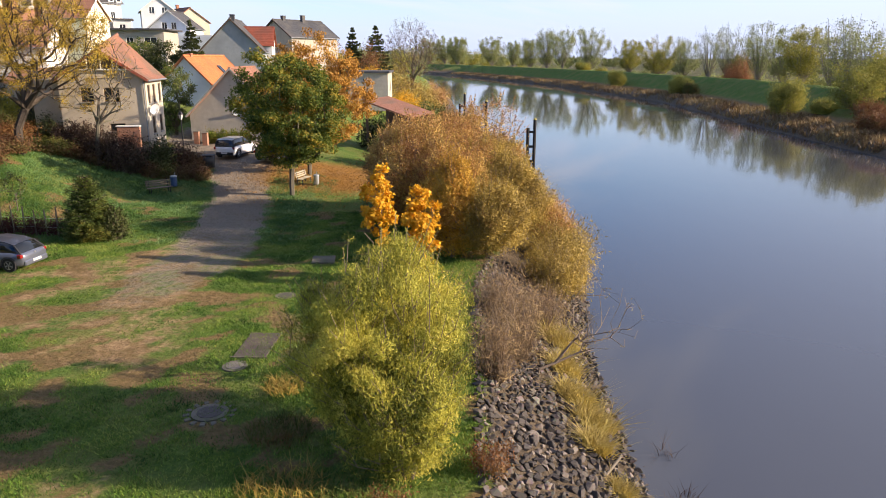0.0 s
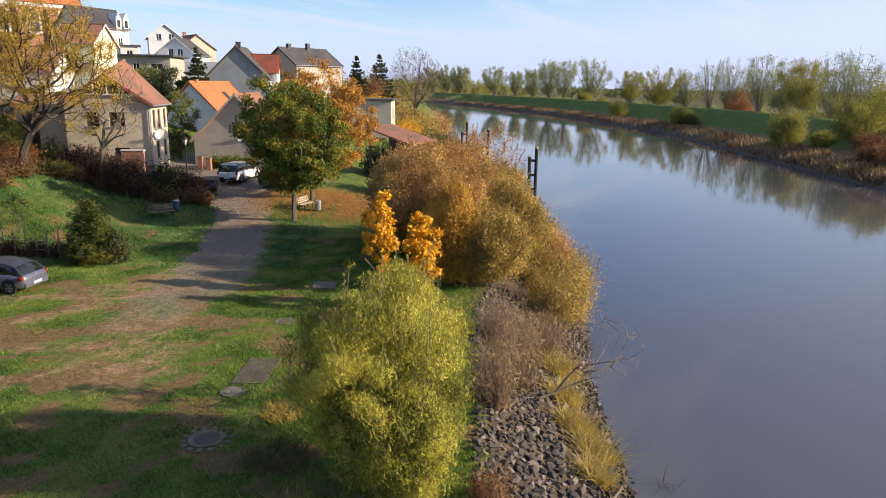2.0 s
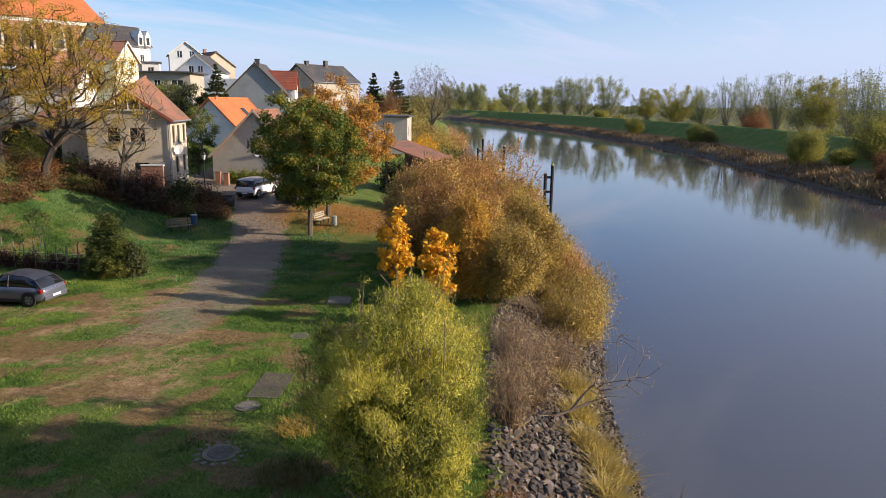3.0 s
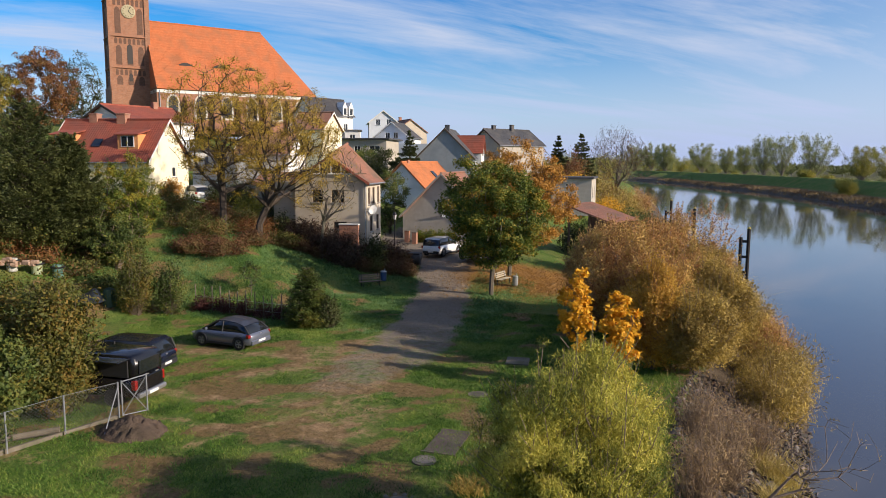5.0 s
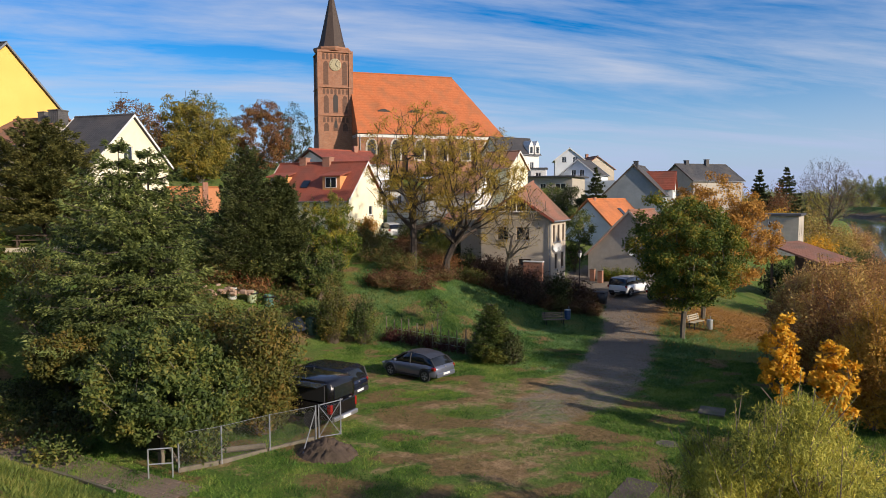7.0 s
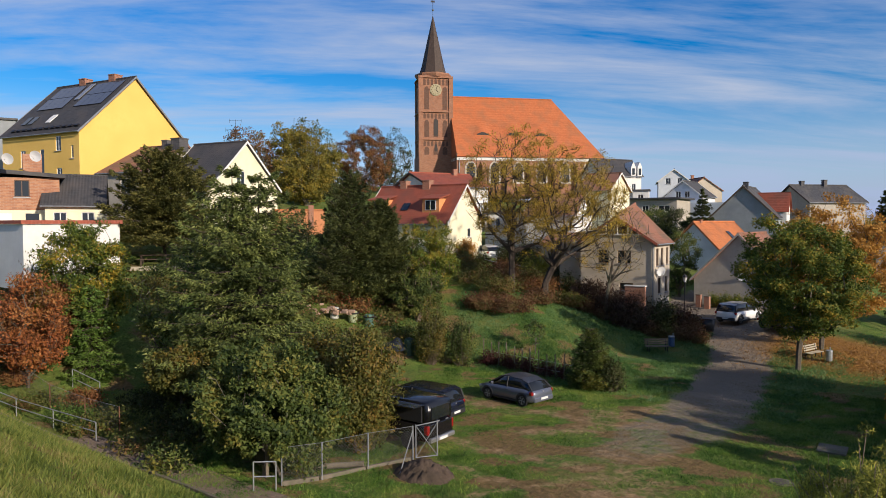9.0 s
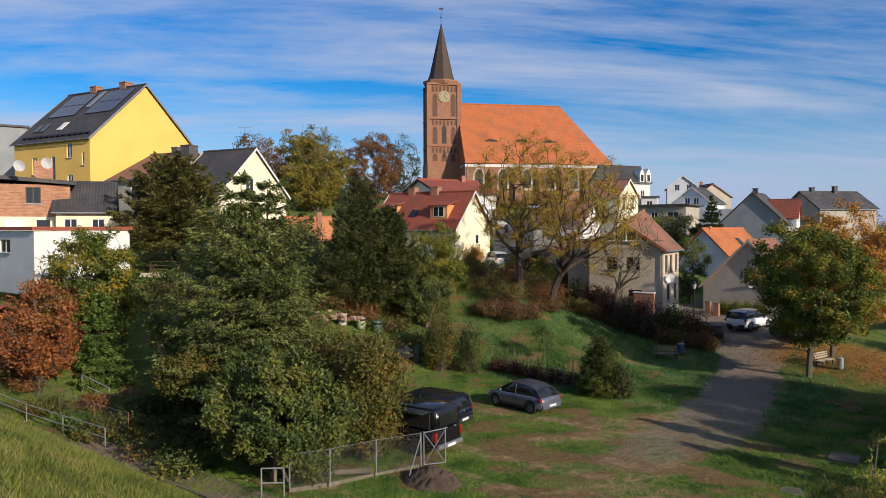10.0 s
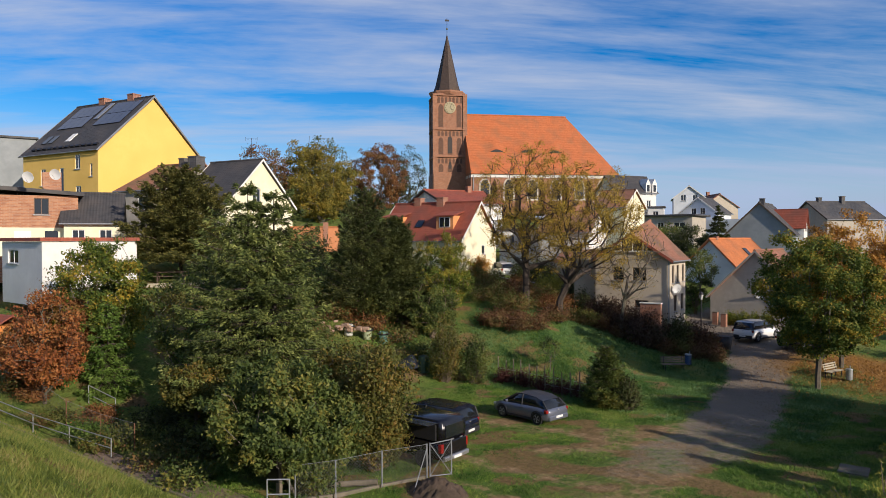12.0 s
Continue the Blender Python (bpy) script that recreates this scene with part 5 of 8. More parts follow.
        bm.faces.new(vs)
        part("opening", bm, louvre, d)
    part("downpipe", rods(((s0 + 0.5, -w - 0.15, -2), (s0 + 0.5, -w - 0.15, e - 0.9), 0.09)), zinc, ob)
    return ob


church()

for x, y, z, turn in ((-21.75, 54.6, 5.6, 55), (-19.0, 66.75, 4.5, 10), (-26.9, 81.5, 6.9, 10), (-26.9, 81.5, 6.25, 10)):
    dish((x, y, z), turn)
dish((-56.5, 20.2, 14.2), 40, "large white satellite dish on the brick house", 0.42)
tagged(dish((-56.3, 22.0, 14.5), 40, "grey satellite dish on the brick house", 0.42), "grey mesh satellite dish above the brick house")
ant = thing("roof_antenna", (-60.4, 42.2, 16.6), "tall thin television aerial on a roof", "antenna")
part("mast", rods(((0, 0, -0.6), (0, 0, 3.2), 0.02)), iron, ant)
for z, w in ((3.1, 1.2), (2.2, 2.0), (1.8, 1.0)):
    part("crossbar", rods(((-w * 0.35, -w * 0.35, z), (w * 0.35, w * 0.35, z), 0.016), ((-w * 0.35, -w * 0.35, z - 0.2), (-w * 0.35, -w * 0.35, z + 0.2), 0.01), ((w * 0.35, w * 0.35, z - 0.2), (w * 0.35, w * 0.35, z + 0.2), 0.01)), iron, ant)
ladder = thing("ladder", (-60.4, 20.4, 8.2), "aluminium ladder leaning on the brick house", "ladder", turn=33)
part("rail", rods(((-0.25, 0, 0), (-0.25, 1.1, 5.6), 0.035)), steel, ladder)
part("rail", rods(((0.25, 0, 0), (0.25, 1.1, 5.6), 0.035)), steel, ladder)
for i in range(18):
    z = 0.3 + i * 0.3
    part("rung", rods(((-0.25, z * 0.196, z), (0.25, z * 0.196, z), 0.02), sides=5), steel, ladder)

# ---- foliage kinds ----
brown_twig = surface("brown twigs", (0.17, 0.12, 0.085), (0.28, 0.205, 0.145), 3, 0.9)
bark_pale = surface("pale far bark", (0.2, 0.18, 0.15), (0.28, 0.25, 0.21), 3, 0.9)
f_willow = foliage("willow leaves", [(0.08, 0.105, 0.02), (0.26, 0.26, 0.04), (0.5, 0.46, 0.07), (0.66, 0.55, 0.11)], 0.3)
f_yellow = foliage("yellow maple leaves", [(0.6, 0.3, 0.02), (0.75, 0.42, 0.03), (0.7, 0.36, 0.03)], 0.3)
f_amber = foliage("amber leaves", [(0.36, 0.18, 0.04), (0.55, 0.32, 0.05), (0.64, 0.43, 0.07)], 0.28)
f_orange = foliage("orange-brown leaves", [(0.26, 0.12, 0.055), (0.42, 0.21, 0.075), (0.55, 0.34, 0.1), (0.62, 0.46, 0.13)], 0.28)
f_green = foliage("green to yellow leaves", [(0.06, 0.1, 0.014), (0.11, 0.15, 0.02), (0.22, 0.22, 0.028), (0.42, 0.28, 0.03)], 0.28)
f_linden = foliage("linden leaves", [(0.04, 0.075, 0.012), (0.08, 0.12, 0.018), (0.17, 0.185, 0.026), (0.38, 0.26, 0.03)], 0.28)
f_ivy = foliage("bright ivy leaves", [(0.045, 0.09, 0.015), (0.1, 0.17, 0.028), (0.17, 0.24, 0.05)], 0.2)
f_gold = foliage("golden-orange leaves", [(0.26, 0.14, 0.03), (0.46, 0.23, 0.045), (0.58, 0.33, 0.06)], 0.28)
f_dark = foliage("dark evergreen", [(0.022, 0.03, 0.008), (0.048, 0.06, 0.015), (0.1, 0.11, 0.028)], 0.15)
f_fir = foliage("fir needles", [(0.05, 0.066, 0.018), (0.125, 0.158, 0.042), (0.28, 0.305, 0.085)], 0.25)
f_yew = foliage("olive conifer needles", [(0.05, 0.058, 0.016), (0.115, 0.115, 0.03), (0.23, 0.205, 0.055)], 0.25)
f_yewdark = foliage("dark yew needles", [(0.032, 0.044, 0.013), (0.07, 0.085, 0.025), (0.145, 0.155, 0.045)], 0.2)
f_hedge = foliage("hornbeam hedge leaves", [(0.055, 0.07, 0.016), (0.12, 0.12, 0.024), (0.23, 0.145, 0.03)], 0.3)
f_goldgreen = foliage("yellowing churchyard leaves", [(0.1, 0.095, 0.02), (0.22, 0.19, 0.03), (0.38, 0.26, 0.04)], 0.28)
f_apple = foliage("fruit tree leaves", [(0.03, 0.05, 0.012), (0.07, 0.105, 0.025), (0.15, 0.18, 0.042), (0.23, 0.2, 0.04)], 0.3)
f_red = foliage("red-orange leaves", [(0.17, 0.06, 0.028), (0.36, 0.12, 0.035), (0.38, 0.19, 0.06)], 0.25)
f_rust = foliage("rusty leaves", [(0.14, 0.06, 0.025), (0.24, 0.1, 0.035), (0.2, 0.13, 0.04)], 0.25)
f_brush = foliage("brown hillside brush", [(0.09, 0.045, 0.028), (0.17, 0.08, 0.035), (0.14, 0.12, 0.04)], 0.25)
f_purple = foliage("dark purple-brown shrub leaves", [(0.04, 0.024, 0.02), (0.08, 0.045, 0.032), (0.065, 0.058, 0.028)], 0.2)
f_scrub = foliage("green-brown scrub", [(0.07, 0.085, 0.02), (0.12, 0.135, 0.03), (0.2, 0.105, 0.04)], 0.3)
f_reed = foliage("dry reeds", [(0.3, 0.22, 0.08), (0.46, 0.36, 0.11), (0.55, 0.42, 0.1)], 0.25)
f_walnut = foliage("walnut leaves", [(0.2, 0.15, 0.025), (0.38, 0.25, 0.035), (0.5, 0.36, 0.045)], 0.28)
f_olive = foliage("olive willow scrub leaves", [(0.22, 0.155, 0.045), (0.38, 0.27, 0.065), (0.54, 0.39, 0.09)], 0.28)
f_dead = foliage("dry brown stalks", [(0.18, 0.11, 0.055), (0.33, 0.22, 0.1), (0.5, 0.36, 0.17)], 0.2)
# f_far: distance haze is put into the colour, paled and greyed
f_far = foliage("haze-paled far leaves", [(0.17, 0.2, 0.08), (0.27, 0.3, 0.12), (0.38, 0.38, 0.16)], 0.45, patch=0.15)
f_farred = foliage("far rust leaves", [(0.34, 0.15, 0.07), (0.46, 0.23, 0.11)], 0.35, patch=0.2)
f_farolive = foliage("far willow bush leaves", [(0.2, 0.2, 0.045), (0.32, 0.31, 0.065), (0.46, 0.38, 0.08)], 0.45, patch=0.3)


def at_ground(x, y, sink=0.0):
    return (x, y, max(ground_at(x, y), WATER) - sink)


# ---- the river bank ----
broadleaf("willow", at_ground(-1.6, 16.3), "yellow-green willow bush on the river bank", f_willow, 5.1, 2.2, 0.2, 11, leaves=150000, leaf=0.1, aspect=0.2, nodes=620, shoots=420, reach=0.9, wood=twig, thick=0.12, spread=0.3, clumps=1.0, stems=7, droop=(0, 0, 0.55), hollow=0.25, category="bush")
broadleaf("willow", at_ground(-0.75, 14.7), "low yellow-green willow bush at the water's edge", f_willow, 3.3, 1.15, 0.1, 17, leaves=48000, leaf=0.1, aspect=0.2, nodes=360, shoots=200, reach=0.7, wood=twig, thick=0.09, spread=0.3, clumps=1.0, stems=5, droop=(0, 0, 0.5), hollow=0.25, category="bush")
broadleaf("willow", at_ground(-2.2, 19.8), "slender willow sapling above the bushes", f_willow, 5.0, 0.8, 0.6, 18, leaves=1800, leaf=0.14, aspect=0.2, nodes=60, wood=twig, thick=0.05, spread=0.2, stems=2, droop=(0, 0, -0.5), hollow=0.1, category="bush")
broadleaf("field_maple", at_ground(-2.85, 32.0), "slender maple with bright yellow leaves", f_yellow, 4.8, 0.7, 0.9, 12, leaves=2100, leaf=0.2, aspect=0.85, nodes=60, thick=0.06, spread=0.24, squash=0.9)
broadleaf("field_maple", at_ground(-0.95, 29.6), "low maple sucker with yellow leaves", f_yellow, 3.9, 0.75, 0.5, 19, leaves=2300, leaf=0.19, aspect=0.85, nodes=60, thick=0.05, spread=0.26)
for x, y, h, r, s, m in ((-0.6, 39, 6.8, 3.2, 13, f_orange), (2.0, 43, 6.3, 2.8, 14, f_orange), (0.5, 33.6, 5.0, 1.2, 15, f_amber), (-1.8, 44, 5.6, 2.6, 16, f_orange), (3.2, 37.5, 4.4, 2.2, 161, f_olive), (3.6, 44.5, 4.4, 1.8, 162, f_olive), (2.3, 33.4, 3.8, 1.5, 163, f_olive), (2.2, 39.0, 5.0, 1.8, 164, f_olive), (0.9, 36.4, 5.2, 1.6, 165, f_orange), (-2.4, 40.4, 5.4, 1.7, 166, f_orange)):
    broadleaf("riverside_shrub", at_ground(x, y), {f_orange: "orange-brown riverside shrub in autumn leaf", f_amber: "golden-yellow riverside shrub in autumn leaf", f_olive: "olive-green riverside willow scrub"}[m], m, h, r, 0.4, s, leaves=40000, leaf=0.11, aspect=0.5, nodes=380, shoots=320, reach=1.1, wood=twig, thick=0.1, stems=5, spread=0.46, clumps=1.0, category="shrub", group="riverside shrubs")
for x, y, h, r, s, m in ((5.6, 33.2, 2.6, 1.9, 41, f_olive), (6.4, 37.2, 3.0, 2.2, 42, f_olive), (6.8, 41.8, 2.2, 1.8, 43, f_orange), (5.2, 42.5, 2.6, 1.8, 44, f_olive), (6.6, 47.0, 1.9, 1.8, 45, f_orange), (6.2, 53.0, 1.6, 1.8, 46, f_olive)):
    shrub("bank_scrub", at_ground(x, y), "dense drooping brown-yellow scrub over the water", m, h, r, r, s, leaves=10000, leaf=0.2, aspect=0.2, twigs=220, spread=0.26, droop=(0, 0, 0.35), category="shrub", group="scrub on the river bank")


def clump(name, place, label, mat, n, r, tall, seed, wide=0.02, lean=0.5, ry=None, category="grass clump", group=""):
    rng = np.random.default_rng(seed)
    a, d = rng.uniform(0, 6.283, n), np.sqrt(rng.uniform(0, 1, n))
    x, y = np.cos(a) * d * r, np.sin(a) * d * (ry or r)
    z = height(x + place[0], y + place[1]) - place[2] - 0.02
    pos = np.stack([x, y, np.maximum(z, WATER - place[2] - 0.1)], 1)
    ob = thing(name, place, label, category, group)
    part("tuft", poly_mesh("tuft", blades(rng, pos, tall, wide, lean), 3), mat, ob)
    return ob


for x, y, r, h, s in ((4.6, 22.0, 0.7, 0.9, 51), (5.0, 20.6, 0.75, 0.85, 52), (4.7, 19.0, 0.55, 0.8, 53), (4.6, 24.2, 0.7, 0.9, 54), (4.9, 26.8, 0.9, 1.1, 55), (7.2, 60.0, 1.5, 2.3, 56), (5.0, 17.0, 0.4, 0.5, 57)):
    clump("grass_clump", at_ground(x, y), "tall yellow dry grass among the stones", f_reed, 650, r * 0.85, h * 0.75, s, 0.03, 0.9, group="dry grass on the bank")
for x, y, r, h, s in ((-4.2, 16.6, 1.1, 0.8, 61), (-3.6, 14.0, 1.3, 0.7, 62), (-2.0, 12.8, 1.6, 0.8, 63), (-4.6, 19.2, 0.8, 0.6, 64), (-3.2, 24.0, 1.0, 0.7, 65), (-3.4, 28.0, 1.0, 0.7, 66)):
    clump("bramble_clump", at_ground(x, y), "withered grass and brambles at the meadow edge", f_scrub if s % 2 else f_olive, 380, r * 0.8, h * 0.5, s, 0.025, 0.8, group="withered grass by the meadow")
shrub("rust_bush", at_ground(1.2, 14.9), "low rust-red bramble on the stones", f_rust, 0.95, 0.6, 0.6, 71, leaves=1800, leaf=0.06, twigs=70, spread=0.1)
shrub("rust_bush", at_ground(-1.2, 12.9), "low rust-red bramble under the willow", f_rust, 0.8, 0.7, 0.5, 72, leaves=1600, leaf=0.06, twigs=70, spread=0.1)
shrub("reed_bush", (6.9, 59.9, WATER), "golden reed bush at the foot of the mooring post", f_reed, 2.3, 1.6, 1.4, 79, leaves=5000, leaf=0.3, aspect=0.12, twigs=160, spread=0.2, droop=(0, 0, 0.7))
for x, y, h, r, s in ((1.7, 20.6, 2.7, 1.0, 73), (2.7, 23.4, 2.7, 1.3, 74), (2.2, 26.4, 2.7, 1.5, 75), (4.3, 28.2, 2.4, 1.5, 76)):
    shrub("dead_brush", at_ground(x, y), "leafless grey-brown brush thicket", f_dead, h, r, r, s, leaves=2200, leaf=0.24, aspect=0.07, twigs=260, wood=brown_twig, spread=0.3, hollow=0.15, group="dead brush on the bank")
broadleaf("bare_sapling", at_ground(3.4, 22.8), "thin bare sapling leaning over the water", f_olive, 3.4, 1.5, 0.4, 77, leaves=260, leaf=0.08, aspect=0.4, nodes=110, wood=twig, thick=0.05, spread=0.15, lean=(2.0, 0.4), fine=0.007)

# ---- the meadow trees ----
broadleaf("linden", at_ground(-10.4, 48.6), "green linden turning yellow beside the track", f_linden, 9.3, 3.4, 2.0, 21, lean=(0.3, 0.0), leaves=52000, leaf=0.15, aspect=0.75, nodes=420, thick=0.18, spread=0.4, clumps=0.9)
broadleaf("autumn_tree", at_ground(-10.3, 55.0), "golden-orange tree beside the track", f_gold, 10.1, 4.2, 2.2, 22, leaves=48000, leaf=0.15, aspect=0.75, nodes=420, thick=0.18, spread=0.38, clumps=0.9)

# ---- the gardens ----
conifer("fir_tree", at_ground(-29.7, 20.5), "broad green fir with drooping sprays", f_fir, 12.4, 4.3, 31, layers=21, arms=12, needles=430, leaf=0.2, droop=0.3, shape=0.58, ragged=0.3)
conifer("fir_tree", at_ground(-29.1, 21.6), "slimmer green fir beside the broad one", f_fir, 12.2, 4.0, 37, layers=21, arms=12, needles=400, leaf=0.2, droop=0.3, shape=0.58, ragged=0.3)
conifer("cedar_tree", at_ground(-51.6, 29.4), "dark olive bushy conifer on the terrace", f_yew, 8.6, 4.4, 32, layers=22, arms=14, needles=460, base=1.5, leaf=0.24, droop=-0.1, shape=0.42, ragged=0.35)
for x, y, h, r, s in ((-37.75, 36.05, 9.6, 2.9, 33), (-36.4, 38.0, 7.8, 2.3, 331)):
    conifer("yew_tree", at_ground(x, y), "dark dense upright yew tree", f_yewdark, h, r, s, layers=24, arms=13, needles=300, base=0.3, leaf=0.19, droop=-0.55, shape=0.55, ragged=0.2)
broadleaf("hazel_bush", at_ground(-34.6, 41.5), "tall yellow-green hazel bush", f_green, 6.0, 2.5, 0.3, 38, leaves=20000, leaf=0.14, nodes=300, shoots=120, reach=1.0, stems=5, spread=0.32, wood=twig, droop=(0, 0, -0.3))
broadleaf("hazel_bush", at_ground(-33.4, 38.6), "dull green hazel bush", f_apple, 3.6, 1.9, 0.3, 39, leaves=13000, leaf=0.15, nodes=240, stems=4, spread=0.3, wood=twig)
broadleaf("fruit_tree", at_ground(-22.0, 16.5), "old fruit tree with olive leaves", f_apple, 4.6, 2.4, 0.6, 34, leaves=24000, leaf=0.17, nodes=320, thick=0.12, spread=0.3)
broadleaf("fruit_tree", at_ground(-24.0, 17.8), "dark leafy fruit tree in the garden", f_apple, 4.8, 2.2, 0.6, 341, leaves=20000, leaf=0.17, nodes=300, thick=0.12, spread=0.3)
broadleaf("fruit_tree", at_ground(-29.3, 17.4), "fruit tree with yellowing leaves", f_hedge, 3.9, 1.5, 1.7, 342, leaves=11000, leaf=0.17, nodes=260, thick=0.1, spread=0.28)
broadleaf("fruit_tree", at_ground(-24.6, 21.6), "shrubby tree with an orange tint", f_hedge, 5.0, 1.6, 0.5, 343, leaves=10000, leaf=0.17, nodes=220, thick=0.1, spread=0.3)
broadleaf("fruit_tree", at_ground(-21.3, 18.4), "leafy shrubby tree behind the fence", f_apple, 3.5, 1.2, 0.3, 345, leaves=12000, leaf=0.16, nodes=180, thick=0.08, spread=0.3)
shrub("garden_shrub", at_ground(-20.6, 17.2), "low leafy shrub behind the fence", f_apple, 1.8, 0.9, 0.9, 346, leaves=3000, leaf=0.13, twigs=60, spread=0.2, group="garden shrubs")
shrub("hornbeam_hedge", at_ground(-20.9, 20.6), "tall clipped hornbeam hedge", f_hedge, 5.5, 1.1, 1.4, 35, leaves=28000, leaf=0.15, twigs=200, spread=0.2, category="hedge")
conifer("laurel_bush", at_ground(-18.6, 36.5), "conical dark evergreen bush", f_apple, 3.5, 1.35, 36, layers=16, arms=14, needles=170, base=0.15, leaf=0.13, droop=-0.2, shape=0.6, ragged=0.15)
shrub("laurel_bush", at_ground(-17.4, 36.6), "small dark evergreen bush", f_dark, 2.0, 0.65, 0.7, 361, leaves=3600, leaf=0.12, twigs=110, spread=0.15)
shrub("column_shrub", at_ground(-29.2, 35.0), "narrow yellow-green column shrub", f_hedge, 4.2, 1.15, 1.1, 362, leaves=9000, leaf=0.13, twigs=200, spread=0.18)
shrub("column_shrub", at_ground(-27.6, 36.2), "slim dark column shrub", f_apple, 3.6, 0.9, 0.9, 363, leaves=6000, leaf=0.13, twigs=150, spread=0.18)
broadleaf("sapling", at_ground(-24.6, 40.3), "young tree with thin autumn leaves", f_apple, 2.4, 0.8, 0.7, 364, leaves=700, leaf=0.12, nodes=50, thick=0.03, spread=0.18)
broadleaf("maple_tree", at_ground(-38.9, 14.6), "red-orange autumn tree in the garden", f_red, 4.9, 2.0, 0.5, 40, leaves=8500, leaf=0.15, nodes=260, spread=0.36, thick=0.1)
broadleaf("maple_tree", at_ground(-40.5, 15.8), "rust-brown autumn tree in the garden", f_rust, 4.7, 2.0, 0.6, 401, leaves=14000, leaf=0.15, nodes=260, spread=0.4, thick=0.1)
conifer("thuja_tree", at_ground(-38.4, 17.6), "bright green drooping thuja in the garden", f_ivy, 4.9, 1.5, 402, layers=16, arms=10, needles=170, base=0.3, leaf=0.17, droop=0.5, shape=0.75)
broadleaf("elder_tree", at_ground(-40.5, 18.2), "light green elder tree at the terrace", f_linden, 7.5, 2.5, 0.8, 403, leaves=24000, leaf=0.17, nodes=280, spread=0.4, thick=0.12)
broadleaf("elder_tree", at_ground(-34.5, 20.6), "shaded leafy tree below the terrace", f_apple, 7.6, 2.4, 1.4, 404, leaves=10000, leaf=0.17, nodes=240, spread=0.42, thick=0.1)
# seeds 425 to 428: dark shrubs added in place of the garden's deep shade
for x, y, h, r, s, m in ((-39.5, 26.5, 2.6, 2.2, 405, f_scrub), (-44.5, 24.5, 2.2, 2.4, 406, f_hedge), (-46.5, 20.6, 2.6, 2.2, 407, f_hedge), (-35.5, 30.6, 1.1, 2.0, 408, f_apple), (-34.8, 25.5, 4.2, 2.2, 409, f_dark), (-29.6, 27.0, 2.6, 2.0, 410, f_apple), (-41.0, 15.0, 3.0, 2.0, 411, f_rust), (-44.0, 18.4, 4.2, 2.3, 412, f_scrub), (-33.0, 33.0, 1.0, 1.4, 413, f_scrub), (-37.0, 37.0, 3.2, 2.0, 414, f_apple), (-35.0, 40.0, 3.0, 2.0, 415, f_dark), (-41, 32, 4.0, 2.6, 416, f_apple), (-46, 30, 4.0, 2.6, 417, f_dark), (-41, 40, 4.0, 2.6, 418, f_apple), (-47, 38, 4.0, 2.6, 419, f_dark), (-25.4, 14.6, 0.9, 1.4, 420, f_apple), (-28.5, 14.9, 0.8, 1.6, 421, f_scrub), (-33.0, 15.3, 0.7, 1.6, 422, f_scrub), (-50.5, 41.5, 3.4, 2.0, 423, f_dark), (-27.6, 17.0, 1.6, 1.6, 425, f_dark), (-30.6, 18.6, 2.0, 1.8, 426, f_dark), (-27.6, 19.6, 2.2, 1.6, 427, f_dark), (-33.2, 17.4, 1.2, 1.5, 428, f_dark), (-40.5, 35.5, 2.6, 2.0, 429, f_apple), (-39.0, 33.9, 1.5, 1.5, 430, f_scrub), (-43.0, 36.5, 3.2, 2.2, 440, f_apple), (-37.4, 31.4, 1.0, 1.4, 441, f_scrub), (-36.6, 35.6, 0.9, 1.4, 442, f_rust), (-34.4, 36.2, 1.1, 1.5, 443, f_scrub), (-38.4, 34.8, 1.2, 1.3, 444, f_rust), (-32.4, 35.8, 0.9, 1.2, 445, f_apple), (-35.6, 29.4, 1.4, 1.6, 446, f_apple), (-32.8, 30.6, 1.2, 1.5, 447, f_dark), (-52.5, 36.5, 3.4, 2.2, 424, f_apple)):
    shrub("garden_shrub", at_ground(x, y), {f_scrub: "low green-brown garden scrub", f_hedge: "yellowing leafy garden shrub", f_apple: "dull green garden shrub", f_dark: "dark evergreen and shade-filling shrub in the garden", f_rust: "rusty red garden shrub"}[m], m, h, r, r, s, leaves=int(1300 * h), leaf=0.16, twigs=80, spread=0.28, group="garden shrubs")

# the f_dark plants carry the garden shade in their leaf colour
for x, y, h, r, s, m in ((-35.0, 14.9, 0.7, 1.3, 431, f_ivy), (-37.2, 14.3, 0.5, 1.2, 432, f_scrub), (-33.2, 14.6, 0.6, 1.1, 433, f_apple), (-39.6, 14.4, 0.7, 1.3, 434, f_rust), (-31.6, 16.6, 0.8, 1.3, 435, f_apple), (-36.0, 16.0, 0.9, 1.2, 436, f_rust), (-29.6, 16.8, 0.9, 1.3, 437, f_dark), (-33.4, 18.4, 1.4, 1.5, 438, f_dark), (-41.5, 14.2, 0.8, 1.3, 439, f_scrub)):
    shrub("bed_plant", at_ground(x, y), {f_ivy: "bright green leafy vegetable bed plant", f_scrub: "low green-brown bed plant in the garden", f_apple: "dull green bed plant in the garden", f_rust: "withered rusty bed plant in the garden", f_dark: "low bed plant coloured dark for the garden shade"}[m], m, h, r, r * 0.8, s, leaves=2200, leaf=0.12, twigs=50, spread=0.16, category="plant", group="plants in the garden beds")

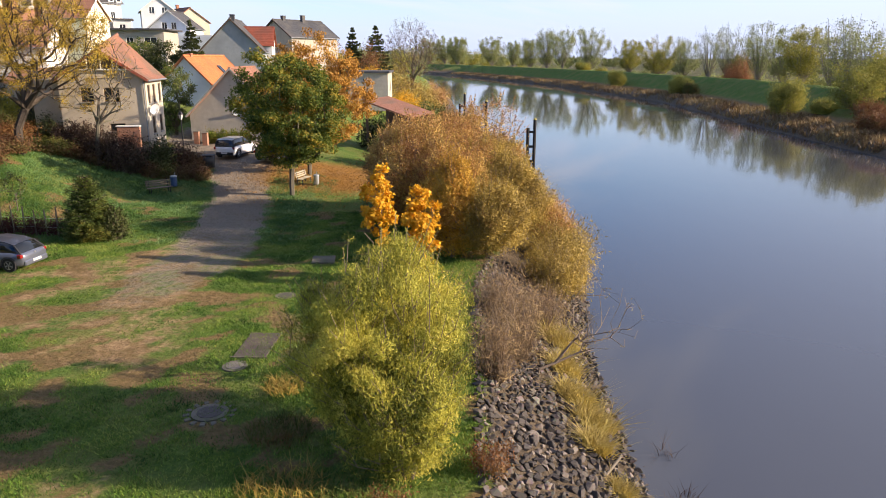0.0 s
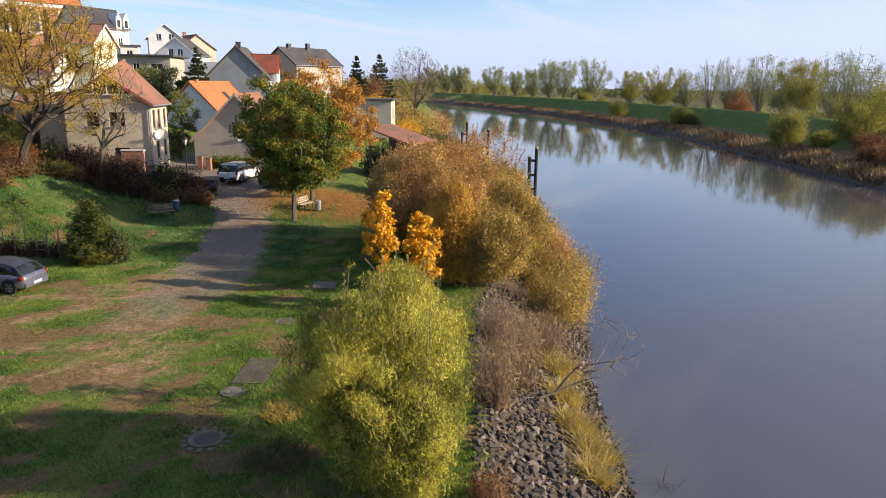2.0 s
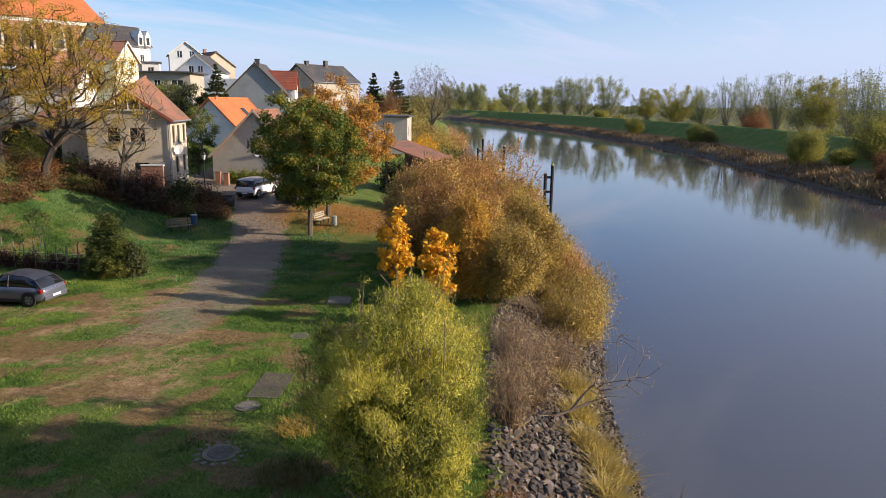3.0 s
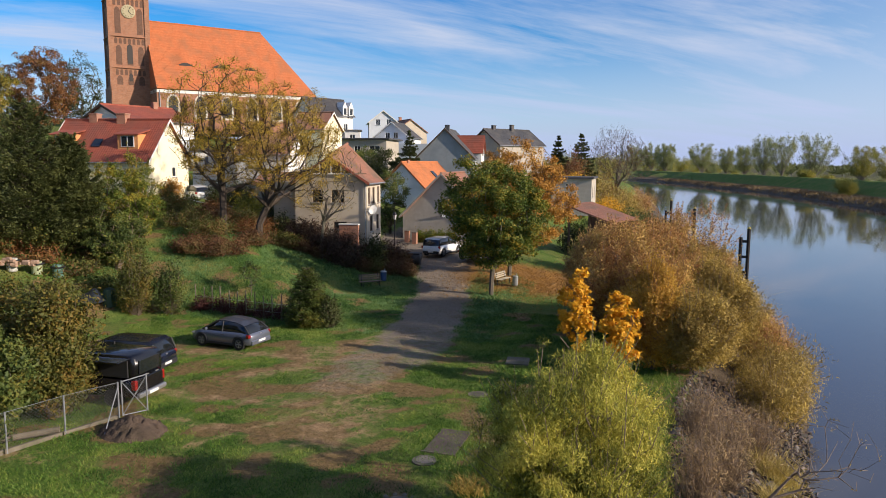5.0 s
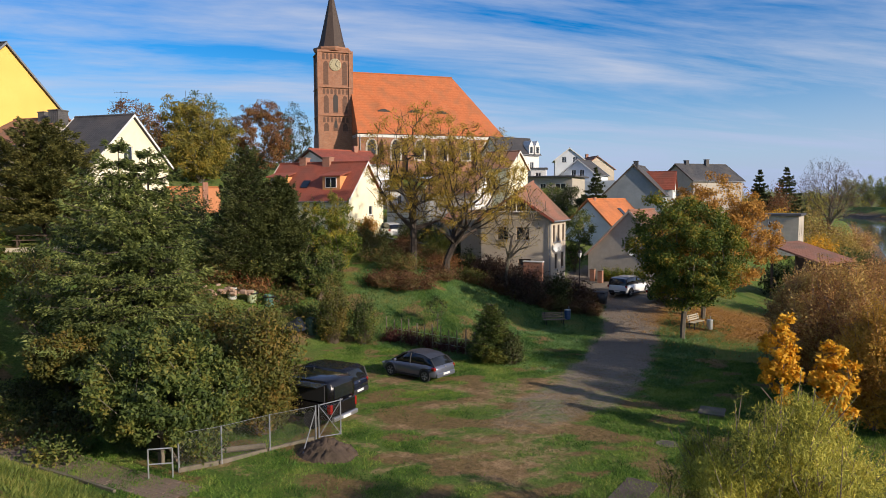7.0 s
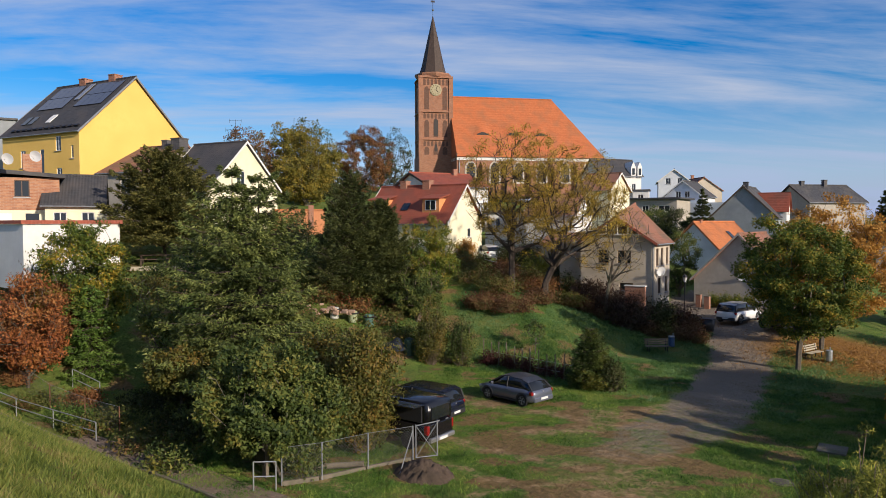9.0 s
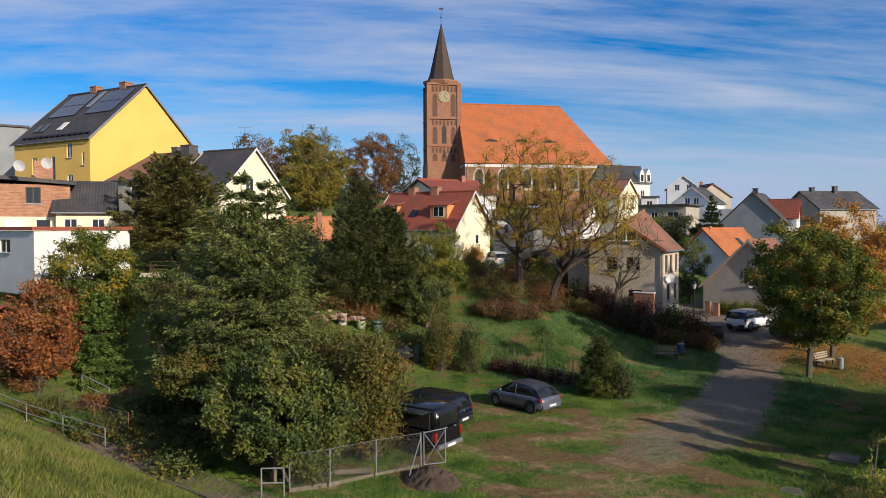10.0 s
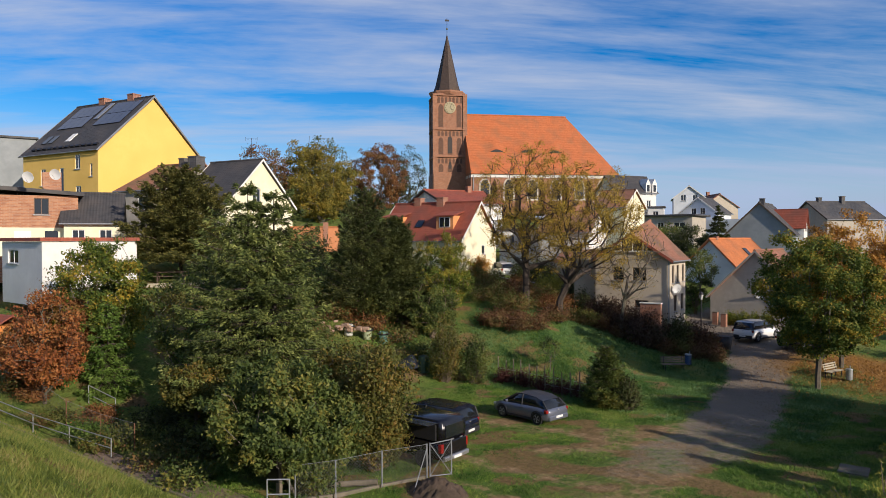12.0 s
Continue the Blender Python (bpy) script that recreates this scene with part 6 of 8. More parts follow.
# ---- hillside brush, hedges and trees round the houses ----
for x, y, h, r, s, m in ((-31.4, 46.0, 1.6, 2.2, 501, f_scrub), (-34.2, 46.5, 1.8, 2.4, 502, f_scrub), (-36.6, 48.5, 1.9, 2.4, 503, f_scrub), (-29.0, 44.0, 1.3, 1.9, 504, f_brush), (-31.0, 43.2, 1.1, 1.6, 505, f_brush), (-32.5, 51.5, 1.4, 2.2, 506, f_scrub), (-30.2, 49.5, 1.2, 2.0, 507, f_rust), (-28.6, 47.5, 1.0, 1.6, 508, f_brush), (-37.5, 44.5, 2.2, 2.2, 509, f_scrub), (-35.2, 52.0, 1.3, 1.5, 510, f_rust), (-27.6, 50.0, 0.9, 1.4, 511, f_scrub), (-33.2, 49.0, 1.3, 1.8, 512, f_brush)):
    shrub("hillside_scrub", at_ground(x, y), {f_scrub: "green-brown scrub on the slope", f_brush: "low brown brush on the slope", f_rust: "rust-red brush on the slope"}[m], m, h, r, r, s, leaves=4000, leaf=0.14, twigs=90, spread=0.24, group="scrub on the slope")
for k in range(9):
    f = k / 8
    x, y = -27.6 + 9.6 * f, 50.4 + 2.2 * f + 0.5 * math.sin(3.1 * f)
    shrub("hedge_plant", at_ground(x, y), "brown-green low hedge along the slope", f_brush if k % 3 else f_scrub, 1.15, 0.95, 0.8, 520 + k, leaves=2600, leaf=0.11, twigs=110, spread=0.18, category="hedge", group="low hedge")
for x, y, h, r, s, m in ((-27.2, 52.6, 2.6, 1.8, 531, f_purple), (-25.2, 52.2, 2.9, 1.7, 532, f_purple), (-23.1, 51.5, 3.1, 1.8, 533, f_purple), (-21.8, 53.8, 2.6, 1.6, 534, f_dark), (-20.4, 55.0, 2.3, 1.5, 535, f_purple), (-19.4, 54.4, 1.6, 1.2, 536, f_brush), (-29.4, 53.8, 2.3, 1.7, 537, f_dark), (-31.4, 55.2, 2.0, 1.7, 538, f_dark), (-22.4, 55.2, 2.4, 1.5, 539, f_dark)):
    shrub("ornamental_shrub", at_ground(x, y), {f_purple: "big dark purple-brown shrub below the house", f_dark: "dark green shrub below the house", f_brush: "brown shrub beside the lane"}[m], m, h, r, r * 0.85, s, leaves=5000, leaf=0.16, twigs=110, spread=0.24, group="shrubs below the beige house")
shrub("laurel_bush", at_ground(-33.6, 55.4), "yellow-green leafy laurel bush", f_willow, 2.6, 1.6, 1.4, 540, leaves=2600, leaf=0.28, aspect=0.4, twigs=120, spread=0.25)
broadleaf("walnut_tree", at_ground(-30.6, 46.6), "half-bare walnut with yellow leaves", f_walnut, 13.0, 4.6, 3.4, 551, wood=bark_dark, leaves=30000, leaf=0.115, aspect=0.5, nodes=620, thick=0.26, spread=0.36, hollow=0.3, fine=0.014, clumps=0.55)
broadleaf("walnut_tree", at_ground(-28.2, 47.6), "leaning half-bare walnut with ochre leaves", f_walnut, 12.4, 4.6, 3.2, 552, wood=bark_dark, leaves=30000, leaf=0.115, aspect=0.5, nodes=620, thick=0.26, spread=0.36, hollow=0.3, clumps=0.55, lean=(2.2, 0.6), fine=0.02)
broadleaf("bare_tree", at_ground(-24.8, 51.2), "small bare tree before the beige house", f_walnut, 9.4, 2.7, 3.2, 553, leaves=700, leaf=0.13, aspect=0.5, nodes=330, thick=0.14, spread=0.35, hollow=0.3, lean=(0.9, 0.0), fine=0.018)
for x, y, h, r, s, m, lab in ((-36.5, 57.8, 3.2, 1.4, 561, f_dark, "dark clipped evergreen beside the houses"), (-38.4, 57.4, 2.6, 1.2, 562, f_dark, "dark clipped evergreen beside the houses"), (-37.4, 60.2, 3.0, 1.5, 563, f_dark, "dark clipped evergreen beside the houses"), (-40.0, 53.2, 2.2, 0.8, 564, f_gold, "sparse golden shrub by the white gable")):
    shrub("garden_evergreen", at_ground(x, y), lab, m, h, r, r, s, leaves=4000, leaf=0.14, twigs=140, spread=0.2, group="evergreens by the houses")
broadleaf("lane_tree", at_ground(-25.4, 68.5), "dark green tree in the lane", f_apple, 6.8, 1.7, 0.8, 571, leaves=6000, leaf=0.18, nodes=160, spread=0.35)
conifer("spruce", (-31.6, 93.0, 6.4), "dark spruce between the roofs", f_dark, 7.6, 2.4, 572, layers=18, arms=12, needles=150, leaf=0.28)
broadleaf("dark_tree", (-36.0, 95.0, 6.2), "dark round tree on the hill", f_dark, 5.4, 2.6, 0.5, 573, leaves=5000, leaf=0.26, nodes=150, spread=0.5)
broadleaf("dark_tree", (-40.5, 98.0, 7.2), "olive round tree on the hill", f_apple, 4.4, 2.4, 0.5, 574, leaves=4000, leaf=0.26, nodes=150, spread=0.5)
for x, y, z, h, r, s, m, n, lab in ((-84.0, 72.0, 12.5, 12.5, 5.0, 581, f_goldgreen, 14000, "broad yellowing tree near the church"), (-90.0, 72.5, 13.2, 12.0, 4.5, 582, f_goldgreen, 9000, "leafy tree near the church"), (-88.5, 87.5, 13.6, 13.8, 4.4, 583, f_rust, 12000, "rusty brown tree near the church"), (-91.5, 99.0, 14.3, 13.2, 3.2, 584, f_dark, 2500, "dark nearly bare tree near the church"), (-94.0, 98.0, 14.5, 12.6, 3.0, 585, f_dark, 2000, "dark nearly bare tree near the church"), (-89.0, 64.0, 13.0, 11.8, 3.8, 586, f_rust, 3200, "half-bare brown tree near the church"), (-92.5, 79.0, 13.6, 14.5, 4.0, 587, f_apple, 3000, "half-bare grey-green tree near the church"), (-78.0, 66.0, 11.5, 8.0, 4.0, 588, f_goldgreen, 9000, "low yellow-green tree near the church")):
    broadleaf("churchyard_tree", (x, y, z), lab, m, h * 0.92, r * 1.1, 0.8, s, leaves=int(n * 1.5), leaf=0.27, aspect=0.7, nodes=300, thick=0.28, spread=0.55, fine=0.03, clumps=0.9, group="trees near the church")

# ---- down the river on the near side ----
broadleaf("bare_tree", at_ground(-6.0, 150), "tall bare riverside tree", f_rust, 15.5, 6.6, 4.0, 601, leaves=5000, leaf=0.16, nodes=1700, thick=0.34, spread=0.6, hollow=0.2, fine=0.022)
conifer("spruce", at_ground(-16.8, 139), "dark slim spruce behind roofs", f_dark, 9.8, 3.2, 602, layers=20, arms=12, needles=170, leaf=0.36)
conifer("spruce", at_ground(-12.2, 137), "dark broad spruce behind roofs", f_dark, 10.6, 4.0, 603, layers=20, arms=12, needles=190, leaf=0.36)
for x, y, h, r, s, m in ((-10.5, 104, 4.6, 2.6, 611, f_yellow), (-5.0, 112, 5.5, 3.0, 612, f_olive), (-3.0, 100, 3.5, 2.4, 613, f_apple), (-2.4, 88, 3.2, 2.4, 614, f_scrub), (-8.0, 120, 6.5, 3.4, 615, f_olive), (-2.0, 130, 5.0, 3.5, 616, f_orange), (-6.5, 71, 2.6, 1.6, 617, f_dark), (-4.5, 61.5, 2.8, 1.6, 618, f_apple), (-12.5, 128, 7.0, 3.0, 619, f_rust), (-20, 132, 7, 3.4, 620, f_olive), (-24, 140, 8, 3.5, 621, f_apple), (-1.5, 160, 5, 4, 622, f_orange), (0.5, 78, 2.8, 2.2, 623, f_apple), (-4.5, 96, 3.4, 2.6, 625, f_olive), (-6.5, 82, 2.6, 2.4, 626, f_apple), (-3.5, 122, 5.5, 3.6, 627, f_olive), (-7.0, 138, 6.0, 4.0, 628, f_rust), (-0.5, 106, 3.0, 2.6, 629, f_scrub), (-5.5, 105, 4.2, 2.8, 630, f_yellow), (-0.8, 67, 2.4, 1.8, 624, f_scrub)):
    shrub("riverside_bush", at_ground(x, y), {f_yellow: "bright yellow bush by the river", f_olive: "olive bush by the river", f_apple: "dull green bush by the river", f_scrub: "green-brown bush by the river", f_orange: "orange bush by the river", f_dark: "dark ivy bush by the river", f_rust: "rusty bush by the river"}[m], m, h, r, r, s, leaves=3000, leaf=0.24, twigs=70, spread=0.4, group="bushes down the river")

# ---- the far bank ----
rng = np.random.default_rng(5)
# the single trees behind the dike: distance along the river, height, spread, leaves, kind
FAR_TREES = ((640, 27, 9, 5200, 0), (596, 27, 11, 6000, 0), (566, 27, 8, 5200, 0), (500, 24, 12, 4200, 0), (462, 20, 6, 2600, 0), (434, 21, 8, 3200, 0), (408, 26, 7, 2600, 0), (386, 26, 8, 2000, 0),
             (354, 25, 10, 2200, 0), (314, 17.5, 7, 5600, 1), (283, 18.5, 10, 8200, 1), (262, 17, 6.5, 3000, 0), (243, 20, 5.5, 1100, 0), (230, 20, 7, 2400, 0), (213, 20, 6, 3000, 0),
             (200, 18, 6, 3400, 0), (188, 18, 7, 6400, 1), (173, 19.5, 4.2, 1000, 0), (165, 19.5, 5.4, 2000, 0), (155, 17, 5, 1000, 0))
for k, (y, tall, wide, leafy, kind) in enumerate(FAR_TREES):
    x = float(np.interp(y, BANK_Y, FAR_X)) + 33
    poplar_tree("poplar", at_ground(x, y), "tall half-bare poplar behind the dike" if leafy < 2100 else "tall olive-leaved poplar behind the dike", f_farolive if kind else f_far, tall + 0.6, wide * 1.1, 700 + k, leaves=int(leafy * 2.2), leaf=0.36 if y < 330 else 0.6, wood=bark_pale, group="poplars behind the dike", limbs_n=26 if leafy > 2000 else 22, bare=0.1)
for k in range(44):
    y = 140 + k * 13 + rng.uniform(-6, 6)
    x = np.interp(y, BANK_Y, FAR_X) + rng.uniform(60, 170)
    poplar_tree("poplar", at_ground(x, y), "distant hazy tree on the plain", f_far, rng.uniform(8, 13), rng.uniform(6, 9), 760 + k, leaves=1800, leaf=0.8, wood=bark_pale, group="trees on the plain", limbs_n=10, bare=0.1)
for x, y, h, r, s, m in ((63.0, 262, 6.0, 3.8, 801, f_farolive), (68.3, 208, 5.6, 3.6, 802, f_farolive), (70.0, 204, 3.0, 2.0, 803, f_scrub), (65.0, 136, 7.4, 3.7, 804, f_farolive), (71.5, 124, 9.4, 5.0, 805, f_farolive), (77.0, 126, 7.6, 4.0, 806, f_farolive), (92, 226, 10.5, 5.6, 807, f_farred), (68, 112, 3.0, 3.6, 808, f_rust), (63.5, 104, 2.2, 3.0, 809, f_rust), (66, 98, 2.4, 3.4, 811, f_rust), (69.5, 131, 2.2, 1.8, 812, f_farolive), (66, 340, 4.0, 3.6, 810, f_farolive)):
    shrub("bank_bush", at_ground(x, y), {f_farolive: "round yellow-green willow bush on the far bank", f_scrub: "small green bush on the far bank", f_farred: "rust-red bush behind the dike", f_rust: "low rust-brown brush on the far bank"}[m], m, h, r, r, s, leaves=13000, leaf=0.28, twigs=150, spread=0.5, group="bushes on the far bank")
for k in range(34):
    y = 150 + k * 14 + rng.uniform(-5, 5)
    x = np.interp(y, BANK_Y, FAR_X) + rng.uniform(36, 60)
    shrub("far_hedge", at_ground(x, y), "low hedgerow bush behind the dike", f_far if k % 3 else f_farolive, rng.uniform(2.5, 5.5), rng.uniform(3, 6), 6, 900 + k, leaves=1400, leaf=0.6, twigs=30, spread=0.8, category="hedge", group="hedgerow behind the dike")
for k in range(24):
    y = 330 + k * 20 + rng.uniform(-6, 6)
    x = np.interp(y, BANK_Y, BANK_X) - rng.uniform(2, 16)
    shrub("far_thicket", at_ground(x, y), "distant grey-green thicket along the river", f_far if k % 3 else f_farolive, rng.uniform(6, 14), rng.uniform(5, 8), 6, 830 + k, leaves=2600, leaf=0.7, twigs=30, spread=1.4, group="thickets at the river bend")
for k in range(16):
    y = 660 + k * 12 + rng.uniform(-6, 6)
    x = -60 + k * 9 + rng.uniform(-6, 6)
    shrub("far_thicket", (x, max(y, 720), -1.0), "distant grey-green thicket along the river", f_far if k % 2 else f_farolive, rng.uniform(12, 20), rng.uniform(9, 13), 10, 860 + k, leaves=2200, leaf=1.2, twigs=30, spread=2.2, group="thickets at the river bend")

# ---- vehicles ----
rubber = plain("tyre rubber", (0.02, 0.02, 0.02), 0.85)
alloy = plain("alloy rim", (0.5, 0.5, 0.52), 0.35, 0.8)
car_glass = plain("car glass", (0.012, 0.014, 0.016), 0.05, 0, 0.8)
plastic = plain("black plastic trim", (0.02, 0.02, 0.022), 0.6)
tail_red = plain("tail lamp red", (0.24, 0.01, 0.008), 0.2, 0, 0.6, 0.5)
plate_white = plain("blank number plate", (0.7, 0.7, 0.68), 0.5)


def loft(rings, cap=True):
    bm = bmesh.new()
    vs = [[bm.verts.new(p) for p in r] for r in rings]
    n = len(rings[0])
    for a, b in zip(vs, vs[1:]):
        for i in range(n):
            j = (i + 1) % n
            bm.faces.new((a[i], a[j], b[j], b[i]))
    if cap:
        bm.faces.new(vs[0][::-1]); bm.faces.new(vs[-1])
    bmesh.ops.recalc_face_normals(bm, faces=bm.faces[:])
    for f in bm.faces:
        f.smooth = True
    return bm


def ring(y, w, z0, z1, crown=0.05):
    """A rounded cross-section across the car at y."""
    half = [(w * 0.86, z0), (w * 0.97, z0 + 0.1), (w, z0 + (z1 - z0) * 0.55), (w * 0.96, z1 - 0.05), (w * 0.86, z1)]
    return [(x, y, z) for x, z in half] + [(0, y, z1 + crown)] + [(-x, y, z) for x, z in half[::-1]]


def car(label, place, turn, paint, L=4.05, W=1.76, H=1.46, style="hatch", name="car"):
    """A car whose nose points along local +y."""
    ob = thing(name, place, label, "car", turn=turn)
    h, w = L / 2, W / 2
    sh = H * 0.62
    body = [ring(-h, w * 0.84, 0.36, sh * 0.86, 0.0), ring(-h + 0.1, w * 0.95, 0.26, sh * 0.97, 0.0), ring(-h + 0.6, w, 0.22, sh, 0.02), ring(0.0, w, 0.2, sh * 0.98, 0.0),
            ring(h * 0.38, w, 0.2, sh * 0.96, 0.03), ring(h * 0.62, w * 0.99, 0.22, sh * 0.9, 0.05), ring(h - 0.16, w * 0.92, 0.24, sh * 0.76, 0.04), ring(h, w * 0.78, 0.32, sh * 0.58, 0.02)]
    bd = part("body", loft(body), paint, ob)
    # the glazed cabin and the roof skin on top of it
    if style == "hatch":
        st = [(-h + 0.12, 0.8, sh * 0.98, 0.02), (-h + 0.5, 0.8, H - 0.24, 0.03), (-h + 0.95, 0.8, H - 0.1, 0.04), (-0.15, 0.8, H - 0.04, 0.05), (h * 0.14, 0.8, H - 0.09, 0.05), (h * 0.58, 0.84, sh * 0.98, 0.03)]
    else:
        st = [(-h + 0.08, 0.86, sh * 1.0, 0.02), (-h + 0.22, 0.86, H - 0.14, 0.02), (-h + 0.5, 0.84, H - 0.04, 0.02), (0.2, 0.82, H - 0.02, 0.03), (h * 0.28, 0.82, H - 0.1, 0.03), (h * 0.58, 0.86, sh * 0.98, 0.03)]
    rings = []
    for y, k, top, crown in st:
        wb, wt = w * 0.9, w * k * 0.92
        zb = sh * 0.93
        rings.append([(wb, y, zb), (wb * 0.5 + wt * 0.5 + 0.03, y, (zb + top) / 2), (wt, y, top), (0, y, top + crown), (-wt, y, top), (-wb * 0.5 - wt * 0.5 - 0.03, y, (zb + top) / 2), (-wb, y, zb)])
    part("cabin_glass", loft(rings), car_glass, ob)
    roof = bmesh.new()
    cols = []
    for y, k, top, crown in st[1:5]:
        wt = w * k * 0.925
        cols.append([roof.verts.new((x * wt, y, top + 0.012 + crown * (1 - abs(x)))) for x in (-1, -0.5, 0, 0.5, 1)])
    for a, b in zip(cols, cols[1:]):
        for i in range(4):
            roof.faces.new((a[i], a[i + 1], b[i + 1], b[i]))
    bmesh.ops.solidify(roof, geom=roof.faces[:], thickness=0.02)
    part("roof_panel", roof, paint, ob)
    pillars = []
    for sx in (-1, 1):
        for (a, b) in ((st[0], st[1]), (st[4], st[5])):
            p = (sx * w * (0.9 if a is st[0] else a[1] * 0.93), a[0], sh * 0.95 if a is st[0] else a[2])
            q = (sx * w * (b[1] * 0.93 if a is st[0] else 0.9), b[0], b[2] if a is st[0] else sh * 0.97)
            pillars.append((p, q, 0.045))
        pillars.append(((sx * w * 0.915, 0.0 - 0.15, sh * 0.95), (sx * w * 0.765, -0.15, H - 0.06), 0.04))
    for p, q, r in pillars:
        part("pillar", rods((p, q, r), sides=6), plastic, ob)
    rw = 0.325 if H < 1.55 else 0.36
    for y in (-h + 0.72, h - 0.78):
        for sx in (-1, 1):
            bm = lathe([(rw * 0.62, -0.1), (rw, -0.1), (rw, 0.1), (rw * 0.62, 0.1)], 20)
            wheel = part("wheel", bm, rubber, ob)
            wheel.matrix_local = Matrix.Translation((sx * (w - 0.09), y, rw)) @ Matrix.Rotation(radians(90), 4, "Y")
            rim = bmesh.new()
            lathe([(rw * 0.63, 0.06), (rw * 0.66, 0.1), (rw * 0.56, 0.1), (rw * 0.5, 0.04)], 18, rim)
            for i in range(5):
                a = i * 6.2832 / 5
                rod(rim, (0, 0, 0.07), (math.cos(a) * rw * 0.6, math.sin(a) * rw * 0.6, 0.09), 0.035, sides=5)
            rim_ob = part("rim", rim, alloy, wheel)
            if sx < 0:
                rim_ob.matrix_local = Matrix.Rotation(radians(180), 4, "X")
            arch = bmesh.new()
            prev = None
            for i in range(9):
                a = math.pi * i / 8
                c = ((sx * (w + 0.004)), y + math.cos(a) * (rw + 0.05), rw + math.sin(a) * (rw + 0.05))
                if prev:
                    rod(arch, prev, c, 0.03, sides=4)
                prev = c
            part("wheel_arch", arch, plastic, ob)
    for sx in (-1, 1):
        part("tail_lamp", boxed(sx * w * 0.9 - 0.14, -h + 0.02, sh * 0.74, sx * w * 0.9 + 0.03, -h + 0.24, sh * 0.94, bevel=0.03), tail_red, ob)
        part("headlamp", boxed(sx * w * 0.72 - 0.16, h - 0.3, sh * 0.6, sx * w * 0.72 + 0.14, h - 0.04, sh * 0.74, bevel=0.03), alloy, ob)
        mirror = boxed(sx * (w + 0.09) - 0.1, h * 0.36, sh * 0.98, sx * (w + 0.09) + 0.08, h * 0.36 + 0.1, sh * 0.98 + 0.14, bevel=0.03)
        part("mirror", mirror, paint, ob)
        part("door_handle", boxed(sx * (w + 0.004) - 0.015, -0.35, sh * 0.82, sx * (w + 0.004) + 0.015, -0.17, sh * 0.85), paint, ob)
        part("sill_trim", boxed(sx * (w - 0.02) - 0.02, -h + 1.1, 0.19, sx * (w - 0.02) + 0.02, h - 1.15, 0.3), plastic, ob)
    part("rear_bumper", boxed(-w * 0.86, -h - 0.05, 0.28, w * 0.86, -h + 0.08, 0.52, bevel=0.04), paint if style == "hatch" else plastic, ob)
    part("number_plate", boxed(-0.26, -h - 0.075, 0.4, 0.26, -h - 0.052, 0.51), plate_white, ob)
    part("badge", boxed(-0.05, -h - 0.01, sh * 0.86, 0.05, -h + 0.03, sh * 0.92), alloy, ob)
    return ob


def on_ground(x, y, up=0.0):
    return (x, y, ground_at(x, y) + up)


paint_blue = plain("blue-grey metallic paint", (0.14, 0.155, 0.2), 0.3, 0.4, 0.5, 0.6)
paint_navy = plain("navy metallic paint", (0.012, 0.016, 0.035), 0.22, 0.3, 0.5, 0.8)
paint_black = plain("black paint", (0.008, 0.008, 0.01), 0.25, 0.2, 0.5, 0.6)
paint_white = plain("white car paint", (0.78, 0.78, 0.77), 0.25, 0, 0.5, 0.6)
car("blue-grey hatchback parked on the grass", on_ground(-20.5, 31.5), 82, paint_blue, 3.9, 1.72, 1.44)
car("navy estate car parked on the grass", on_ground(-22.8, 26.3), 95, paint_navy, 4.5, 1.82, 1.56, "suv")
car("white sport utility car parked by the lane", on_ground(-17.5, 60.7), -12, paint_white, 4.3, 1.84, 1.62, "suv")
car("dark car parked under the trees", on_ground(-13.9, 59.6), -14, paint_black, 4.3, 1.8, 1.5)
car("small white car on the hill street", on_ground(-41.0, 58.0, 0.05), 60, paint_white, 3.9, 1.7, 1.5)


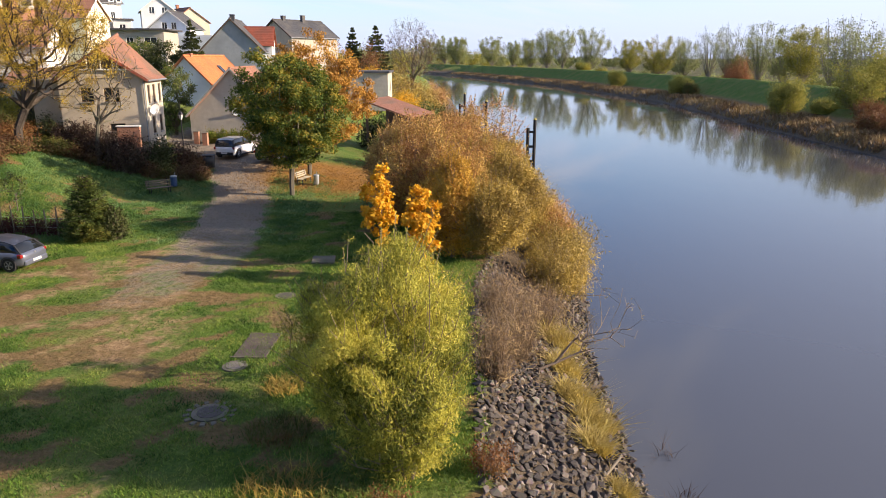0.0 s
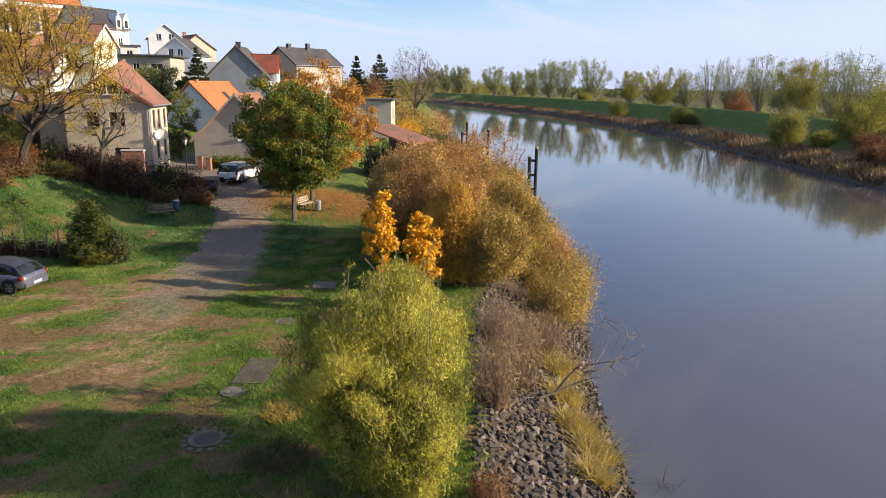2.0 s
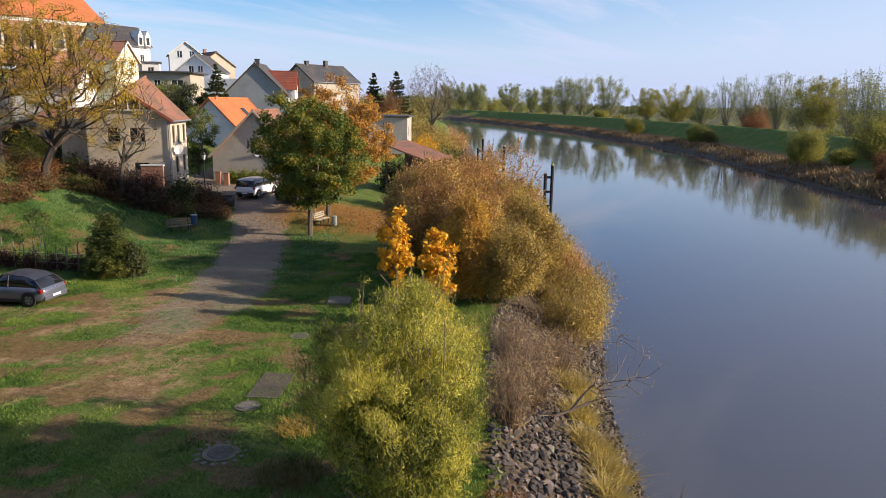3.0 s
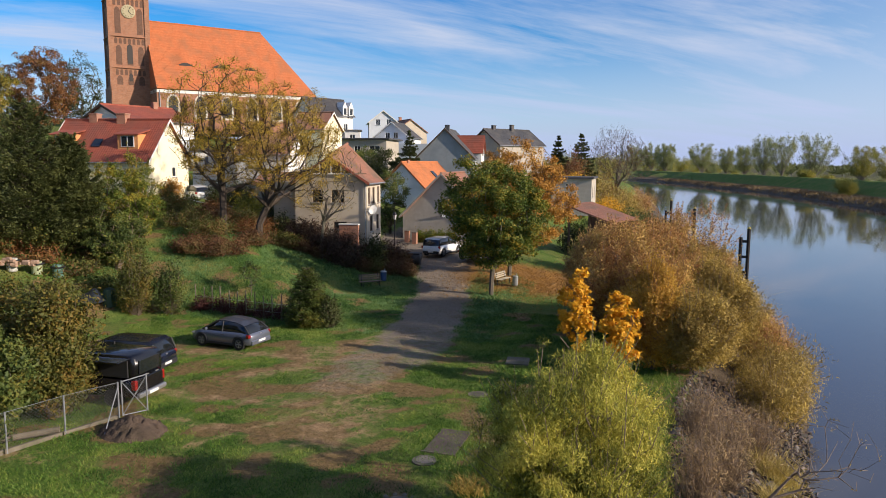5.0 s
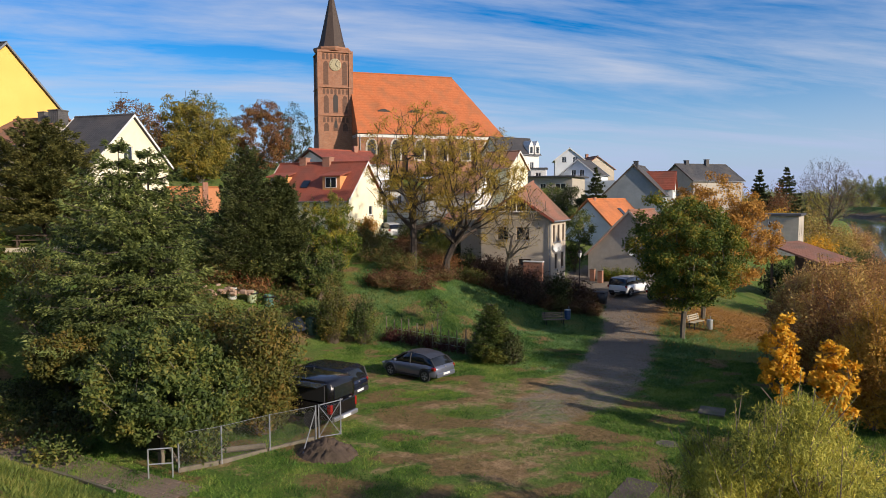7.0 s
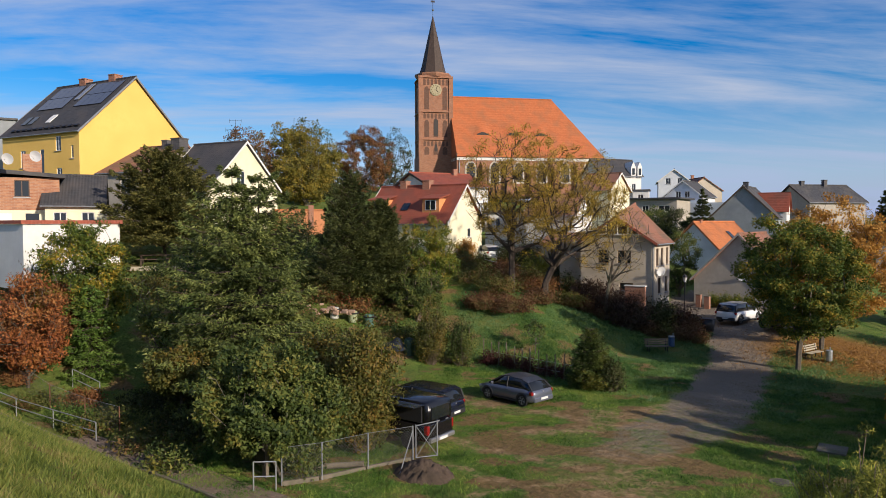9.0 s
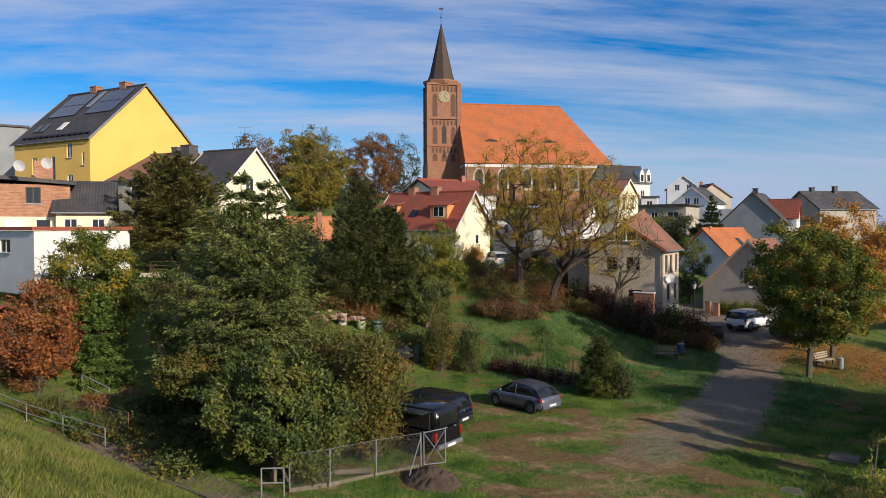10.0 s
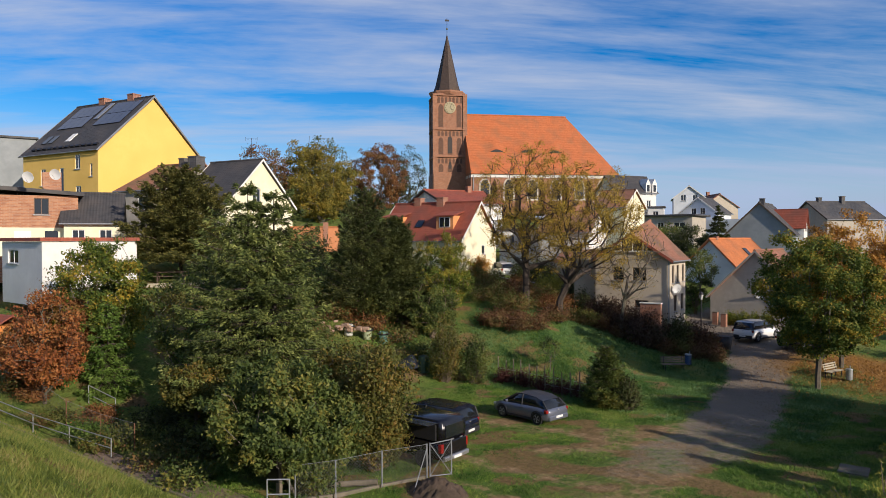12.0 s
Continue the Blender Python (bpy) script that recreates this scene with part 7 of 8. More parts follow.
def pickup(place, turn):
    """A black pickup with a hard canopy over its bed; its side hatch hangs open."""
    ob = thing("pickup_truck", place, "black pickup truck with canopy parked by the gate", "pickup truck", turn=turn)
    h, w = 2.6, 0.92
    part("body", loft([ring(-h, w * 0.96, 0.5, 1.12, 0.0), ring(-h + 0.1, w, 0.42, 1.16, 0.0), ring(0.3, w, 0.38, 1.16, 0), ring(1.2, w, 0.38, 1.14, 0.02), ring(h - 0.2, w * 0.95, 0.42, 1.05, 0.05), ring(h, w * 0.82, 0.5, 0.86, 0.02)]), paint_black, ob)
    part("canopy", loft([ring(-h + 0.04, w * 0.9, 1.12, 1.96, 0.03), ring(-h + 0.25, w * 0.93, 1.12, 2.06, 0.04), ring(-0.6, w * 0.93, 1.12, 2.08, 0.04), ring(-0.5, w * 0.92, 1.12, 2.0, 0.04)]), paint_black, ob, "glossy black bed canopy")
    part("cabin", loft([ring(-0.45, w * 0.92, 1.1, 1.78, 0.03), ring(0.0, w * 0.92, 1.1, 1.84, 0.04), ring(0.75, w * 0.9, 1.1, 1.8, 0.04), ring(1.45, w * 0.9, 1.08, 1.16, 0.03)]), car_glass, ob)
    part("side_hatch", boxed(-w - 0.62, -h + 0.2, 1.94, -w * 0.9, -0.75, 1.99, bevel=0.015), paint_black, ob, "raised side hatch")
    part("side_window", boxed(-w * 0.96, -h + 0.3, 1.2, -w * 0.9, -0.8, 1.88, bevel=0.02), plastic, ob)
    part("rear_window", boxed(-0.62, -h - 0.02, 1.3, 0.62, -h + 0.04, 1.86, bevel=0.02), car_glass, ob)
    part("tailgate", boxed(-w * 0.84, -h - 0.035, 0.62, w * 0.84, -h + 0.02, 1.14, bevel=0.02), paint_black, ob)
    part("rear_bumper", boxed(-w * 0.9, -h - 0.16, 0.42, w * 0.9, -h, 0.6, bevel=0.03), alloy, ob)
    part("number_plate", boxed(-0.26, -h - 0.185, 0.45, 0.26, -h - 0.162, 0.56), plate_white, ob)
    for sx in (-1, 1):
        part("tail_lamp", boxed(sx * w * 0.9 - 0.09, -h - 0.03, 0.74, sx * w * 0.9 + 0.07, -h + 0.16, 1.12, bevel=0.02), tail_red, ob)
        for y in (-h + 1.0, h - 0.9):
            wheel = part("wheel", lathe([(0.22, -0.12), (0.38, -0.12), (0.38, 0.12), (0.22, 0.12)], 20), rubber, ob)
            wheel.matrix_local = Matrix.Translation((sx * (w - 0.1), y, 0.38)) @ Matrix.Rotation(radians(90), 4, "Y")
            part("rim", lathe([(0.02, -0.06), (0.23, -0.1), (0.23, 0.1), (0.02, 0.06)], 16), alloy, wheel)
    for z, x in ((1.2, 0.4), (1.22, -0.2)):
        part("badge", boxed(x - 0.09, -h - 0.05, z - 0.02, x + 0.09, -h - 0.03, z + 0.02), alloy, ob)
    return ob


pickup(on_ground(-21.2, 22.8), 92)

# ---- fences, gate and rails ----
weathered = surface("weathered wood", (0.17, 0.14, 0.105), (0.25, 0.21, 0.16), 7, 0.9, (0.13, 0.11, 0.08), 2.0, bump=0.4)
concrete = surface("concrete", (0.36, 0.34, 0.3), (0.46, 0.43, 0.38), 4, 0.9, (0.26, 0.25, 0.2), 0.8, bump=0.3)
rust_steel = surface("rusty steel", (0.12, 0.06, 0.035), (0.2, 0.1, 0.06), 6, 0.8)


dull_wire = plain("dull grey wire", (0.13, 0.135, 0.13), 0.6, 0.3)
gate_steel = surface("weathered galvanised tube", (0.17, 0.18, 0.19), (0.26, 0.27, 0.28), 5, 0.7, metal=0.2)
concrete_old = surface("mossy old concrete", (0.14, 0.12, 0.09), (0.2, 0.17, 0.13), 5, 0.95, (0.1, 0.1, 0.06), 1.2, bump=0.4)


def chain_link(name, posts, tall, label, post_mat, pitch=0.12, post_r=0.03, rail=True):
    """A chain-link fence between posts on the ground: posts, top wire and diamond mesh for each bay."""
    x0, y0 = posts[0]
    base = np.array([x0, y0, ground_at(x0, y0)])
    ob = thing(name, tuple(base), label, "fence")
    pts = [np.array([x, y, ground_at(x, y)]) - base for x, y in posts]
    for p in pts:
        part("post", rods((p - np.array([0, 0, 0.3]), p + np.array([0, 0, tall + 0.06]), post_r), sides=7), post_mat, ob)
    for a, b in zip(pts, pts[1:]):
        d = b - a
        run = float(np.linalg.norm(d[:2]))
        p0, p1 = [], []
        n = int(run / pitch)
        rise = int(tall / pitch)
        for i in range(-rise, n + 1):
            for sgn in (1, -1):
                u0, u1, v0, v1 = i * pitch, i * pitch + tall, 0.0, tall
                if u0 < 0:
                    v0, u0 = -u0, 0.0
                if u1 > run:
                    v1, u1 = v1 - (u1 - run), run
                if v1 - v0 < 0.02:
                    continue
                if sgn < 0:
                    v0, v1 = tall - v0, tall - v1
                p0.append(a + d * (u0 / run) + np.array([0, 0, v0 + 0.05])); p1.append(a + d * (u1 / run) + np.array([0, 0, v1 + 0.05]))
        r = np.full(len(p0), 0.0025)
        part("wire_mesh", tube_mesh("wire_mesh", np.array(p0), np.array(p1), r, r, 3), dull_wire, ob)
        if rail:
            part("top_wire", rods((a + np.array([0, 0, tall + 0.04]), b + np.array([0, 0, tall + 0.04]), 0.008), sides=4), gate_steel, ob)
    return ob


chain_link("garden_fence", [(-18.4, 20.9), (-19.1, 19.1), (-19.7, 17.3), (-20.4, 16.0)], 1.35, "galvanised chain-link fence along the garden", gate_steel)
chain_link("garden_fence", [(-31.5, 15.6), (-34.0, 15.2), (-36.6, 14.7), (-39.5, 14.2), (-43.0, 13.6)], 1.2, "old chain-link fence behind the path", rust_steel)
fk = thing("fence_kerb", on_ground(-18.4, 20.8), "pale concrete kerb under the fence", "kerb", turn=0)
for a, b in (((-0.1, 0.15), (-0.75, -1.75)), ((-0.77, -1.8), (-1.35, -3.55)), ((-1.37, -3.6), (-2.0, -4.8))):
    d = (Vector(b) - Vector(a)).normalized() * 0.05
    bm = bmesh.new()
    slab(bm, [(a[0] - d.y, a[1] + d.x, 0.13), (b[0] - d.y, b[1] + d.x, 0.13), (b[0] + d.y, b[1] - d.x, 0.13), (a[0] + d.y, a[1] - d.x, 0.13)], 0.3)
    part("kerb_stone", bm, concrete_old, fk)
gate = thing("garden_gate", on_ground(-18.35, 20.95), "open galvanised mesh gate with cross braces", "gate", turn=58)
part("gate_frame", rods(((0.05, 0, 0.1), (0.05, 0, 1.45), 0.025), ((0.95, 0, 0.1), (0.95, 0, 1.55), 0.03), ((0.05, 0, 0.12), (0.95, 0, 0.12), 0.022), ((0.05, 0, 1.4), (0.95, 0, 1.5), 0.022)), gate_steel, gate)
part("brace", rods(((0.05, 0, 0.12), (0.95, 0, 1.45), 0.014)), gate_steel, gate)
part("brace", rods(((0.05, 0, 1.4), (0.95, 0, 0.12), 0.014)), gate_steel, gate)
wires = []
for i in range(-10, 11):
    for s in (1, -1):
        u0, u1, v0, v1 = i * 0.1, i * 0.1 + 1.28, 0.0, 1.28
        if u0 < 0: v0, u0 = -u0, 0.0
        if u1 > 0.9: v1, u1 = v1 - (u1 - 0.9), 0.9
        if v1 - v0 > 0.05:
            if s < 0: v0, v1 = 1.28 - v0, 1.28 - v1
            wires.append(((0.05 + u0, 0, 0.12 + v0), (0.05 + u1, 0, 0.12 + v1)))
wa = np.array(wires)
part("wire_mesh", tube_mesh("wire_mesh", wa[:, 0], wa[:, 1], np.full(len(wa), 0.0025), np.full(len(wa), 0.0025), 3), dull_wire, gate)
part("strut", rods(((-0.1, -0.05, 1.2), (-1.05, -1.5, 0.05), 0.022)), gate_steel, gate, "slanting support tube")


def handrail(label, pts, tall, mat):
    """A tubular rail on posts with a knee rail and rounded ends."""
    x0, y0 = pts[0]
    base = Vector(on_ground(x0, y0))
    ob = thing("handrail", base, label, "handrail")
    ps = [Vector(on_ground(x, y)) - base for x, y in pts]
    for p in ps:
        part("post", rods((p - Vector((0, 0, 0.3)), p + Vector((0, 0, tall)), 0.028)), mat, ob)
    for k in (1.0, 0.5):
        for a, b in zip(ps, ps[1:]):
            part("rail", rods((a + Vector((0, 0, tall * k)), b + Vector((0, 0, tall * k)), 0.026)), mat, ob)
    return ob


handrail("grey tubular handrail along the path", [(-31.2, 14.4), (-34.3, 13.9), (-36.9, 13.3), (-40.2, 12.6)], 0.85, steel)
handrail("grey tubular handrail at the path's end", [(-20.7, 15.0), (-20.15, 15.55)], 1.05, steel)
handrail("thin handrail of the garden steps", [(-36.1, 16.9), (-37.8, 16.3)], 0.95, steel)
handrail("white railing at the hill street", [(-38.0, 55.2), (-39.4, 54.4)], 0.9, steel)
handrail("white railing at the hill street", [(-35.2, 55.6), (-36.3, 55.0)], 0.9, steel)
sign = thing("wooden_post", on_ground(-21.6, 16.2), "weathered wooden post with a slanting prop", "post")
part("post", boxed(-0.09, -0.09, -0.3, 0.09, 0.09, 1.75, bevel=0.01), weathered, sign)
part("prop", rods(((0.1, 0.05, 1.0), (0.6, 0.3, 0.0), 0.06), sides=6), weathered, sign)
part("board", boxed(-0.5, -0.13, 0.5, 0.1, -0.1, 1.0), plastic, sign)

row = thing("stake_fence", on_ground(-20.0, 37.0), "row of pale wooden stakes with wires", "fence")
for i in range(12):
    x, y = -20.0 - 0.62 * i, 37.0 + 0.05 * i
    z = ground_at(x, y) - row.location.z
    part("stake", rods(((x + 20.0, y - 37.0, z - 0.3), (x + 20.0 + 0.03 * math.sin(i * 2.1), y - 37.0, z + 1.55 + 0.1 * math.sin(i * 1.7)), 0.035), sides=6), weathered, row)
for h in (0.5, 1.0):
    part("wire", rods(((0, 0, h), (-6.8, 0.55, h + 0.1), 0.006), sides=4), steel, row)
for i in range(5):
    shrub("red_shrub", at_ground(-20.8 - 1.35 * i, 37.5), "low dark red shrub behind the stakes", foliage("dark red leaves", [(0.06, 0.02, 0.018), (0.11, 0.035, 0.028)], 0.25) if i == 0 else bpy.data.materials["dark red leaves"], 1.0, 0.75, 0.55, 900 + i, leaves=1800, leaf=0.1, twigs=70, spread=0.14, group="red shrubs behind the stakes")

# ---- benches, bins, covers ----
slat_brown = surface("brown bench slats", (0.13, 0.1, 0.075), (0.2, 0.16, 0.12), 8, 0.8)
slat_pale = surface("pale bench slats", (0.34, 0.3, 0.22), (0.42, 0.37, 0.28), 8, 0.8)


def bench(place, turn, label, mat, w=1.7):
    ob = thing("park_bench", place, label, "bench", "park benches", turn)
    for i in range(4):
        part("seat_slat", boxed(-w / 2, 0.06 + 0.12 * i, 0.43, w / 2, 0.16 + 0.12 * i, 0.47, bevel=0.008), mat, ob)
    for i in range(3):
        part("back_slat", boxed(-w / 2, 0.52 + 0.04 * i, 0.55 + 0.14 * i, w / 2, 0.555 + 0.04 * i, 0.65 + 0.14 * i, bevel=0.008), mat, ob)
    for x in (-w * 0.38, w * 0.38):
        part("leg", rods(((x, 0.1, -0.1), (x, 0.12, 0.43), 0.03), ((x, 0.5, -0.1), (x, 0.5, 0.45), 0.03), ((x, 0.5, 0.45), (x, 0.63, 0.98), 0.025), ((x, 0.08, 0.42), (x, 0.52, 0.42), 0.025)), iron, ob)
    return ob


bench(on_ground(-19.3, 48.2), 40, "dark wooden park bench on the grass", slat_brown)
bench(on_ground(-30.7, 55.6), 25, "pale wooden park bench on the slope", slat_pale)
bench(on_ground(-9.9, 52.0), 75, "wooden park bench beside the linden", slat_pale)


def litter_bin(place, label, mat, tall=0.75, r=0.2):
    ob = thing("litter_bin", place, label, "litter bin", "litter bins")
    part("body", lathe([(r * 0.85, 0.12), (r, 0.16), (r * 1.05, tall), (r * 0.95, tall + 0.01), (r * 0.8, 0.2)], 14), mat, ob)
    part("post", rods(((0, r + 0.05, -0.2), (0, r + 0.05, tall + 0.2), 0.03)), steel, ob)
    part("rim", lathe([(r * 1.06, tall - 0.06), (r * 1.1, tall - 0.03), (r * 1.06, tall + 0.02)], 14), steel, ob)
    return ob


bin_blue = plain("blue bin enamel", (0.03, 0.07, 0.16), 0.4)
litter_bin(on_ground(-19.0, 49.8), "blue enamel litter bin beside the bench", bin_blue, 0.85, 0.22)
litter_bin(on_ground(-30.7, 58.4), "blue litter bin beside the upper bench", bin_blue)
litter_bin(on_ground(-9.2, 51.6), "grey litter bin beside the linden", steel, 0.8)
wheelie = thing("waste_container", on_ground(-18.6, 56.0), "dark grey waste container by the lane", "waste container")
part("body", loft([[(-0.45, -0.4, 0.1), (0.45, -0.4, 0.1), (0.45, 0.4, 0.1), (-0.45, 0.4, 0.1)], [(-0.55, -0.48, 1.0), (0.55, -0.48, 1.0), (0.55, 0.48, 1.0), (-0.55, 0.48, 1.0)]]), plain("dark grey plastic", (0.035, 0.037, 0.04), 0.5), wheelie)
part("lid", boxed(-0.58, -0.5, 1.0, 0.58, 0.52, 1.1, bevel=0.03), plastic, wheelie)
for x in (-0.4, 0.4):
    part("wheel", lathe([(0.1, -0.03), (0.1, 0.03)], 12), rubber, wheelie).matrix_local = Matrix.Translation((x, 0.42, 0.1)) @ Matrix.Rotation(radians(90), 4, "Y")

iron_cover = surface("cast iron cover", (0.07, 0.06, 0.052), (0.12, 0.1, 0.085), 9, 0.85, metal=0.0, bump=0.5, bump_scale=25)
for x, y, r, lab in ((-6.5, 20.6, 0.4, "pale round manhole cover in a concrete ring"), (-6.4, 17.75, 0.5, "dark iron manhole cover in a stone ring"), (-6.4, 27.6, 0.42, "round manhole cover half hidden in grass")):
    mh = thing("manhole", on_ground(x, y), lab, "manhole cover", "manhole covers on the meadow")
    part("concrete_ring", lathe([(r, -0.1), (r, 0.035), (r * 0.72, 0.04), (r * 0.72, 0.0)], 22), concrete_old, mh)
    part("cover", lathe([(r * 0.7, 0.0), (r * 0.7, 0.045), (r * 0.3, 0.05), (0.02, 0.045)], 20), iron_cover if r > 0.4 else surface("pale worn cover", (0.19, 0.165, 0.13), (0.25, 0.21, 0.17), 6, 0.9), mh)
    if r > 0.45:
        for i in range(14):
            a = i * 6.2832 / 14
            st = part("paving_stone", boxed(-0.07, -0.09, -0.1, 0.07, 0.09, 0.03, bevel=0.015), concrete_old, mh)
            st.matrix_local = Matrix.Rotation(a, 4, "Z") @ Matrix.Translation((0, r + 0.13, 0))
plate_mat = surface("dark concrete slab", (0.085, 0.062, 0.052), (0.13, 0.1, 0.085), 5, 0.85, (0.07, 0.055, 0.045), 1.5, bump=0.3)
pl = thing("cover_slab", on_ground(-6.2, 22.3), "flat dark concrete cover slab in the grass", "cover slab", turn=-2)
part("slab", boxed(-0.54, -1.05, -0.1, 0.54, 1.05, 0.045, bevel=0.012), plate_mat, pl)
part("edge_strip", boxed(-0.6, -1.1, -0.1, 0.6, -1.055, 0.06), concrete_old, pl)
pl2 = thing("cover_slab", on_ground(-5.7, 33.0), "small grey concrete cover slab in the grass", "cover slab", turn=5)
part("slab", boxed(-0.55, -0.6, -0.1, 0.55, 0.6, 0.07, bevel=0.012), concrete_old, pl2)

earth = surface("dug earth", (0.075, 0.052, 0.038), (0.12, 0.085, 0.06), 5, 0.95, (0.06, 0.045, 0.03), 1.0, bump=0.8, bump_scale=12)
rng = np.random.default_rng(31)
n = 26
gxm, gym = np.meshgrid(np.linspace(-1.3, 1.3, n), np.linspace(-1.1, 1.1, n))
rr_ = np.hypot(gxm / 1.25, gym / 1.0)
mz = 0.62 * np.clip(1 - rr_, 0, 1) ** 0.9 + 0.05 * rng.normal(size=gxm.shape) * (rr_ < 1) - 0.06 * (rr_ >= 0.97)
mound = thing("earth_mound", on_ground(-17.1, 20.0), "heap of dark dug earth beside the gate", "earth heap")
part("earth", grid_mesh("earth", np.stack([gxm, gym, mz], -1)), earth, mound)
lg = thing("log", on_ground(-19.9, 18.4, 0.12), "pale tree log behind the fence", "log", turn=35)
part("trunk_piece", rods(((-0.9, 0, 0), (0.9, 0, 0.15), 0.11), sides=9), weathered, lg)

for i, (x, y, c) in enumerate(((-36.6, 33.4, (0.5, 0.5, 0.46)), (-35.6, 34.2, (0.3, 0.34, 0.2)), (-34.7, 34.9, (0.1, 0.2, 0.16)))):
    b = thing("rain_barrel", on_ground(x, y), ("grey plastic rain barrel", "olive plastic rain barrel", "green plastic rain barrel")[i] + " in the garden", "barrel", "rain barrels")
    part("barrel", lathe([(0.25, 0), (0.3, 0.08), (0.31, 0.4), (0.3, 0.8), (0.26, 0.8), (0.25, 0.25)], 16), plain("barrel plastic %d" % i, c, 0.5), b)
    part("hoop", lathe([(0.425, 0.62), (0.44, 0.66), (0.425, 0.7)], 16), plastic, b)
stone_red = surface("broken red masonry", (0.3, 0.18, 0.12), (0.42, 0.3, 0.22), 5, 0.9, bump=0.4)
wallr = thing("ruined_wall", on_ground(-38.0, 32.0), "low broken wall of red and pale stones", "wall", turn=35)
rng = np.random.default_rng(8)
for i in range(26):
    u, v = rng.uniform(0, 3.4), rng.uniform(0, 1)
    s = rng.uniform(0.12, 0.22)
    st = part("wall_stone", boxed(-s, -s * 0.7, -s * 0.5, s, s * 0.7, s * 0.5, bevel=0.03), stone_red, wallr)
    st.matrix_local = Matrix.Translation((u, rng.uniform(-0.12, 0.12), v * (0.9 - u * 0.18))) @ Matrix.Rotation(rng.uniform(-0.5, 0.5), 4, "Z")
tarp = thing("covered_barrow", on_ground(-31.7, 34.3), "dark tarpaulin heap beside a bin", "tarpaulin")
tg = np.linspace(-1, 1, 15)
tx, ty = np.meshgrid(tg, tg)
tz = 0.75 * np.exp(-(tx ** 2 * 1.6 + ty ** 2 * 2.2)) + 0.12 * np.sin(tx * 5 + ty * 3) * np.exp(-(tx ** 2 + ty ** 2)) - 0.03
part("tarpaulin", grid_mesh("tarpaulin", np.stack([tx * 1.0, ty * 0.8, tz], -1)), plain("blue-black tarpaulin", (0.03, 0.035, 0.045), 0.45), tarp)
gb2 = thing("garden_bin", on_ground(-30.8, 34.7), "dark green compost bin in the garden", "compost bin")
part("body", lathe([(0.42, -0.1), (0.4, 0.5), (0.34, 0.95), (0.1, 1.05)], 10), plain("green plastic", (0.02, 0.05, 0.03), 0.5), gb2)
terr = thing("garden_table", on_ground(-50.6, 28.0), "dark garden table with benches on the terrace", "garden table", turn=50)
part("tabletop", boxed(-1.1, -0.4, 0.72, 1.1, 0.4, 0.77, bevel=0.01), timber_dark, terr)
for x in (-0.9, 0.9):
    part("leg", boxed(x - 0.05, -0.35, -0.3, x + 0.05, 0.35, 0.72), timber_dark, terr)
for y in (-0.75, 0.75):
    part("bench_seat", boxed(-1.1, y - 0.15, 0.42, 1.1, y + 0.15, 0.47, bevel=0.01), timber_dark, terr)
    for x in (-0.8, 0.8):
        part("bench_leg", boxed(x - 0.04, y - 0.12, -0.3, x + 0.04, y + 0.12, 0.42), timber_dark, terr)
tr = thing("terrace_edging", on_ground(-49.6, 27.0), "pale timber edging of the terrace", "edging", turn=58)
part("beam", boxed(-3.2, -0.1, -0.3, 3.2, 0.1, 0.3, bevel=0.02), slat_pale, tr)
kiosk = thing("garden_hut", on_ground(-47.6, 15.4), "orange wooden garden hut with red roof", "garden hut", turn=10)
part("wall", boxed(-1.2, -1.0, -0.4, 1.2, 1.0, 1.7), surface("orange stained boards", (0.55, 0.2, 0.05), (0.62, 0.25, 0.07), 5, 0.7), kiosk)
bm = bmesh.new()
slab(bm, [(-1.4, -1.2, 1.65), (1.4, -1.2, 1.65), (1.4, 0, 2.3), (-1.4, 0, 2.3)], 0.08)
slab(bm, [(-1.4, 1.2, 1.65), (1.4, 1.2, 1.65), (1.4, 0, 2.3), (-1.4, 0, 2.3)], 0.08)
part("roof", bm, tile_red, kiosk)

lan = thing("street_lantern", on_ground(-22.0, 60.6), "old-style street lantern in the lane", "street lamp")
part("pole", rods(((0, 0, -0.3), (0, 0, 3.1), 0.05)), iron, lan)
part("lantern_glass", lathe([(0.1, 3.1), (0.2, 3.5), (0.19, 3.52)], 6), plain("lantern glass", (0.5, 0.5, 0.48), 0.2), lan)
part("lantern_cap", lathe([(0.24, 3.52), (0.12, 3.72), (0.02, 3.8)], 6), iron, lan)
for x, y in ((-22.5, 65.6), (-21.5, 64.9)):
    gp = thing("gate_pillar", on_ground(x, y), "red brick gate pillar by the lane", "gate pillar", "gate pillars by the lane")
    part("pillar", boxed(-0.22, -0.22, -0.5, 0.22, 0.22, 1.1), chimney_brick, gp)
    part("cap", boxed(-0.25, -0.25, 1.1, 0.25, 0.25, 1.16, bevel=0.02), concrete_old, gp)
for i in range(4):
    shrub("front_hedge", at_ground(-21.2 + 1.0 * i, 65.9), "green clipped hedge before the grey house", f_green, 1.3, 0.6, 0.45, 950 + i, leaves=2200, leaf=0.12, twigs=80, spread=0.14, category="hedge", group="hedge before the grey house")
low_wall = thing("brick_wall", on_ground(-23.0, 52.6, 2.2), "short red brick wall with white coping", "wall", turn=5)
part("wall", boxed(-0.8, -0.15, -2.4, 0.8, 0.15, 1.1), chimney_brick, low_wall)
part("coping", boxed(-0.85, -0.2, 1.1, 0.85, 0.2, 1.18), stucco_white, low_wall)

# ---- in the river ----
black_wood = surface("tarred timber", (0.012, 0.011, 0.012), (0.025, 0.022, 0.022), 5, 0.7)


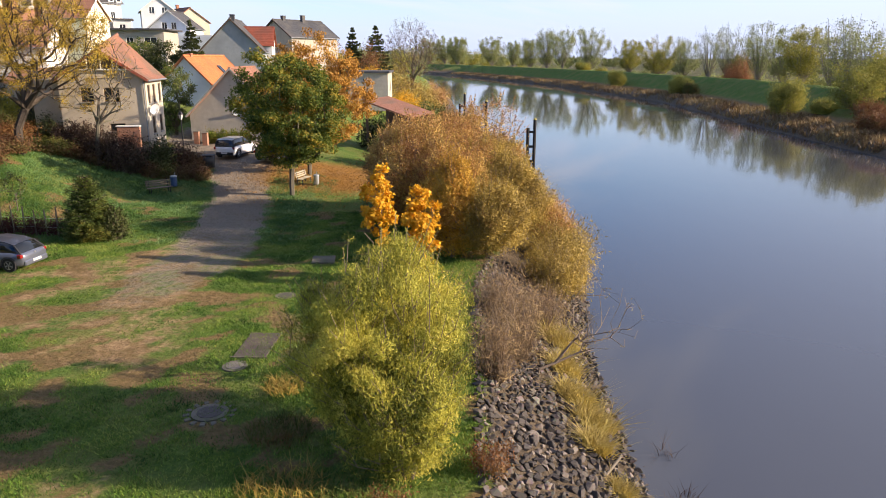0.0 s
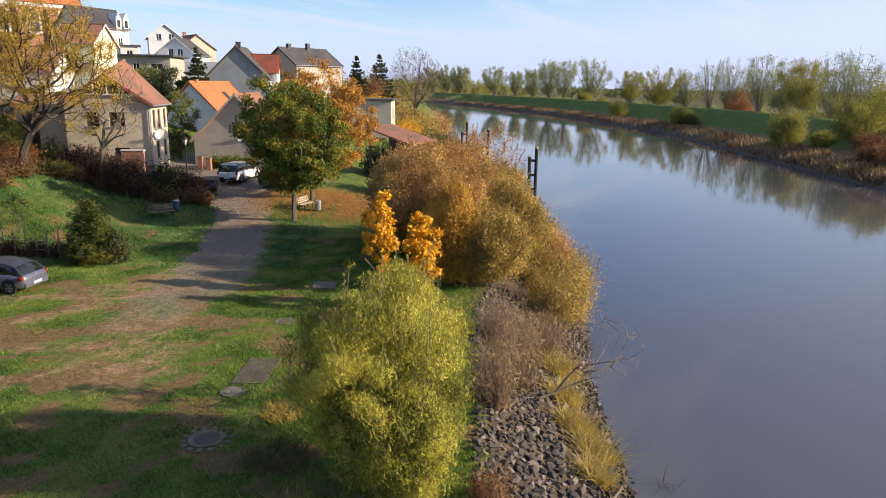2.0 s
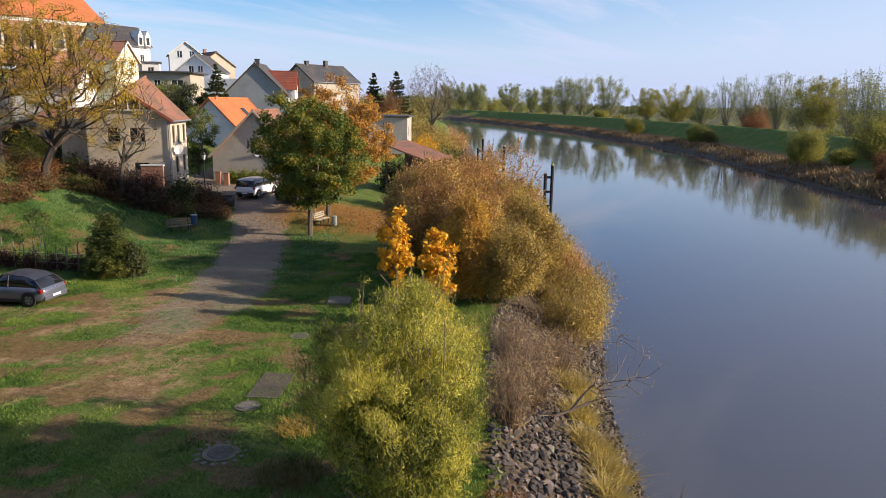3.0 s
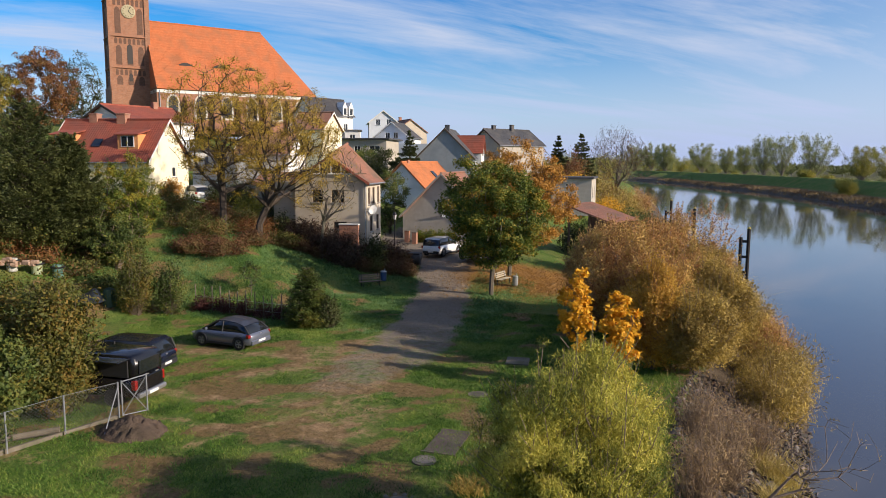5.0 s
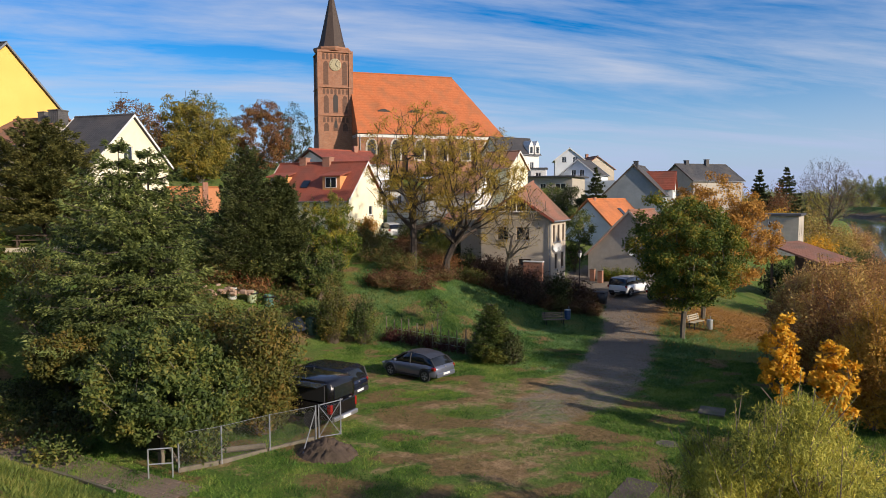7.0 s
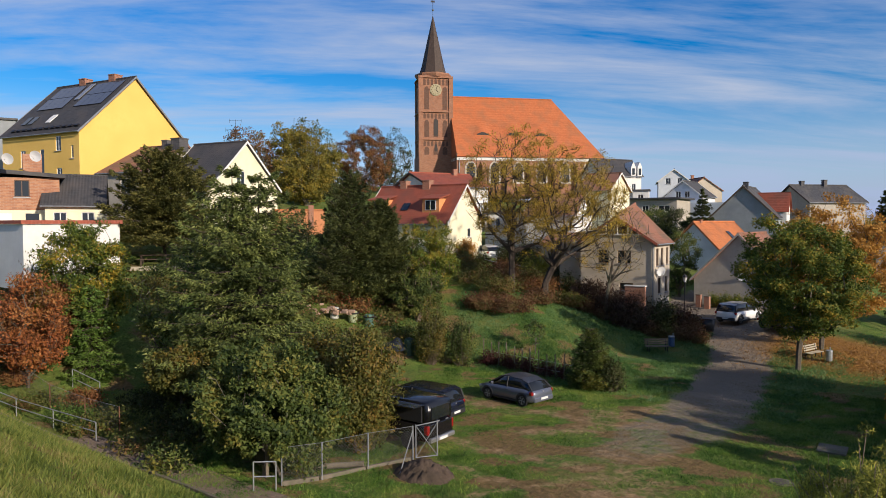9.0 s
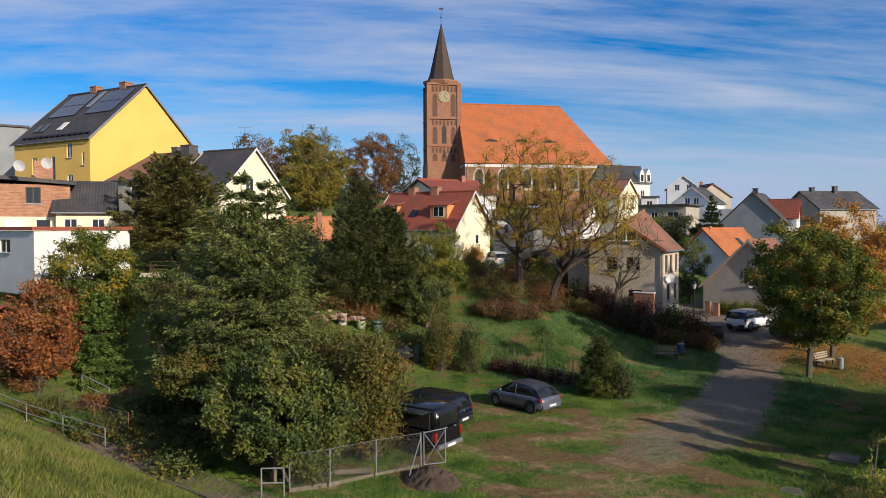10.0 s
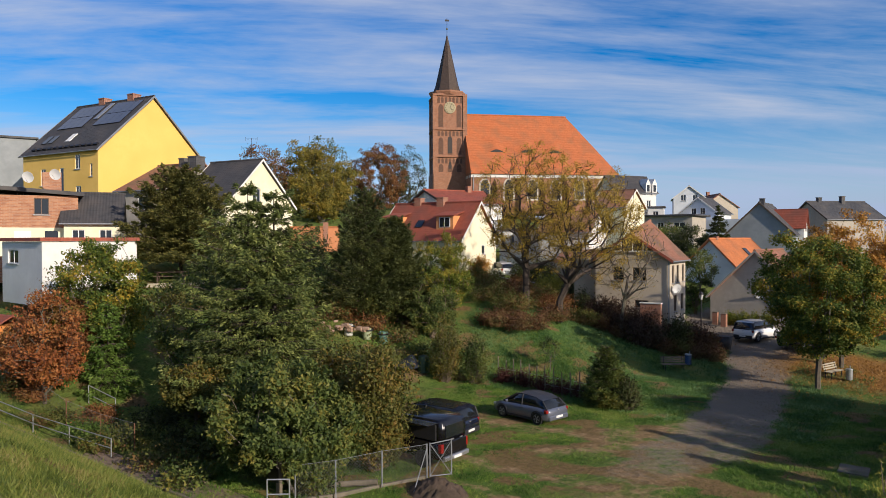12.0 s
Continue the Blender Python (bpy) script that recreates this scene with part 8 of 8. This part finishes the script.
def dolphin(place, turn, a, b, label, gap=0.62, r=0.15):
    """A mooring post pair with cross pieces."""
    ob = thing("mooring_post", place, label, "mooring post", "mooring posts in the river", turn)
    part("pile", rods(((-gap / 2, 0, -3.0), (-gap / 2, 0, a), r)), black_wood, ob)
    part("pile", rods(((gap / 2, 0, -3.0), (gap / 2, 0, b), r)), black_wood, ob)
    part("pile_cap", lathe([(r * 1.02, 0), (r * 0.9, 0.12), (0.02, 0.2)], 10, centre=(gap / 2, 0, b)), plain("yellow cap paint", (0.35, 0.28, 0.06), 0.6), ob)
    for i in range(4):
        z = a - 0.35 - i * 1.35
        part("rung", boxed(-gap / 2, -0.07, z - 0.11, gap / 2, 0.07, z + 0.11), black_wood, ob)
    return ob


dolphin((8.3, 66.0, WATER), 0, 5.65, 6.4, "tall black mooring post pair in the river")
dolphin((3.0, 105.0, WATER), 0, 5.4, 6.8, "distant black mooring posts in the river", 0.7, 0.16)
dolphin((4.3, 75.0, WATER), 0, 6.0, 7.5, "black mooring posts beyond the shrubs", 0.7, 0.15)
jet = thing("jetty", (1.5, 128.0, WATER), "low wooden jetty with a moored boat hull", "jetty", turn=80)
part("deck", boxed(-4, -0.8, 1.2, 4, 0.8, 1.35), weathered, jet)
for x in (-3.5, 0, 3.5):
    part("post", rods(((x, -0.7, -2), (x, -0.7, 2.0), 0.12)), black_wood, jet)

# driftwood and stalks at the water's edge
drift = thing("driftwood", (4.9, 17.9, -1.95), "pale driftwood stick on the stones", "driftwood", turn=50)
part("stick", rods(((-0.55, 0, 0), (0.5, 0, 0.22), 0.045), sides=7), weathered, drift)
for x, y, s in ((7.0, 19.6, 91), (6.4, 16.9, 92), (6.9, 17.4, 93), (5.9, 14.6, 94)):
    clump("water_stalks", (x, y, WATER), "dead stalks standing in the shallow water", f_purple, 26, 0.3, 0.5, s, 0.02, 1.0, category="water plant", group="stalks in the shallows")

# ---- the paved path below the ramp ----
paver = surface("clay paver", (0.16, 0.115, 0.085), (0.23, 0.17, 0.13), 3, 0.9, (0.2, 0.16, 0.11), 0.8, bump=0.3)
kerb_line = thing("ramp_kerb", on_ground(-26.0, 10.0), "pale concrete kerb on the grassy ramp", "kerb")
for i in range(12):
    x0, x1 = -20.6 - i * 1.6, -20.6 - (i + 1) * 1.6
    y0, y1 = (13.62 - 0.016 * max(0.0, -24.0 - x) ** 1.9 for x in (x0, x1))
    bm = bmesh.new()
    zz = [ground_at(x0, y0), ground_at(x1, y1), ground_at(x1, y1 + 0.1), ground_at(x0, y0 + 0.1)]
    ref = kerb_line.location
    slab(bm, [(x0 - 0.01 - ref.x, y0 - ref.y, zz[0] + 0.1 - ref.z), (x1 + 0.01 - ref.x, y1 - ref.y, zz[1] + 0.1 - ref.z), (x1 + 0.01 - ref.x, y1 + 0.1 - ref.y, zz[1] + 0.1 - ref.z), (x0 - 0.01 - ref.x, y0 + 0.1 - ref.y, zz[0] + 0.1 - ref.z)], 0.3)
    part("kerb_stone", bm, concrete_old, kerb_line)

# ---- grass, leaves and stones ----
f_grass = foliage("meadow grass blades", [(0.03, 0.075, 0.012), (0.08, 0.17, 0.024), (0.17, 0.27, 0.04), (0.3, 0.33, 0.08)], 0.25, patch=0.5)
f_ramp = foliage("sunlit ramp grass", [(0.07, 0.1, 0.02), (0.14, 0.18, 0.034), (0.21, 0.235, 0.05), (0.3, 0.25, 0.09)], 0.25, patch=0.6)
f_dewy = foliage("dewy slope grass", [(0.045, 0.11, 0.028), (0.1, 0.2, 0.058), (0.18, 0.29, 0.11)], 0.2, rough=0.45, patch=0.4)
f_dry = foliage("dry turf blades", [(0.09, 0.1, 0.025), (0.2, 0.15, 0.05), (0.32, 0.23, 0.09)], 0.2, patch=0.7)
f_litter = foliage("fallen leaves", [(0.22, 0.1, 0.03), (0.4, 0.22, 0.05), (0.3, 0.18, 0.08)], 0.1)
rng = np.random.default_rng(77)


def meadow(name, label, tufts, each, x0, x1, y0, y1, tall, wide, keep, r=0.14, mat=f_grass):
    """Grass in tufts: each a handful of single blades."""
    x, y = rng.uniform(x0, x1, tufts), rng.uniform(y0, y1, tufts)
    k = keep(x, y) > rng.uniform(0, 1, tufts)
    x, y = np.repeat(x[k], each), np.repeat(y[k], each)
    size = np.repeat(rng.uniform(0.45, 1.5, k.sum()) ** 1.3, each)
    m = len(x)
    x, y = x + rng.normal(size=m) * r * size, y + rng.normal(size=m) * r * size
    pos = np.stack([x, y, height(x, y) - 0.01], 1)
    h = (tall * size * rng.uniform(0.5, 1.3, m))[:, None]
    a = rng.uniform(0, 6.283, m)
    side = np.stack([np.cos(a), np.sin(a), np.zeros(m)], 1) * wide * 0.5
    tip = pos + np.stack([rng.normal(size=m), rng.normal(size=m), np.zeros(m)], 1) * h * 0.6 + np.array([0, 0, 1.0]) * h
    tri = np.stack([pos - side, pos + side, tip], 1)
    ob = part(name, poly_mesh(name, tri, 3), mat)
    return tagged(ob, label, "grass", kind="stuff")


def patchy(x, y):
    """Where the grass grows thick: in tufts, not on tracks and bare earth."""
    tuft = 0.5 + 0.5 * ripple(x, y, 2.3, 0.7) + 0.35 * ripple(x, y, 5.1, 0.2)
    bare = np.clip(road_mask(x, y) * 1.05 + 0.85 * dirt_mask(x, y) + 0.88 * turf_gaps(x, y) + 0.7 * litter_mask(x, y), 0, 1)
    xs = np.interp(y, BANK_Y, BANK_X)
    return np.clip(tuft + 0.35, 0.3, 1) * (1 - bare) * (x < xs - 4.6)


meadow("meadow_grass", "short green meadow grass with dry tufts", 90000, 9, -28, 2, 13.4, 44, 0.075, 0.03, patchy, 0.09)
meadow("dry_turf", "short dry turf on the worn ground", 52000, 6, -24, -3, 13.4, 44, 0.03, 0.03, lambda x, y: 0.85 * np.clip(turf_gaps(x, y) + 0.4 * road_mask(x, y) * (y < 36) - dirt_mask(x, y), 0, 1), 0.12, f_dry)
meadow("slope_grass", "dewy green grass on the slope", 24000, 10, -34, -8, 36, 56, 0.1, 0.045, lambda x, y: patchy(x, y) * (foot_distance(x, y) < 12), mat=f_dewy)
meadow("ramp_grass", "sunlit green grass on the ramp", 11000, 12, -44, -12, 5, 13.4, 0.13, 0.036, lambda x, y: np.full(np.shape(x), 0.9), mat=f_ramp)
n = 9000
lx, ly = rng.normal(-8.5, 3.2, n), rng.normal(54, 3.2, n)
keep = (lx < 1) & (ly < 64) & (ly > 44)
lx, ly = lx[keep], ly[keep]
tagged(part("fallen_leaves", poly_mesh("fallen_leaves", leaf_blades(rng, np.stack([lx, ly, height(lx, ly) + 0.03], 1), 0.11, 0.7, flat=4.0), 3), f_litter), "orange leaves fallen under the trees", "leaves", kind="stuff")

# clay pavers of the path, laid in rows
PATH_Y = lambda x: 14.4 + 0.05 * (x + 27)
path = thing("garden_path", on_ground(-24.0, 13.0), "clay-paved garden path below the ramp", "path", kind="structure")
me = bpy.data.meshes.new("paver")
bm = boxed(-0.155, -0.1, -0.06, 0.155, 0.1, 0.05, bevel=0.012)
bm.to_mesh(me); bm.free()
me.materials.append(paver)
count = 0
for j in range(7):
    for i in range(43):
        x = -32.4 + i * 0.325 + (0.16 if j % 2 else 0)
        y = PATH_Y(x) - 0.7 + j * 0.212
        ob = new("paver", me)
        ob.parent = path
        ob.matrix_local = Matrix.Translation((x + 24.0, y - 13.0, ground_at(x, y) - 0.03 - path.location.z + rng.uniform(-0.008, 0.008))) @ Matrix.Rotation(radians(3.4) + rng.uniform(-0.04, 0.04), 4, "Z")

# riprap: the nearest stones singly, the rest joined
stone_mat = bpy.data.materials.new("riprap stone")
stone_mat.use_nodes = True
nt = stone_mat.node_tree
sb = nt.nodes["Principled BSDF"]
sb.inputs["Roughness"].default_value = 0.85
info, gi = nt.nodes.new("ShaderNodeObjectInfo"), nt.nodes.new("ShaderNodeNewGeometry")
addr = nt.nodes.new("ShaderNodeMath")
nt.links.new(info.outputs["Random"], addr.inputs[0]); nt.links.new(gi.outputs["Random Per Island"], addr.inputs[1])
frac = nt.nodes.new("ShaderNodeMath"); frac.operation = "FRACT"
nt.links.new(addr.outputs[0], frac.inputs[0])
rampn = nt.nodes.new("ShaderNodeValToRGB")
for i, (p_, c_) in enumerate(((0.0, (0.045, 0.038, 0.034)), (0.45, (0.105, 0.088, 0.076)), (0.8, (0.19, 0.155, 0.13)), (1.0, (0.36, 0.3, 0.25)))):
    el = rampn.color_ramp.elements[i] if i < 2 else rampn.color_ramp.elements.new(p_)
    el.position, el.color = p_, (*c_, 1)
nt.links.new(frac.outputs[0], rampn.inputs[0])
tcn = nt.nodes.new("ShaderNodeTexCoord")
nn = node(nt, "ShaderNodeTexNoise", Scale=9.0, Detail=5.0)
nt.links.new(tcn.outputs["Object"], nn.inputs["Vector"])
mm = nt.nodes.new("ShaderNodeMix"); mm.data_type = "RGBA"; mm.blend_type = "MULTIPLY"; mm.inputs["Factor"].default_value = 0.7
nt.links.new(rampn.outputs[0], mm.inputs["A"]); nt.links.new(nn.outputs["Color"], mm.inputs["B"])
nt.links.new(mm.outputs["Result"], sb.inputs["Base Color"])
bpn = node(nt, "ShaderNodeBump", Strength=0.5, Distance=0.03)
nt.links.new(nn.outputs["Fac"], bpn.inputs["Height"]); nt.links.new(bpn.outputs[0], sb.inputs["Normal"])


def stone_shape(seed):
    r = np.random.default_rng(seed)
    bm = bmesh.new()
    for _ in range(13):
        v = r.normal(size=3); v /= np.linalg.norm(v)
        v = v * np.array([1.0, 0.72, 0.55]) * r.uniform(0.85, 1.1)
        bm.verts.new(v)
    hull = bmesh.ops.convex_hull(bm, input=bm.verts[:])
    loose = [e for e in hull["geom_interior"] if isinstance(e, bmesh.types.BMVert)]
    if loose:
        bmesh.ops.delete(bm, geom=loose, context="VERTS")
    bmesh.ops.recalc_face_normals(bm, faces=bm.faces[:])
    me = bpy.data.meshes.new("stone")
    bm.to_mesh(me); bm.free()
    me.materials.append(stone_mat)
    return me


shapes = [stone_shape(i) for i in range(10)]
riprap = thing("riprap", (3.0, 18.0, 0.0), "rough grey riprap stones on the river bank", "riprap", kind="structure")
spots = []
for _ in range(14000):
    y = rng.uniform(12.5, 34)
    xs = float(np.interp(y, BANK_Y, BANK_X))
    x = rng.uniform(xs - 4.9, xs + 0.35)
    s = rng.uniform(0.1, 0.23)
    if all((x - a) ** 2 + (y - b) ** 2 > (0.56 * (s + c)) ** 2 for a, b, c in spots if abs(y - b) < 0.5):
        spots.append((x, y, s))
near = sorted(spots, key=lambda p: abs(p[1] - 17.5) + 0.3 * abs(p[0] - 3.2))
rest_v, rest_f, k = [], [], 0
for i, (x, y, s) in enumerate(near):
    m = Matrix.Translation((x - 3.0, y - 18.0, ground_at(x, y) + s * 0.22)) @ Euler((rng.uniform(-0.6, 0.6), rng.uniform(-0.6, 0.6), rng.uniform(0, 6.3))).to_matrix().to_4x4() @ Matrix.Diagonal((s, s, s, 1))
    me = shapes[i % 10]
    if i < 300:
        ob = new("stone", me)
        ob.parent = riprap
        ob.matrix_local = m
    else:
        base = len(rest_v)
        rest_v += [tuple(m @ v.co) for v in me.vertices]
        rest_f += [tuple(base + j for j in p.vertices) for p in me.polygons]
me = bpy.data.meshes.new("stone_rest")
me.from_pydata(rest_v, [], rest_f)
tagged(part("stone_rest", me, stone_mat, riprap), kind="stuff")

# dry reeds along the far waterline
n = 16000
ry = 90 + 400 * rng.uniform(0, 1, n) ** 1.6
rf_ = rng.uniform(0.3, 8.0, n)
rx = np.interp(ry, BANK_Y, FAR_X) + rf_
keep = 0.5 + 0.5 * ripple(rx, ry, 0.6, 0.3) > rng.uniform(0, 1, n) * 0.9
rx, ry = rx[keep], ry[keep]
tagged(part("far_reeds", poly_mesh("far_reeds", blades(rng, np.stack([rx, ry, height(rx, ry) - 0.05], 1), 1.0, 0.22, 0.5), 3), foliage("brown bank reeds", [(0.12, 0.07, 0.035), (0.22, 0.14, 0.06), (0.3, 0.22, 0.1)], 0.2, patch=0.12)), "brown dry reeds along the far waterline", "reeds", kind="stuff")
